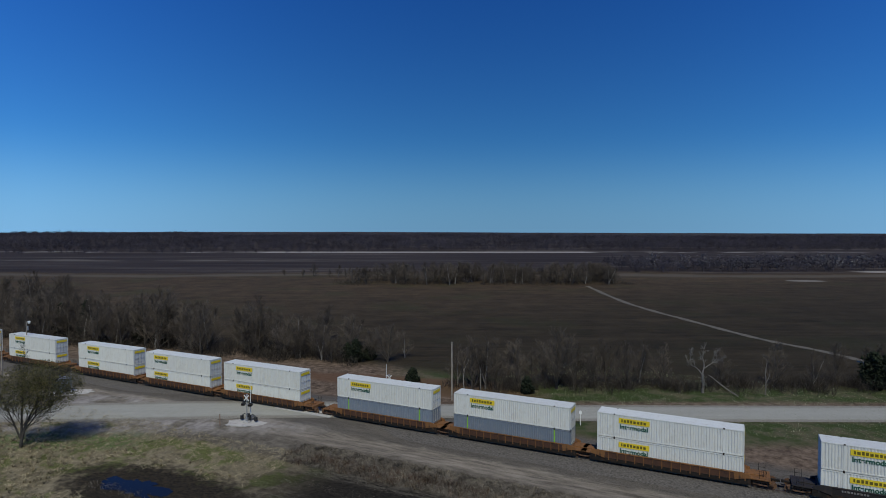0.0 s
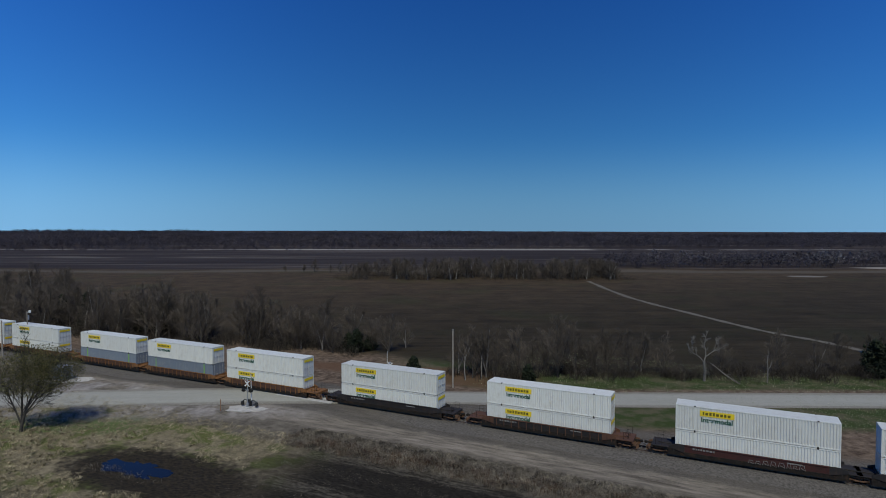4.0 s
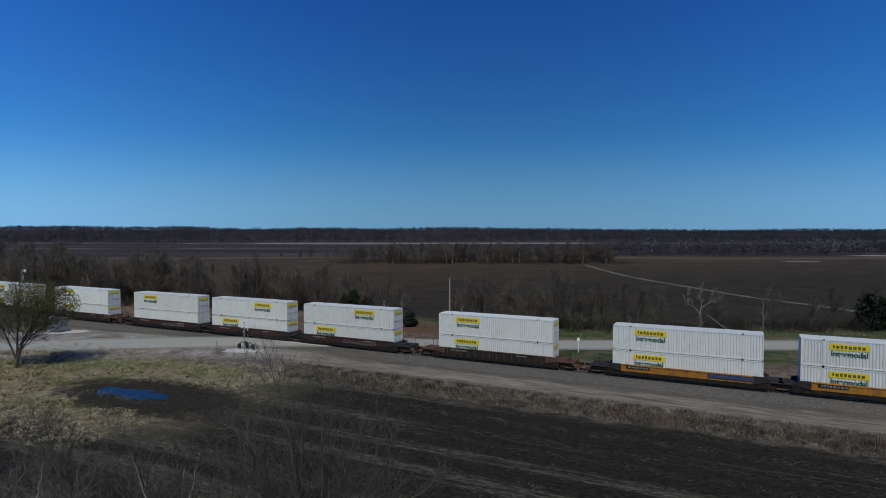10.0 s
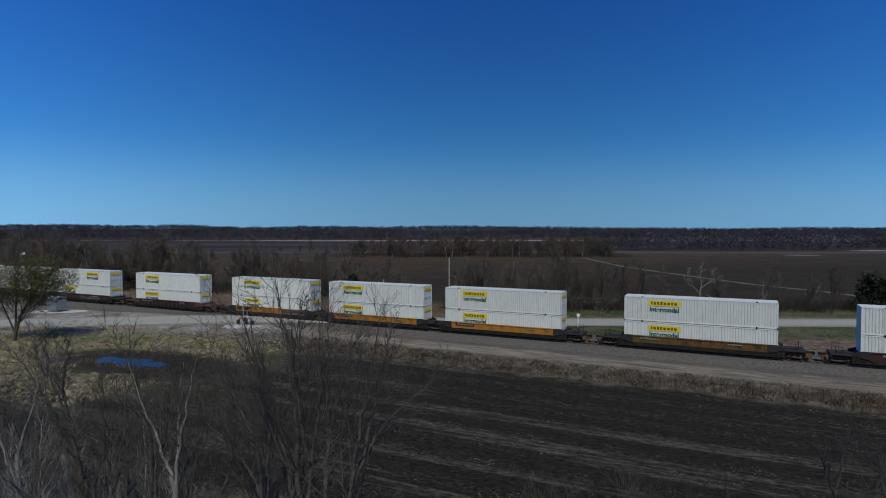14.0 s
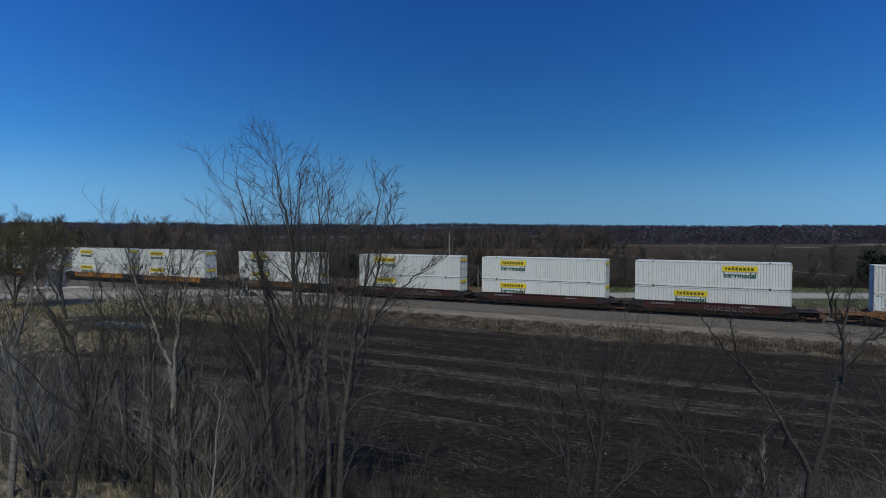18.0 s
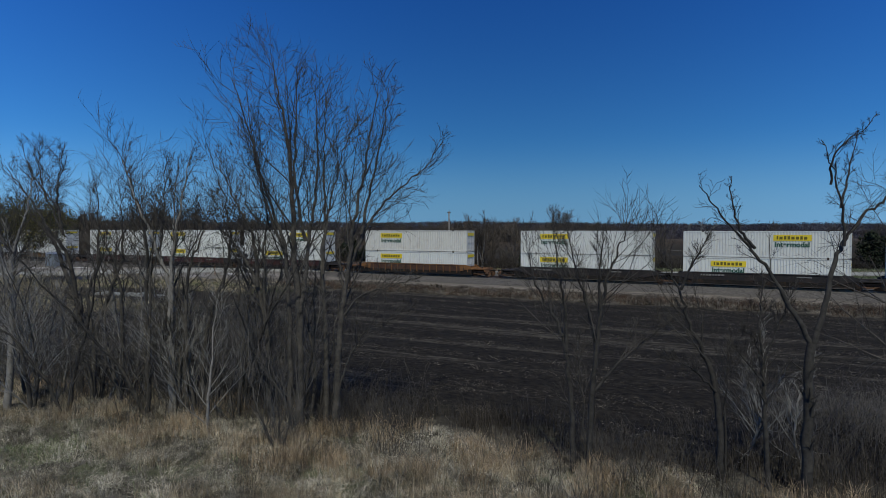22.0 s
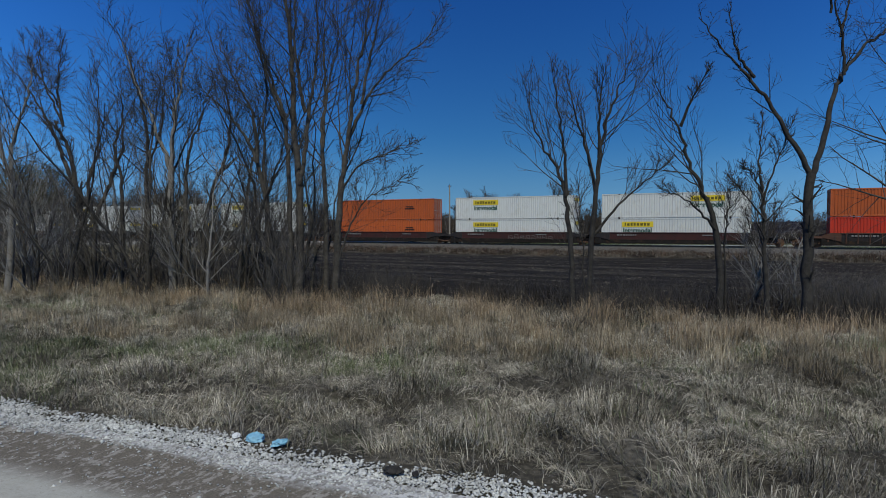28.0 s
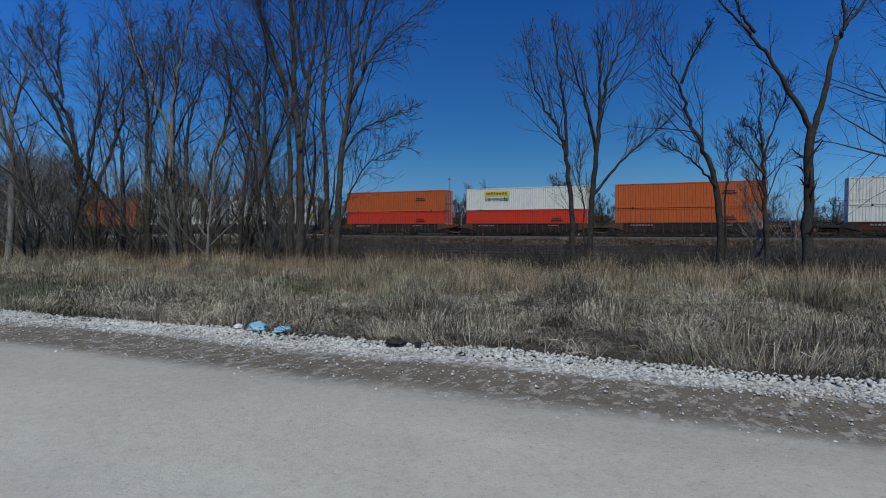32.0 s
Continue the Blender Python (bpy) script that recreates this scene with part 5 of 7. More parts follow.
bare_tree(-4.16, 20.93, [
    ([(0, 0, -0.3), (0.05, 0, 2.7), (0, 0.1, 4.13), (-0.1, 0.15, 5.37), (-0.12, 0.2, 6.52), (0.03, 0.2, 7.76), (-0.07, 0.3, 9.1), (-0.05, 0.35, 10.67), (0, 0.4, 12)], 0.10, 0.010),
    ([(-0.05, 0, 5.56), (0, 0.2, 7.38), (0.28, 0.4, 8.71), (0.57, 0.6, 9.87), (1.23, 0.9, 11.5)], 0.05, 0.008),
], 9, "tall leafless tree with one slim dark stem", **CLUMP)
bare_tree(-3.79, 20.46, [
    ([(0, 0, -0.3), (0.17, 0, 2.7), (0.26, -0.1, 3.94), (0.44, -0.1, 5.09), (0.64, -0.15, 6.61), (0.81, -0.2, 7.66), (1.09, -0.2, 8.91), (1.33, -0.25, 10.21), (1.61, -0.3, 12)], 0.13, 0.010),
    ([(0.57, 0, 5.85), (0.95, 0.1, 6.8), (1.33, 0.2, 7.57), (1.9, 0.3, 8.24), (2.94, 0.4, 9.1), (3.8, 0.5, 10.21)], 0.065, 0.008),
    ([(1, 0, 7), (1.23, -0.15, 8.14), (1.47, -0.3, 9.1), (1.8, -0.5, 10.56), (1.99, -0.7, 11.8)], 0.06, 0.008),
    ([(0.26, 0, 4.03), (1, -0.4, 4.99), (1.99, -0.7, 5.28), (2.94, -1.1, 5.56)], 0.04, 0.006),
    ([(0.16, 0, 1.5), (0.52, -0.15, 2.7), (1, -0.3, 3.56), (1.61, -0.45, 4.03), (2.85, -0.6, 4.42)], 0.04, 0.006),
], 13, "tall leafless tree leaning out over the field", **CLUMP)
bare_tree(-6.28, 21.41, [
    ([(0, 0, -0.3), (-0.02, 0, 2.7), (-0.17, 0.1, 3.94), (-0.41, 0.1, 4.99), (-0.71, 0.1, 5.75), (-1.23, 0.15, 6.52), (-1.9, 0.2, 7.19), (-2.75, 0.2, 7.95)], 0.11, 0.009),
    ([(-0.38, 0, 4.99), (-0.47, 0.1, 6.23), (-0.71, 0.3, 7.09), (-1.14, 0.4, 7.76), (-1.61, 0.6, 8.71), (-2.18, 0.8, 9.98)], 0.07, 0.008),
    ([(-0.11, 0, 3.37), (-0.1, -0.1, 4.8), (-0.1, -0.25, 6.23), (0.1, -0.35, 7.47), (-0.1, -0.5, 8.91), (-0.38, -0.6, 10.21)], 0.06, 0.008),
], 17, "leafless tree with crooked leaning limbs", **CLUMP)
bare_tree(-4.75, 21.36, [([(0, 0, -0.3), (0.1, 0.2, 2.2), (-0.28, 0.3, 4.32), (-0.47, 0.4, 6.42)], 0.07, 0.008), ([(0.19, 0.1, -0.3), (0.66, 0.2, 2.4), (0.95, 0.3, 4.51), (1.52, 0.3, 5.85)], 0.05, 0.007)], 18, "small leafless tree at the foot of tall ones", **CLUMP)
# the forked tree
FORKED = dict(many=(5, 4, 4), reach=0.22, bare=0.35, spread=(28, 70), lift=0.07)
bare_tree(9.6, 15.45, [
    ([(0, 0, -0.3), (-0.02, 0, 2.2), (0.03, 0, 4.25)], 0.145, 0.11),
    ([(0.03, 0, 4.15), (-0.36, 0, 4.9), (-0.74, 0.1, 5.65), (-1.27, 0.15, 6.45), (-1.77, 0.2, 7.0), (-2.4, 0.25, 7.8), (-2.85, 0.3, 8.4)], 0.075, 0.010),
    ([(-1.5, 0, 6.75), (-1.95, -0.1, 7.2), (-2.2, -0.2, 7.8), (-2.35, -0.3, 8.6)], 0.045, 0.007),
    ([(0.03, 0, 4.15), (0.37, 0, 5.2), (0.62, 0.1, 6.3), (0.95, 0.2, 7.0), (1.6, 0.3, 7.65), (2.05, 0.3, 8.05), (2.7, 0.5, 8.6)], 0.085, 0.012),
    ([(0.82, 0, 6.8), (0.74, -0.1, 7.6), (0.4, -0.3, 8.5), (-0.09, -0.4, 9.5)], 0.045, 0.007),
    ([(0.72, 0, 7.8), (1.03, 0.2, 8.7), (1.38, 0.4, 9.9)], 0.038, 0.006),
    ([(0.44, 0, 8.4), (0.31, -0.2, 9.1), (0.74, -0.4, 9.6), (1.23, -0.6, 10.1)], 0.032, 0.006),
], 11, "leafless tree forking into two dark limbs", BARK_DARK, twig_mat=BARK_DARK, **FORKED)
# slim trees in the open between grass and field
SLIM = dict(many=(7, 5, 4), reach=0.36, bare=0.35, spread=(22, 52), lift=0.11)
bare_tree(3.79, 16.95, [
    ([(0, 0, -0.3), (-0.12, 0, 2.0), (-0.26, 0.05, 3.5), (-0.46, 0.1, 4.2), (-0.85, 0.15, 4.8), (-1.2, 0.2, 5.6), (-1.4, 0.2, 6.4)], 0.085, 0.007),
    ([(-0.26, 0, 3.5), (-0.33, -0.1, 4.7), (-0.57, -0.3, 5.9), (-0.77, -0.4, 7.2)], 0.055, 0.006),
], 15, "slim leafless tree with a dark crooked stem", BARK_DARK, **SLIM)
bare_tree(4.15, 16.75, [
    ([(0, 0, -0.3), (0.04, 0, 2.2), (0.19, -0.05, 3.7), (0.29, -0.1, 4.8), (0.5, -0.15, 5.8), (0.8, -0.15, 6.5), (1.1, -0.2, 7.2)], 0.09, 0.007),
    ([(0.17, 0, 3.5), (0, 0.2, 4.6), (-0.39, 0.3, 5.9), (-0.59, 0.5, 7.0)], 0.06, 0.006),
    ([(0.26, 0, 4.5), (0.21, -0.25, 5.9), (0.27, -0.5, 7.0)], 0.05, 0.006),
    ([(0.12, 0, 2.3), (0.78, -0.1, 3.2), (1.55, -0.2, 3.8), (2.24, -0.3, 4.5)], 0.045, 0.006),
    ([(-0.09, 0, -0.2), (-0.2, 0.15, 2.4), (-0.25, 0.3, 3.8)], 0.03, 0.006),
], 19, "slim leafless tree with several rising stems", BARK_DARK, **SLIM)
bare_tree(7.67, 16.15, [
    ([(0, 0, -0.3), (-0.1, 0, 1.9), (-0.23, 0.1, 2.9), (-0.55, 0.15, 3.65), (-0.87, 0.2, 4.3), (-1.14, 0.2, 5.2), (-1.46, 0.25, 5.9), (-1.9, 0.3, 6.7)], 0.10, 0.007),
    ([(-1.2, 0, 5.3), (-0.94, -0.15, 6.1), (-0.55, -0.3, 6.9)], 0.045, 0.006),
    ([(-0.21, 0, 2.5), (-0.69, -0.2, 2.95), (-1.32, -0.3, 3.4), (-1.94, -0.5, 3.6)], 0.04, 0.006),
    ([(0.14, 0, -0.2), (0.09, 0.05, 2.2), (0.16, 0.1, 3.0), (0.33, 0.2, 3.9)], 0.035, 0.006),
], 23, "slim leaning leafless tree", BARK_DARK, **SLIM)
bare_tree(8.87, 15.95, [
    ([(0, 0, -0.3), (-0.12, 0, 1.9), (-0.19, 0.05, 3.1), (-0.23, 0.1, 3.8)], 0.075, 0.03),
    ([(-0.23, 0, 3.75), (-0.3, 0.15, 4.4), (-0.17, 0.25, 5.1), (-0.03, 0.4, 5.9)], 0.035, 0.006),
    ([(-0.21, 0, 3.5), (-0.42, 0.1, 4.1), (-0.82, 0.2, 4.5)], 0.03, 0.006),
    ([(-0.2, 0, 3.5), (-0.06, -0.15, 4.2), (0.14, -0.25, 4.85), (0.31, -0.4, 5.5)], 0.03, 0.006),
    ([(-0.18, 0, 2.9), (-0.69, -0.1, 3.5), (-1.28, -0.2, 4.1)], 0.03, 0.006),
], 27, "small leafless tree with sparse twigs", BARK_DARK, **SLIM)
bare_tree(12.6, 16.0, [([(0, 0, -0.3), (0.1, 0, 3.4), (-0.3, 0, 5.8), (-0.7, 0, 8.6)], 0.14, 0.010), ([(0.1, 0, 3.0), (0.9, 0, 5.4), (1.3, 0, 8.0)], 0.09, 0.009)], 31, "leafless tree with drooping side branches", many=(9, 6, 5), reach=0.36, bare=0.3, lift=-0.01, spread=(30, 75))
# the thicket's larger trees
GROVE = dict(many=(8, 5, 5), reach=0.36, bare=0.30, spread=(26, 62), lift=0.09, thin=0.0065)
bare_tree(-15.03, 24.55, [
    ([(0, 0, -0.3), (0, 0.05, 2.7), (-0.06, 0.1, 4.3)], 0.18, 0.13),
    ([(-0.06, 0, 4.2), (-0.6, 0.1, 5.3), (-1.05, 0.25, 6.5), (-1.65, 0.35, 7.5), (-2.4, 0.5, 8.5), (-3.3, 0.6, 9.7)], 0.10, 0.009),
    ([(-0.06, 0, 4.2), (-0.26, -0.2, 5.9), (-0.61, -0.4, 6.9)], 0.10, 0.05),
    ([(-0.6, 0, 6.9), (-1.0, 0.1, 7.8), (-1.5, 0.15, 8.7), (-1.65, 0.2, 9.9), (-1.6, 0.3, 10.7)], 0.05, 0.008),
    ([(-0.6, 0, 6.9), (-0.65, -0.2, 8.2), (-0.46, -0.3, 9.2), (-0.16, -0.5, 10.2)], 0.05, 0.008),
    ([(-0.56, 0, 6.8), (-0.82, 0.2, 7.6), (-1.3, 0.45, 8.3), (-2.2, 0.7, 9.2), (-2.8, 0.9, 10.5)], 0.05, 0.008),
], 41, "leafless tree forking into long rising limbs", **GROVE)
bare_tree(-17.13, 23.25, [([(0, 0, -0.3), (0.23, 0.05, 2.7), (0.28, 0.1, 4.5), (0.13, 0.15, 5.6), (0.47, 0.2, 6.8), (0.84, 0.25, 7.9), (1.05, 0.3, 9.1)], 0.14, 0.009), ([(0.28, 0, 4.5), (-0.04, -0.2, 6.0), (-0.41, -0.3, 7.6), (-0.47, -0.5, 9.5)], 0.08, 0.009)], 45, "leafless tree with a stout pale trunk", BARK_PALE, **GROVE)
bare_tree(-14.03, 23.75, [([(0, 0, -0.3), (0.05, 0.05, 2.7), (0.7, 0.1, 4.3), (1.2, 0.2, 5.7), (1.17, 0.25, 7.2), (1.08, 0.3, 8.5)], 0.11, 0.008), ([(0.05, 0, 2.7), (-0.08, -0.1, 4.3), (0.44, -0.15, 5.7), (0.43, -0.2, 7.2), (0.5, -0.3, 8.7)], 0.08, 0.008)], 53, "leafless tree with two crooked stems", **GROVE)
bare_tree(-12.68, 23.35, [([(0, 0, -0.3), (0.07, 0.05, 3.0), (0.05, 0.1, 4.5), (-0.41, 0.2, 5.7), (0.12, 0.25, 6.9), (0.8, 0.3, 8.2)], 0.095, 0.008)], 55, "leafless tree with a bent grey stem", **GROVE)
bare_tree(-11.67, 23.15, [([(0, 0, -0.3), (0.13, -0.05, 3.2), (0.21, -0.1, 4.9), (0.32, -0.15, 6.2), (0, -0.2, 7.8), (-0.3, -0.25, 9.0), (-0.75, -0.3, 10.1)], 0.10, 0.008), ([(0.21, 0, 4.9), (0.62, 0.2, 6.2), (0.76, 0.3, 7.8), (0.75, 0.5, 10.0)], 0.05, 0.008)], 57, "leafless tree with a grey trunk", **GROVE)
bare_tree(-10.22, 22.35, [
    ([(0, 0, -0.3), (0.02, 0, 2.1), (0.01, 0, 4.2)], 0.15, 0.11),
    ([(0.01, 0, 4.2), (-0.14, 0.1, 5.3), (-0.57, 0.2, 6.1), (-0.97, 0.3, 7.2), (-1.46, 0.4, 8.2), (-2.0, 0.5, 9.8)], 0.10, 0.009),
    ([(0.01, 0, 4.2), (0.1, -0.1, 5.8), (0.3, -0.15, 7.0), (0.6, -0.2, 8.4), (1.0, -0.3, 10.0)], 0.09, 0.008),
    ([(0.02, 0, 4.4), (-0.02, 0.3, 6.3), (-0.07, 0.5, 8.0), (0.04, 0.8, 9.6)], 0.06, 0.008),
], 35, "leafless tree with a pale smooth lower trunk", BARK_PALE, **GROVE)
bare_tree(-9.6, 22.15, [([(0, 0, -0.3), (0, 0.05, 2.7), (-0.05, 0.1, 4.2), (0.1, 0.2, 5.6), (0.55, 0.25, 6.6), (0.85, 0.3, 7.9)], 0.10, 0.008)], 49, "slim leafless tree with a grey trunk", **GROVE)
bare_tree(-9.34, 22.65, [([(0, 0, -0.3), (0.25, 0.05, 2.9), (0.57, 0.1, 4.2), (1.1, 0.15, 5.5), (1.25, 0.2, 7.0), (0.92, 0.25, 8.5), (0.43, 0.3, 9.9)], 0.10, 0.008)], 51, "slim leaning leafless tree with a grey trunk", **GROVE)
bare_tree(-7.63, 21.95, [([(0, 0, -0.3), (0.24, 0.1, 3.3), (0.6, 0.15, 5.2), (0.86, 0.2, 6.3), (1.1, 0.3, 7.9)], 0.07, 0.008)], 59, "slim leaning leafless tree with a grey trunk", **GROVE)
bare_tree(-7.02, 22.15, [([(0, 0, -0.3), (0.1, 0.1, 2.7), (0.46, 0.15, 3.8), (0.9, 0.2, 5.0), (1.2, 0.3, 6.5)], 0.08, 0.008)], 63, "slim leaning leafless tree with a dark trunk", BARK_DARK, **GROVE)

# slim trees of the thicket, from eight patterns
GREY_TWIG = grained("grey_twig", (0.045, 0.040, 0.035), (0.15, 0.136, 0.12), 2.0, 0.95, fine=30, random=0.2)
PALE_TWIG = grained("pale_twig", (0.15, 0.14, 0.125), (0.32, 0.305, 0.28), 2.0, 0.9, fine=30)
THICKET = []
for k in range(8):
    rng = np.random.default_rng(100 + k)
    tubes = [Tubes(), Tubes()]
    h = 3.6 + 0.5 * k
    for j in range((2, 1, 3, 2, 1, 2, 3, 2)[k]):
        a, b = rng.normal(0, 0.55, 2), rng.normal(0, 0.8, 2)
        hj = h * (1 - 0.14 * j)
        limb(tubes, rng, [(0, 0, -0.3), (a[0] * 0.6, a[1] * 0.6, hj * 0.28), (a[0] + 0.5 * b[0], a[1] + 0.5 * b[1], hj * 0.6), (a[0] + 1.5 * b[0], a[1] + 1.5 * b[1], hj)], (0.045 + 0.007 * k) * (1 - 0.2 * j), 0.010, many=(6, 5, 5), reach=0.36, bare=0.12, spread=(20, 55))
    THICKET.append((tubes[0].mesh("trunk", BARK_PALE if k in (1, 4) else BARK), tubes[1].mesh("crown", PALE_TWIG if k in (1, 4, 6) else GREY_TWIG)))
rng = np.random.default_rng(77)
for k in range(64):
    if k < 46:
        s, w = rng.uniform(-6, 24), -58.3 + rng.normal(0, 1.9)
    elif k < 54:
        s, w = rng.uniform(-40, -6), -58 + rng.normal(0, 2)
    else:
        s, w = rng.uniform(36, 60), -54.5 + rng.normal(0, 1.2)
    x, y = to_xy(s, w)
    kind = int(rng.integers(0, 8)) if k < 54 else int(rng.integers(0, 2))
    ob = thing("slim_tree", pose(x, y, gz(x, y), 0, 0, rng.uniform(0, 360)) @ Matrix.Scale(rng.uniform(0.8, 1.15), 4), "slim leafless young tree in the thicket", "tree", "slim trees of the thicket")
    part("trunk", THICKET[kind][0], BARK, ob)
    part("crown", THICKET[kind][1], TWIG, ob)


# ---- grass and brush ----
def blades(name, n, region, heights, lean, width, mat, label, category, seed, clump=0.0, bend=0.5):
    """Bent blades, each of two pieces. region(rng, n) gives s and w."""
    rng = np.random.default_rng(seed)
    s, w = region(rng, n)
    n = len(s)
    x, y = to_xy(s, w)
    z = ground_z(x, y) - 0.02
    h = rng.uniform(*heights, n) * (0.6 + 0.8 * rng.random(n))
    if clump:
        h = h * (0.45 + clump * np.clip(np.sin(s * 1.9 + 2 * np.sin(w * 1.1)) * np.sin(w * 2.3 + s), 0, 1))
    a = rng.uniform(0, 2 * math.pi, n)
    l = np.abs(rng.normal(0, lean, n))
    dx, dy = np.cos(a) * l, np.sin(a) * l
    wd = width * (0.6 + 0.8 * rng.random(n))
    t = rng.uniform(0, math.pi, n)
    px, py = np.cos(t) * wd / 2, np.sin(t) * wd / 2
    foot = np.stack([x, y, z], 1)
    side = np.stack([px, py, np.zeros(n)], 1)
    up = np.stack([dx * h * (1 - bend), dy * h * (1 - bend), h * 0.6], 1)
    tip = np.stack([dx * h * 1.6, dy * h * 1.6, h * (1.0 - 0.35 * np.minimum(l, 1.2))], 1)
    v = np.stack([foot - side, foot + side, foot + up - side * 0.8, foot + up + side * 0.8, foot + tip], 1)
    i = np.arange(n)[:, None] * 5
    f = np.concatenate([i + (0, 1, 3), i + (0, 3, 2), i + (2, 3, 4)], 0)
    tagged(new(name, quick_mesh(name, v.reshape(-1, 3), f, mat)), label, category, kind="stuff")


def patch(s0, s1, w0, w1, power=1.0):
    def region(rng, n):
        return rng.uniform(s0, s1, n), w0 + (w1 - w0) * rng.random(n) ** power
    return region


# where the winter grass has greened up: x, y, radius
GREEN_SPOTS = ((-13.3, 18.1, 0.9), (-12.2, 18.5, 0.7), (-7.9, 12.1, 0.5), (-5.5, 11.2, 0.9), (-7.8, 10.5, 1.1), (-5.4, 12.2, 0.7), (-9.6, 10.9, 0.9), (-3.4, 11.5, 0.8), (-15.5, 15.5, 1.0), (-8.8, 9.0, 1.0), (-10.5, 12.5, 1.2), (-6.8, 8.6, 0.8), (-12.5, 14.2, 1.0), (-1.2, 10.4, 0.6), (6.4, 11.4, 0.5), (9.2, 12.2, 0.6))
# stands of tall golden stalks
GOLD_SPOTS = ((-2.6, 13.0, 0.55), (-1.8, 12.2, 0.5), (-8.2, 13.9, 0.5), (-7.2, 13.7, 0.45), (-10.6, 15.0, 0.6), (-4.3, 15.0, 0.45), (-6.6, 15.2, 0.4), (-4.4, 13.4, 0.35), (1.0, 12.0, 0.5), (1.9, 11.6, 0.4), (0.2, 14.6, 0.5), (3.8, 13.4, 0.45), (7.0, 13.6, 0.5), (-0.8, 15.8, 0.5), (10.5, 12.8, 0.5))


def about(spots):
    def region(rng, n):
        q = np.asarray(spots)[rng.integers(0, len(spots), n)]
        return to_sw(q[:, 0] + rng.normal(0, 1, n) * q[:, 2], q[:, 1] + rng.normal(0, 0.7, n) * q[:, 2])
    return region


def thinned(region):
    """Leaves most of the greened spots open."""
    def keep(rng, n):
        s, w = region(rng, n)
        x, y = to_xy(s, w)
        near = np.min([np.hypot(x - a, (y - b) * 1.3) / r for a, b, r in GREEN_SPOTS], axis=0)
        k = rng.random(n) < np.clip(near * 0.75 - 0.10, 0.45, 1)
        return s[k], w[k]
    return keep


def clumped(region, open_share=0.5):
    """Gathers strands into mounds half a metre wide with dark gaps between them."""
    def keep(rng, n):
        s, w = region(rng, n)
        f = np.sin(3.3 * s + 1.9 * np.sin(2.1 * w + 0.4 * s)) * np.sin(3.9 * w + 1.6 * np.sin(2.7 * s)) + 0.6 * np.sin(6.7 * s + 2.2 * np.sin(3.1 * w)) * np.sin(7.3 * w + 1.7 * np.sin(2.3 * s))
        k = rng.random(len(s)) < np.clip(1 - open_share + 1.1 * f, 0.05, 1)
        return s[k], w[k]
    return keep


def off_road(region):
    def keep(rng, n):
        s, w = region(rng, n)
        k = w > road_edge(s) + 0.08 * np.sin(s * 3.3) + 0.03
        return s[k], w[k]
    return keep


def tufts(s0, s1, w0, w1, count, radius):
    def region(rng, n):
        cs, cw = rng.uniform(s0, s1, count), rng.uniform(w0, w1, count)
        k = rng.integers(0, count, n)
        return cs[k] + rng.normal(0, radius, n), cw[k] + rng.normal(0, radius, n)
    return region


def matted(name, n, region, reach, rise, width, mat, label, seed):
    """Long strands that arch over and lie in a tangle, combed different ways from place to place."""
    rng = np.random.default_rng(seed)
    s, w = region(rng, n)
    n = len(s)
    x, y = to_xy(s, w)
    z = ground_z(x, y) - 0.01
    comb = 2.2 * np.sin(s * 1.3 + 1.5 * np.sin(w * 0.9)) + 1.7 * np.sin(w * 1.6 + s * 0.5)
    a = comb + rng.normal(0, 0.9, n)
    L = rng.uniform(*reach, n)
    h = rng.uniform(*rise, n) * (0.55 + 0.9 * np.clip(np.sin(s * 2.1 + np.sin(w * 2.4)) * np.sin(w * 1.7), 0, 1))
    d = np.stack([np.cos(a), np.sin(a), 0 * a], 1)
    side = np.stack([-np.sin(a), np.cos(a), rng.normal(0, 0.5, n)], 1) * (width * rng.uniform(0.5, 1.3, n) / 2)[:, None]
    foot = np.stack([x, y, z], 1)
    up = np.array((0, 0, 1.0))
    sag = rng.uniform(0.0, 0.6, n)
    m1 = foot + d * (L * 0.5)[:, None] + up * h[:, None]
    tip = foot + d * L[:, None] + up * (h * (1 - sag))[:, None]
    v = np.stack([foot - side * 0.7, foot + side * 0.7, m1 - side, m1 + side, tip], 1)
    i = np.arange(n)[:, None] * 5
    f = np.concatenate([i + q for q in ((0, 1, 3), (0, 3, 2), (2, 3, 4))], 0)
    tagged(new(name, quick_mesh(name, v.reshape(-1, 3), f, mat)), label, "grass", kind="stuff")


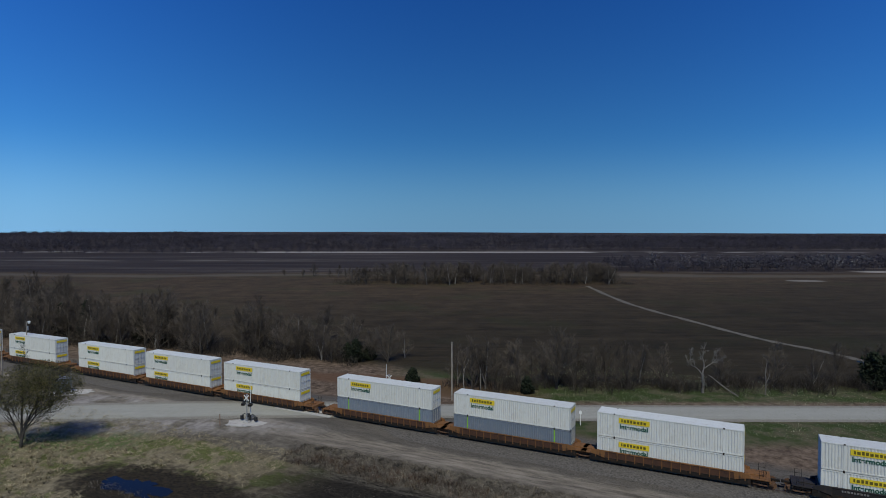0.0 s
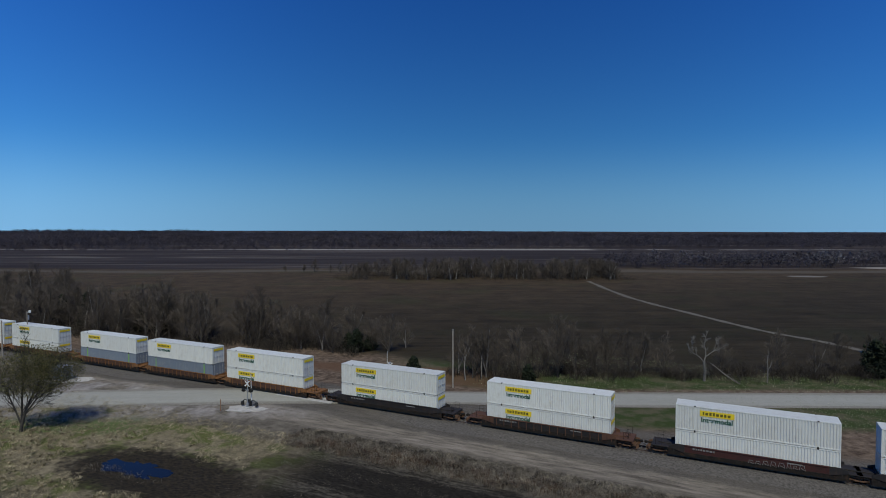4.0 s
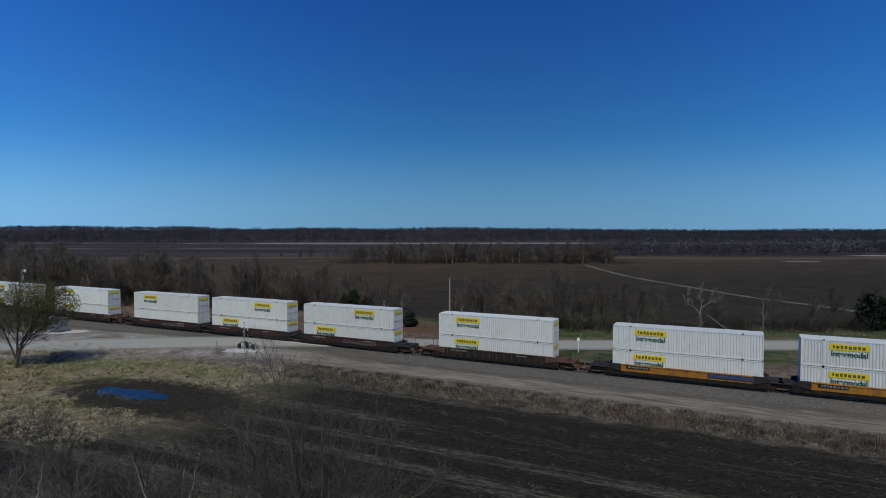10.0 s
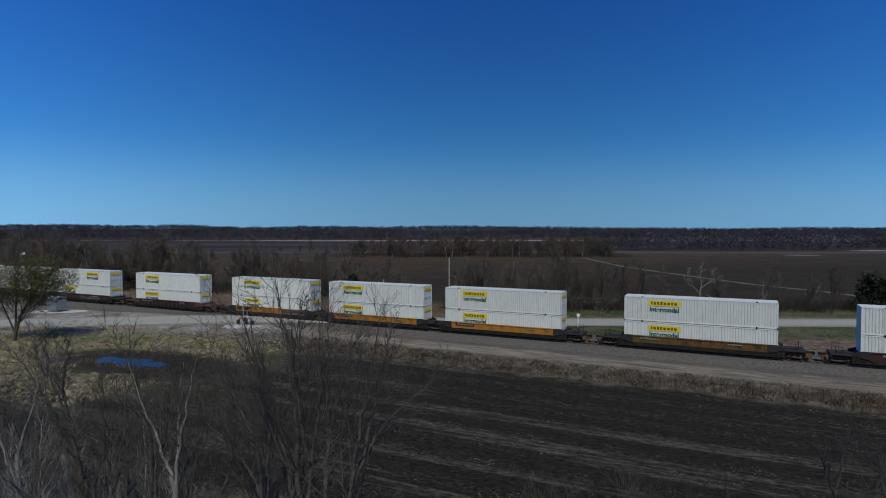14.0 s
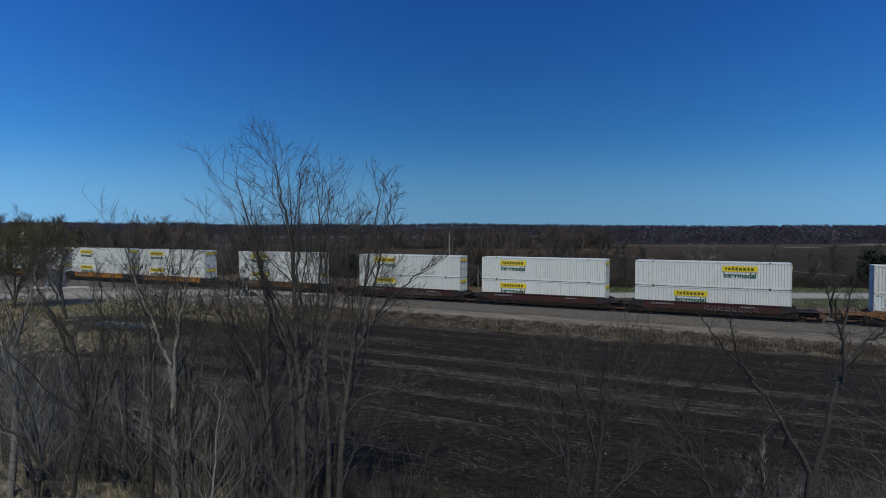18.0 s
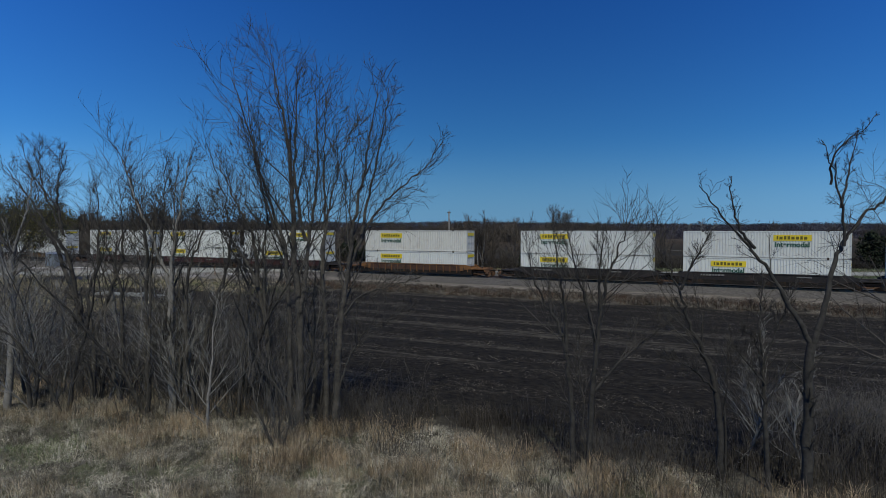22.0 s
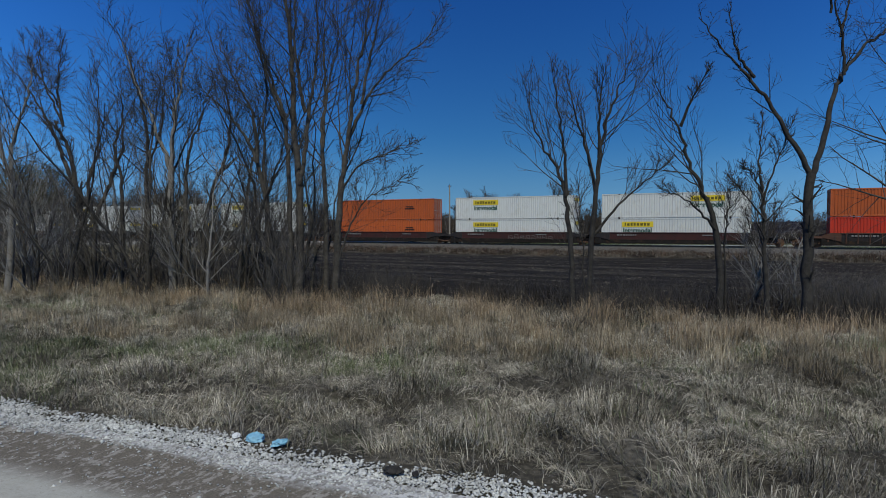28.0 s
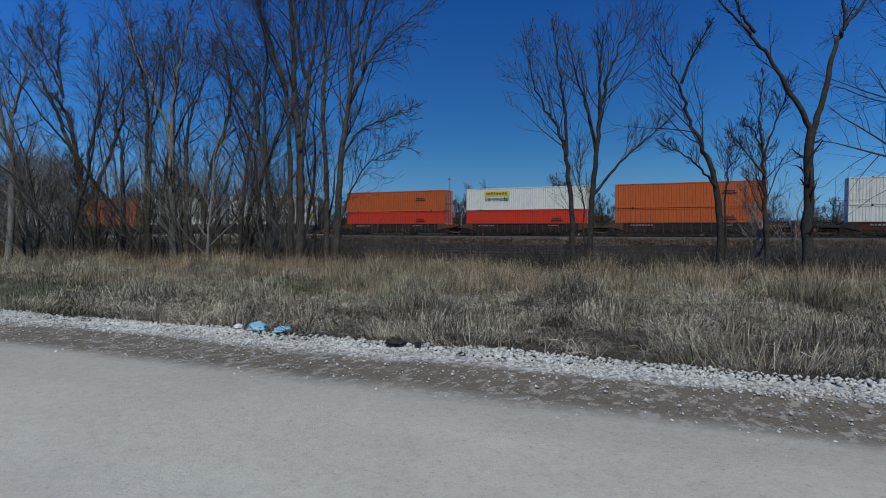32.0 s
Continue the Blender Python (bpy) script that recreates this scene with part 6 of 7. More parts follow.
def fountains(name, count, per, region, size, width, mat, label, seed):
    """Tussocks whose blades rise from one crown and arch outwards."""
    rng = np.random.default_rng(seed)
    cs, cw = region(rng, count)
    count = len(cs)
    R = rng.uniform(*size, count)
    n = count * per
    k = np.repeat(np.arange(count), per)
    a = rng.uniform(0, 2 * math.pi, n)
    r0 = 0.3 * R[k] * np.sqrt(rng.random(n))
    s, w = cs[k] + np.cos(a) * r0, cw[k] + np.sin(a) * r0
    x, y = to_xy(s, w)
    foot = np.stack([x, y, ground_z(x, y) - 0.02], 1)
    b = a - TURN + rng.normal(0, 0.5, n)
    out = R[k] * rng.uniform(0.35, 1.25, n)
    h = R[k] * rng.uniform(0.4, 1.15, n)
    d = np.stack([np.cos(b), np.sin(b), 0 * b], 1)
    side = np.stack([-np.sin(b), np.cos(b), rng.normal(0, 0.4, n)], 1) * (width * rng.uniform(0.6, 1.3, n) / 2)[:, None]
    up = np.array((0, 0, 1.0))
    m1 = foot + d * (out * 0.3)[:, None] + up * (h * 0.8)[:, None]
    m2 = foot + d * (out * 0.7)[:, None] + up * h[:, None]
    tip = foot + d * (out * 1.15)[:, None] + up * (h * rng.uniform(0.35, 0.95, n))[:, None]
    v = np.stack([foot - side * 0.7, foot + side * 0.7, m1 - side, m1 + side, m2 - side * 0.8, m2 + side * 0.8, tip], 1)
    i = np.arange(n)[:, None] * 7
    f = np.concatenate([i + q for q in ((0, 1, 3), (0, 3, 2), (2, 3, 5), (2, 5, 4), (4, 5, 6))], 0)
    tagged(new(name, quick_mesh(name, v.reshape(-1, 3), f, mat)), label, "grass", kind="stuff")


def dry_of_puddle(region):
    def keep(rng, n):
        s, w = region(rng, n)
        k = np.hypot((s + 24) / 13.0, (w + 29.8) / 6.0) > 1 + 0.25 * np.sin(s * 0.7)
        return s[k], w[k]
    return keep


fountains("grass_tussocks", 1500, 110, clumped(off_road(thinned(patch(9, 50, -71.2, -57.5, 1.2))), 0.3), (0.10, 0.28), 0.0040, DRY, "arching tussocks of dry winter grass", 12)
matted("matted_grass", 500000, clumped(off_road(thinned(patch(9, 48, -71.8, -57.0, 1.3))), 0.28), (0.14, 0.42), (0.06, 0.30), 0.0050, DRY, "matted dry winter grass between road and trees", 1)
blades("dry_grass", 40000, off_road(patch(6, 54, -71.8, -57.0, 1.3)), (0.10, 0.30), 0.55, 0.008, DRY, "dry winter grass standing through the mat", "grass", 10, clump=0.9)
matted("matted_grass", 26000, off_road(patch(-40, 6, -72.5, -57.0)), (0.25, 0.6), (0.06, 0.22), 0.02, DRY, "matted dry winter grass beside the trees", 2)
blades("tall_dry_grass", 26000, tufts(6, 48, -64.5, -58.2, 120, 0.22), (0.28, 0.66), 0.5, 0.007, STRAW, "tufts of tall straw-coloured grass", "grass", 3)
blades("golden_grass", 11000, about(GOLD_SPOTS), (0.22, 0.55), 0.40, 0.008, STRAW, "stands of tall golden grass", "grass", 14)
blades("greened_grass", 48000, about(GREEN_SPOTS), (0.06, 0.20), 0.5, 0.008, NEWGREEN, "patches of short new green grass", "grass", 15)
blades("russet_grass", 27000, tufts(2, 46, -62.0, -57.2, 150, 0.30), (0.30, 0.72), 0.40, 0.008, RUSSET, "russet broomsedge tufts below the trees", "grass", 4)
blades("green_tufts", 14000, off_road(tufts(8, 48, -71.5, -62.0, 260, 0.22)), (0.12, 0.32), 0.5, 0.007, NEWGREEN, "tufts of new green grass near the road", "grass", 11)
blades("field_edge_weeds", 26000, tufts(-20, 60, -58.0, -53.5, 420, 0.35), (0.4, 0.95), 0.3, 0.012, BRUSH, "dark weedy brush at the field's edge", "weeds", 9)
matted("strip_grass", 60000, patch(-16, 62, -16.8, -10.8), (0.25, 0.6), (0.12, 0.42), 0.028, STRIP, "strip of rough dry grass along the railway", 5)


STUBBLE = islands("corn_stubble", ((0.0, (0.055, 0.046, 0.034)), (0.6, (0.12, 0.103, 0.078)), (1.0, (0.22, 0.192, 0.148))), 0.8)


def stubble_rows(rng, n):
    s, w = rng.uniform(-12, 85, n), rng.uniform(-55, -17.5, n)
    k = (np.sin(w * 2.0 + 0.9 * np.sin(w * 0.7) + 0.4 * np.sin(s * 0.08)) + 0.6 * np.sin(s * 0.9 + w * 3) > -0.35 + 1.1 * rng.random(n))
    return s[k], w[k]


matted("field_stubble", 160000, stubble_rows, (0.08, 0.26), (0.01, 0.05), 0.026, STUBBLE, "broken corn stubble lying in rows on the field", 16)
RUSTWEED = islands("rusty_weeds", ((0.0, (0.05, 0.032, 0.022)), (0.6, (0.11, 0.068, 0.046)), (1.0, (0.18, 0.12, 0.082))), 0.85)
blades("strip_weeds", 12000, tufts(-16, 62, -16.6, -13.8, 260, 0.5), (0.3, 0.8), 0.35, 0.022, RUSTWEED, "rust-brown dead weeds at the field's edge", "weeds", 6)
blades("puddle_reeds", 700, tufts(-31, -20, -32.4, -30.4, 60, 0.3), (0.10, 0.3), 0.5, 0.03, STRIP, "dead stalks standing in the puddle", "reeds", 17)
MEADOW = islands("meadow_straw", ((0.0, (0.14, 0.115, 0.065)), (0.5, (0.28, 0.235, 0.14)), (1.0, (0.48, 0.405, 0.26))), 0.8)
fountains("meadow_tussocks", 560, 45, dry_of_puddle(patch(-62, -16, -44, -22)), (0.2, 0.5), 0.026, MEADOW, "pale tussocks of dry grass round the puddle", 13)
matted("meadow_grass", 40000, dry_of_puddle(patch(-62, -14, -45, -14)), (0.3, 0.7), (0.06, 0.3), 0.032, MEADOW, "rough dry grass round the puddle", 7)
blades("verge_grass", 20000, patch(-5, 75, 20, 55), (0.10, 0.25), 0.5, 0.05, NEWGREEN, "short green and straw grass on the road's verge", "grass", 8)


def brush(name, spots, n, height, thin, mat, label, seed):
    """Tangles of thin stems about the given spots (x, y, spread)."""
    rng = np.random.default_rng(seed)
    k = rng.integers(0, len(spots), n)
    sp = np.asarray(spots, float)[k]
    x, y = sp[:, 0] + rng.normal(0, 1, n) * sp[:, 2], sp[:, 1] + rng.normal(0, 1, n) * sp[:, 2]
    foot = np.stack([x, y, ground_z(x, y) - 0.05], 1)
    h = height * rng.uniform(0.4, 1.1, n)
    d1 = np.stack([rng.normal(0, 0.25, n), rng.normal(0, 0.25, n), np.full(n, 0.6)], 1) * h[:, None]
    d2 = np.stack([rng.normal(0, 0.5, n), rng.normal(0, 0.5, n), rng.uniform(0.1, 0.5, n)], 1) * h[:, None]
    t = rng.uniform(0, math.pi, n)
    side = np.stack([np.cos(t), np.sin(t), np.zeros(n)], 1) * thin
    back = np.stack([-np.sin(t), np.cos(t), np.zeros(n)], 1) * thin
    v = np.stack([foot - side, foot + side, foot + back, foot + d1 - side * 0.7, foot + d1 + side * 0.7, foot + d1 + back * 0.7, foot + d1 + d2], 1)
    i = np.arange(n)[:, None] * 7
    f = np.concatenate([i + a for a in ((0, 1, 4), (0, 4, 3), (1, 2, 5), (1, 5, 4), (2, 0, 3), (2, 3, 5), (3, 4, 6), (4, 5, 6), (5, 3, 6))], 0)
    tagged(new(name, quick_mesh(name, v.reshape(-1, 3), f, mat)), label, "brush", kind="stuff")


rng = np.random.default_rng(8)
spots = []
for _ in range(210):
    s = rng.uniform(-12, 62)
    w = -56.5 + rng.normal(0, 1.5) + (1.5 if s > 34 else -0.8)
    if 25.5 < s < 30 and rng.random() < 0.8:
        continue
    x, y = to_xy(s, w)
    spots.append((x, y, rng.uniform(0.25, 0.7)))
brush("thicket_brush", spots, 7500, 1.7, 0.008, TWIG, "tangle of leafless brambles under the trees", 21)
spots = []
for _ in range(60):
    s = rng.uniform(-14, 24)
    x, y = to_xy(s, -57.5 + rng.normal(0, 2.0))
    spots.append((x, y, rng.uniform(0.4, 1.2)))
brush("thicket_saplings", spots, 900, 3.6, 0.012, TWIG, "dense leafless saplings of the thicket", 24)
brush("grey_brambles", [(14.2, 21.8, 0.8), (15.6, 22.4, 0.9), (16.8, 21.2, 0.8), (13.2, 22.6, 0.7), (17.8, 22.8, 0.9), (15.0, 20.6, 0.6), (-19.0, 27.5, 1.0), (-20.5, 28.5, 1.0)], 1300, 1.6, 0.009, GREY_TWIG, "grey leafless brambles", 22)


# ---- trees beyond the railway ----
FAR = []
for k in range(7):
    rng = np.random.default_rng(200 + k)
    tubes = [Tubes(), Tubes()]
    lean = rng.normal(0, 0.6, 4)
    limb(tubes, rng, [(0, 0, -0.5), (lean[0] * 0.3, lean[1] * 0.3, 3.6), (lean[0], lean[1], 10.0)], 0.22, 0.04, many=(9, 7, 9), reach=0.46, bare=0.12, spread=(22, 58), thin=0.020)
    if k % 2:
        limb(tubes, rng, [(0, 0, 1.0), (lean[2], lean[3], 4.5), (lean[2] * 2.2, lean[3] * 2.2, 9.0)], 0.15, 0.04, many=(6, 7, 9), reach=0.46, bare=0.25, spread=(22, 58), thin=0.020)
    FAR.append((tubes[0].mesh("trunk", BARK_PALE if k in (2, 5) else FAR_BARK), tubes[1].mesh("crown", FAR_TWIG)))
SYCAMORE = []
for k in range(2):
    rng = np.random.default_rng(260 + k)
    tubes = [Tubes(), Tubes()]
    limb(tubes, rng, [(0, 0, -0.5), (0.2, 0, 3.5), (0.1, 0, 5.6)], 0.15, 0.10, many=(2, 3, 2), reach=0.4, bare=0.6, last=2)
    limb(tubes, rng, [(0.1, 0, 5.2), (-0.7, 0, 7.0), (-1.9, 0.2, 9.6)], 0.08, 0.02, many=(6, 6, 4), reach=0.45, bare=0.2, thin=0.02)
    limb(tubes, rng, [(0.1, 0, 5.2), (0.8, 0, 6.6), (2.4, 0.2, 8.4)], 0.08, 0.02, many=(6, 6, 4), reach=0.45, bare=0.2, thin=0.02)
    SYCAMORE.append((tubes[0].mesh("trunk", BARK_PALE), tubes[1].mesh("crown", FAR_TWIG)))


def far_tree(x, y, h, rng, label, group, kinds=FAR, wide=1.0):
    k = int(rng.integers(0, len(kinds)))
    m = pose(x, y, gz(x, y), 0, 0, rng.uniform(0, 360)) @ Matrix.Diagonal((h / 10 * wide, h / 10 * wide, h / 10.5, 1))
    ob = thing("bare_tree", m, label, "tree", group)
    part("trunk", kinds[k][0], FAR_BARK, ob)
    part("crown", kinds[k][1], FAR_TWIG, ob)
    return ob


rng = np.random.default_rng(31)
# belt beside the line beyond the crossing, tallest at its far end
for k in range(140):
    u = rng.random() ** 0.9
    x = -22 - 125 * u
    y = 134 + 38 * u + rng.normal(0, 4) + (rng.random() < 0.35) * rng.uniform(3, 16)
    h = np.interp(u, [0, 0.25, 0.42, 0.6, 0.8, 1.0], [8.5, 10.5, 12.0, 10.5, 12.5, 14.5]) * rng.uniform(0.72, 1.08)
    far_tree(x, y, h, rng, "leafless brown tree in the belt beyond the railway", "tree belt beyond the railway", wide=1.15)
# far left clump
for k in range(16):
    far_tree(rng.uniform(-175, -118), rng.uniform(176, 205), rng.uniform(11.5, 15.5), rng, "tall leafless tree behind the belt", "tree belt beyond the railway", wide=1.1)
# open row along the road
for x, y, h in ((-12.5, 131, 8.6), (-16, 133, 7.5), (-9, 136, 6.5), (5.0, 108, 8.6), (7.5, 109, 9.6), (9.4, 110, 8.0), (13.5, 109.5, 9.0), (16.5, 112, 7.0), (20.6, 109, 11.6), (19, 113, 8.0), (24.5, 112, 8.5), (28, 111, 7.0),
                (31, 114, 8.5), (34, 110, 8.0), (37, 113, 7.5), (41, 112, 7.0), (52, 112, 7.0), (63, 113, 8), (69, 111, 6.5), (75, 114, 8.0), (2.5, 112, 7.0), (82, 112, 8), (90, 115, 9)):
    far_tree(x, y, h * rng.uniform(0.95, 1.05), rng, "leafless tree beside the far road", "trees along the far road", wide=1.05)
for x, y, h in ((3.6, 106.5, 8.0), (6.6, 107.5, 7.6)):
    far_tree(x, y, h, rng, "leafless sycamore with pale bare limbs", "trees along the far road", SYCAMORE)
bare_tree(46.3, 106.5, [
    ([(0, 0, -0.3), (0.1, 0, 1.8), (-0.1, 0, 3.4)], 0.24, 0.18),
    ([(-0.1, 0, 3.3), (0.3, 0.1, 5.0), (0.0, 0.2, 6.6), (0.5, 0.3, 8.6)], 0.14, 0.03),
    ([(-0.1, 0, 3.3), (-1.1, 0.1, 4.6), (-2.4, 0.1, 5.2), (-3.2, 0.1, 6.8)], 0.10, 0.025),
    ([(-2.0, 0.1, 5.0), (-2.3, 0.2, 6.8), (-1.8, 0.2, 8.2)], 0.055, 0.02),
    ([(0.2, 0, 4.4), (1.4, 0, 5.3), (2.9, 0.2, 5.7), (4.0, 0.2, 6.8)], 0.09, 0.02),
    ([(1.6, 0, 5.4), (2.0, 0, 6.9), (3.0, 0.1, 8.0)], 0.05, 0.02),
], 67, "dead sycamore with crooked pale bare limbs", DEADWOOD, twig_mat=DEADWOOD, group="trees along the far road", many=(5, 4, 3), last=3, reach=0.30, bare=0.4, spread=(30, 75), lift=0.05, thin=0.025)
bare_tree(57.0, 105.5, [([(0, 0, -0.3), (0.1, 0, 2.4), (-0.1, 0, 4.0), (0.25, 0, 5.6)], 0.11, 0.03), ([(0.1, 0, 2.2), (0.6, 0.1, 3.0), (0.9, 0.1, 3.9)], 0.07, 0.03)], 69, "broken pale snag beside the far road", DEADWOOD, twig_mat=DEADWOOD, group="trees along the far road", many=(2, 2, 2), last=2, reach=0.2, bare=0.5, thin=0.02)
log = thing("fallen_limb", pose(47.6, 106.2, gz(47.6, 106.2)), "broken pale limb leaning from a dead tree to the ground", "fallen limb")
part("log", Shape().tube([(0, 0, 3.1), (1.3, -0.8, 1.9), (2.6, -1.5, 0.9), (3.9, -2.1, 0.1)], [0.06, 0.09, 0.11, 0.12], 8), DEADWOOD, log)
for k, (a, b, c) in enumerate(((0.9, 1.8, 0.5), (2.0, 2.5, -0.4), (-0.3, 0.6, 0.9))):
    part("branch", Shape().tube([(a, -0.6 * a, 3.0 - 0.75 * a), (b, -0.5 * b + c, 2.9 - 0.5 * b)], [0.06, 0.02], 5), DEADWOOD, log)
# copse in the middle of the far fields
for k in range(120):
    x = rng.uniform(-50, 96)
    y = rng.uniform(318, 350)
    far_tree(x, y, rng.uniform(6.5, 11.0), rng, "leafless tree of the copse in the fields", "copse in the fields", wide=1.5)
for x, y, h in ((-88, 372, 5), (-82, 374, 8), (-71, 370, 5), (-66, 371, 7), (-60, 366, 6), (-101, 378, 4), (62, 330, 11)):
    far_tree(x, y, h, rng, "lone leafless tree at a field's edge", "field trees", wide=1.3)

# the budding tree by the road
bt = bare_tree(-57.0, 79.4, [([(0, 0, -0.3), (0.7, 0, 3.0), (2.6, 0.4, 6.8), (5.6, 0.8, 10.2)], 0.22, 0.03), ([(0.2, 0, 1.0), (0.2, 0.3, 5.4), (0.6, 0.3, 12.0)], 0.16, 0.03), ([(0.1, 0, 1.2), (-1.4, -0.2, 5.2), (-3.4, -0.2, 9.8)], 0.14, 0.03), ([(0.3, 0, 2.0), (2.4, 0, 4.6), (6.0, 0.3, 7.4)], 0.11, 0.025)],
               61, "spreading tree with first green buds beside the road", name="budding_tree", group="trees along the far road", many=(7, 6, 8), reach=0.46, bare=0.2, thin=0.016, spread=(22, 55))


def foliage(name, parent, centre, radii, n, size, mat, seed, cone=False):
    rng = np.random.default_rng(seed)
    d = rng.normal(0, 1, (n, 3))
    d /= np.linalg.norm(d, axis=1, keepdims=True)
    r = rng.random((n, 1)) ** 0.45
    p = d * r * np.asarray(radii)
    if cone:
        u = rng.random(n) ** 1.4
        a = rng.uniform(0, 2 * math.pi, n)
        k = np.minimum((1 - u) ** 0.6, 0.35 + 2.5 * u) * radii[0] * (0.35 + 0.65 * rng.random(n)) * (1 + 0.3 * np.sin(a * 3 + u * 9))
        p = np.stack([np.cos(a) * k, np.sin(a) * k, u * radii[2]], 1)
    p = p + np.asarray(centre)
    v = p[:, None] + rng.normal(0, size, (n, 4, 3))
    i = np.arange(n)[:, None] * 4
    f = np.concatenate([i + a for a in ((0, 1, 2), (0, 2, 3), (0, 3, 1), (1, 3, 2))], 0)
    return part(name, quick_mesh(name, v.reshape(-1, 3), f, mat), mat, parent)


foliage("bud_haze", bt, (2.4, 0.4, 8.2), (5.8, 4.4, 3.6), 15000, 0.055, BUDS, 5)["label"] = "sparse yellow-green buds"


def cedar(x, y, h, r, seed):
    c = thing("cedar", pose(x, y, gz(x, y)), "dark evergreen cedar among the leafless trees", "tree", "cedars")
    part("trunk", Shape().tube([(0, 0, -0.2), (0.05, 0, h * 0.5), (0, 0, h * 0.92)], [0.16, 0.1, 0.02], 6), BARK, c)
    foliage("foliage", c, (0, 0, 0.2), (r, r, h), 1500, 0.22, CEDAR, seed, True)


for k, (x, y, h, r) in enumerate(((-19.5, 131, 4.6, 2.4), (-21.5, 132.5, 3.6, 1.9), (-16.8, 133.5, 3.2, 1.6), (14.8, 105.9, 2.6, 1.2), (-71, 150, 8.5, 2.2), (-77, 152, 8.0, 2.4), (-95, 158, 10, 2.6), (-103, 160, 9, 2.6), (-6.0, 112.5, 2.6, 1.4), (79.0, 109.5, 6.6, 3.4), (82.5, 111, 5.6, 3.0))):
    cedar(x, y, h, r, 300 + k)

spots = []
for k in range(150):
    u = rng.random()
    spots.append((-20 - 128 * u, 132.5 + 38 * u + rng.normal(0, 3), rng.uniform(0.8, 2.0)))
for k in range(70):
    spots.append((rng.uniform(0, 92), rng.uniform(106.5, 114), rng.uniform(0.5, 1.6)))
for k in range(110):
    spots.append((rng.uniform(-52, 98), rng.uniform(316, 348), rng.uniform(2, 5)))
brush("far_brush", spots, 24000, 3.0, 0.03, BRUSH, "brown leafless undergrowth below the far trees", 23)


def woods(name, pts, heights, seed, mat, label):
    """Far woodland: every tree a thin stem and a ragged crown of upward sprays."""
    rng = np.random.default_rng(seed)
    n = len(pts)
    x, y = pts[:, 0], pts[:, 1]
    z = ground_z(x, y)
    h = heights
    k = 40
    foot = np.stack([x, y, z], 1)
    d = rng.normal(0, 1, (n, k, 3))
    d /= np.linalg.norm(d, axis=2, keepdims=True)
    d *= rng.random((n, k, 1)) ** 0.4
    wide = rng.uniform(0.8, 1.3, (n, 1))
    c = foot[:, None] + np.stack([d[..., 0] * h[:, None] * 0.42 * wide, d[..., 1] * h[:, None] * 0.42 * wide, h[:, None] * (0.52 + 0.44 * d[..., 2])], -1)
    v = c[:, :, None] + rng.normal(0, 1, (n, k, 4, 3)) * (h[:, None, None, None] * np.array((0.050, 0.050, 0.042)))
    v = v.reshape(-1, 3)
    i = np.arange(n * k)[:, None] * 4
    f = np.concatenate([i + q for q in ((0, 1, 2), (0, 2, 3))], 0)
    # stems
    m = len(v)
    r = np.array([(0.13, 0, 0), (-0.07, 0.11, 0), (-0.07, -0.11, 0)])
    top = foot + np.stack([0 * h, 0 * h, h * 0.75], 1)
    v = np.concatenate([v, np.concatenate([foot[:, None] + r[None], top[:, None] + r[None] * 0.4], 1).reshape(-1, 3)])
    i = m + np.arange(n)[:, None] * 6
    f = np.concatenate([f] + [i + q for q in ((0, 1, 4), (0, 4, 3), (1, 2, 5), (1, 5, 4), (2, 0, 3), (2, 3, 5))], 0)
    tagged(new(name, quick_mesh(name, v, f, mat)), label, "woodland", kind="stuff")


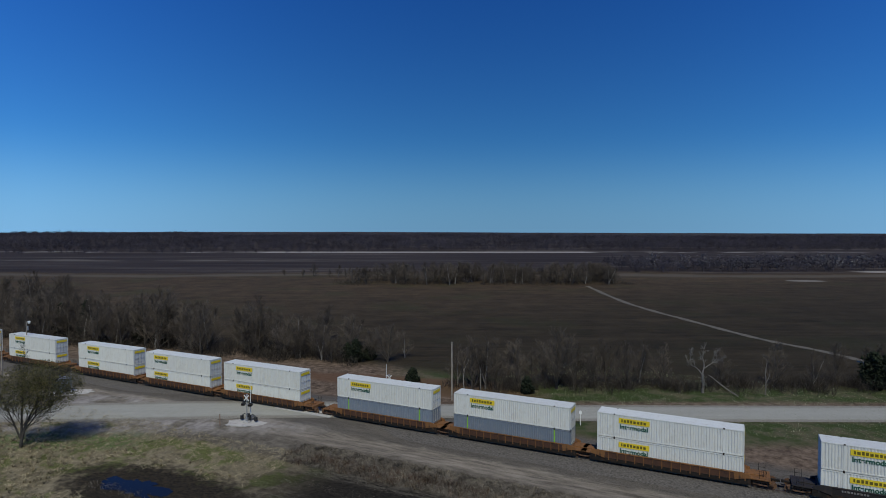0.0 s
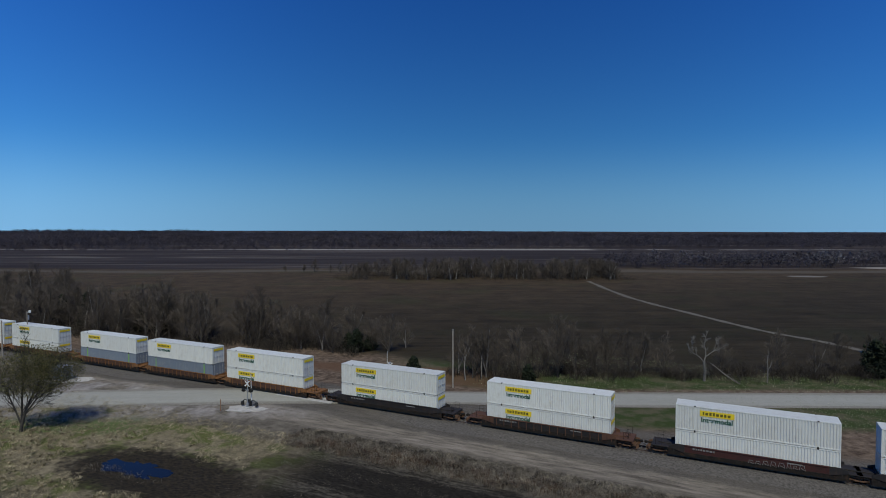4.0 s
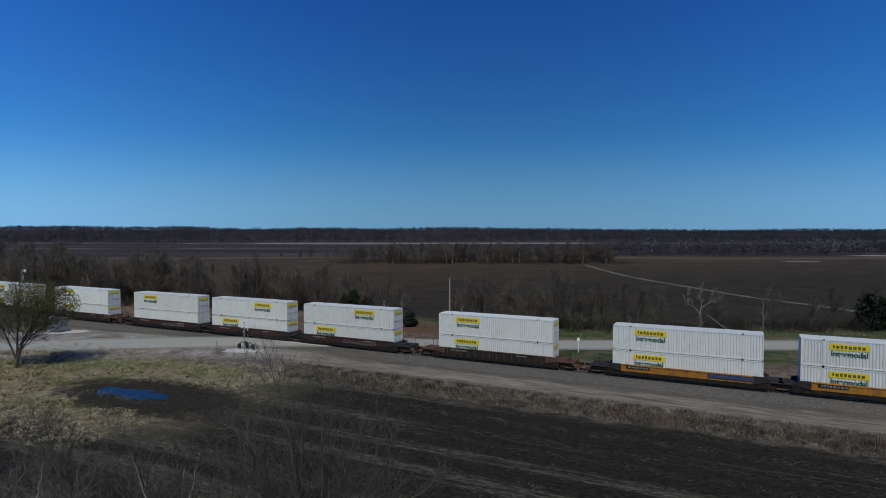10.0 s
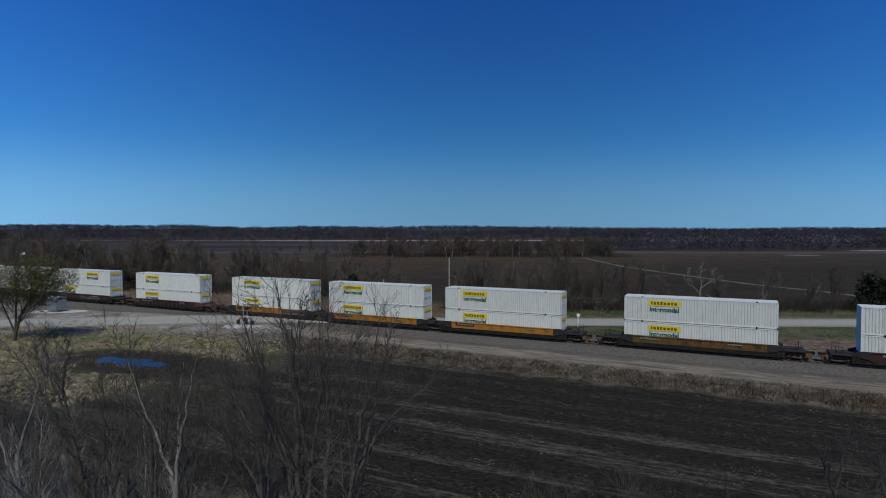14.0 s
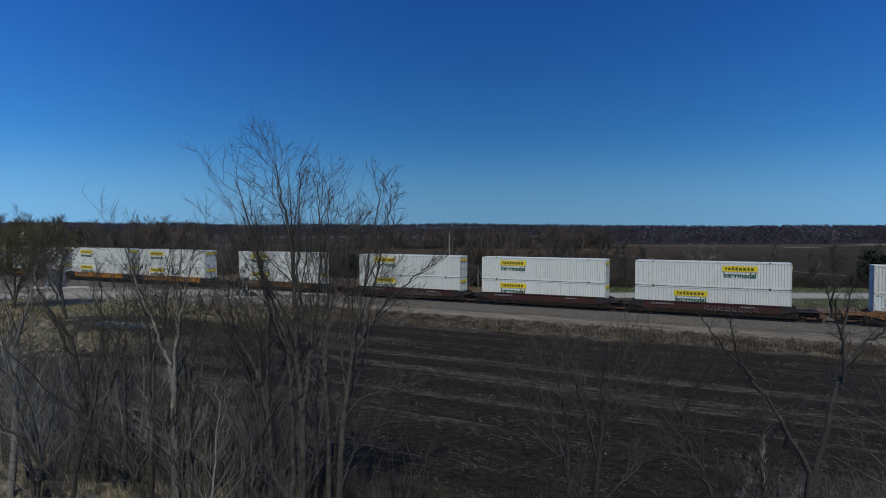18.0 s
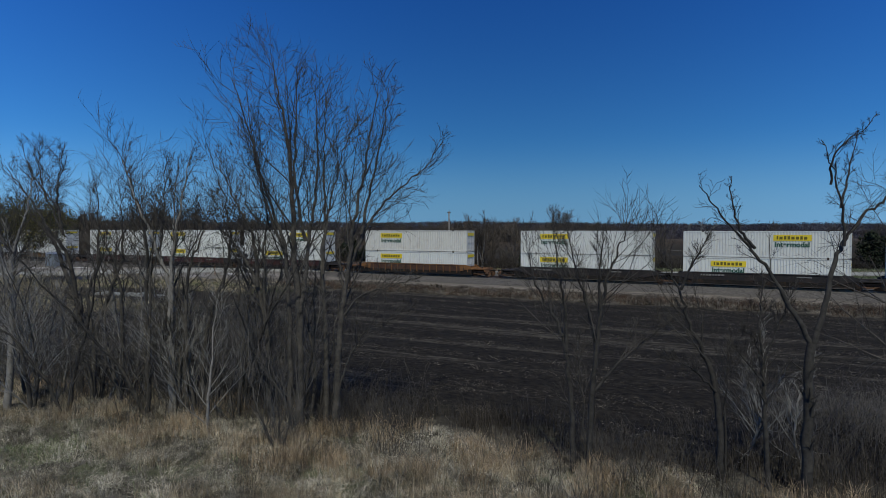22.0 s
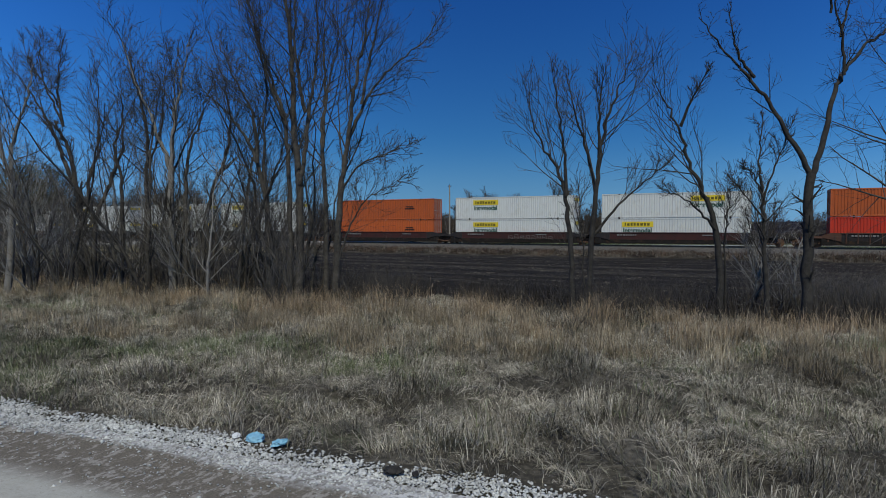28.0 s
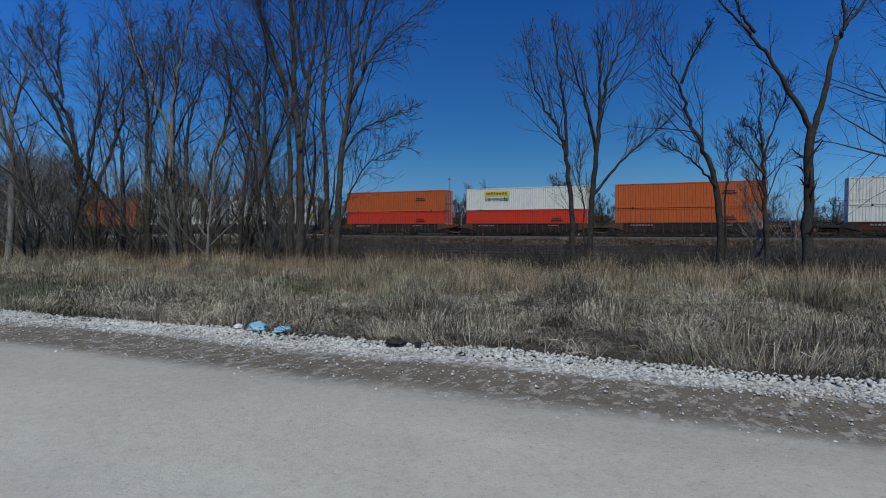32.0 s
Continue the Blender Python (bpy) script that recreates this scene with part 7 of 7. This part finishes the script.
rng = np.random.default_rng(41)
px, py = np.meshgrid(np.arange(-1150, 1150, 10.0), np.arange(805, 1320, 15.0))
p = np.stack([px.ravel(), py.ravel()], 1) + rng.normal(0, 5.0, (px.size, 2))
p = p[np.abs(p[:, 0]) < p[:, 1] * 0.82 + 60]
woods("far_woods", p, rng.uniform(8.8, 10.8, len(p)) + 1.1 * np.sin(p[:, 0] / 41 + p[:, 1] / 60) + 0.9 * np.sin(p[:, 0] / 11 + 3 * np.sin(p[:, 0] / 57) + p[:, 1] / 33) + 0.8 * np.sin(p[:, 0] / 5.3 + p[:, 1] / 29), 42, WOODS, "dark leafless woodland on the far valley side")
# nearer woods behind the fields to one side
px, py = np.meshgrid(np.arange(130, 800, 8.5), np.arange(0, 90, 9.0))
p = np.stack([px.ravel(), 405 + py.ravel() + 0.10 * (px.ravel() - 130)], 1) + rng.normal(0, 3.0, (px.size, 2))
woods("side_woods", p, rng.uniform(6, 10.5, len(p)), 43, WOODS, "dark leafless wood with pale trunks at the fields' edge")
p = np.stack([rng.uniform(135, 760, 80), 0 * np.arange(80.0)], 1)
p[:, 1] = 402 + 0.10 * (p[:, 0] - 130) + rng.uniform(0, 45, 80)
PALEWOODS = woodland("pale_woods", (0.13, 0.12, 0.122), (0.20, 0.187, 0.186), 0.75, 1.2)
woods("pale_sycamores", p, rng.uniform(11, 15, 80), 44, PALEWOODS, "pale-limbed sycamores along the wood's edge")
px, py = np.meshgrid(np.arange(-900, -120, 10.0), np.arange(0, 40, 10.0))
p = np.stack([px.ravel(), 690 + py.ravel() + 0.12 * (px.ravel() + 120) + 60], 1) + rng.normal(0, 4.0, (px.size, 2))
p = p[rng.random(len(p)) < 0.5]
woods("field_edge_trees", p, rng.uniform(5, 9, len(p)), 45, WOODS, "scattered leafless trees along the far field's edge")


# ---- movement ----
def motions():
    """The whole train rolls past at about 15 m/s."""
    times = [0, 2, 4, 6, 8, 10, 12, 14, 16, 18, 20, 22, 24, 26, 28, 30, 32]
    for ob, q, z in ROLLING:
        rows = []
        for t in times:
            gone = 15.4048 * t + 0.0063672 * t ** 2 - 0.00043484 * t ** 3 + 0.0000054313 * t ** 4
            rows.append((t, TRACK @ Matrix.Translation((q - gone, 0, z))))
        walk(ob, rows)


motions()
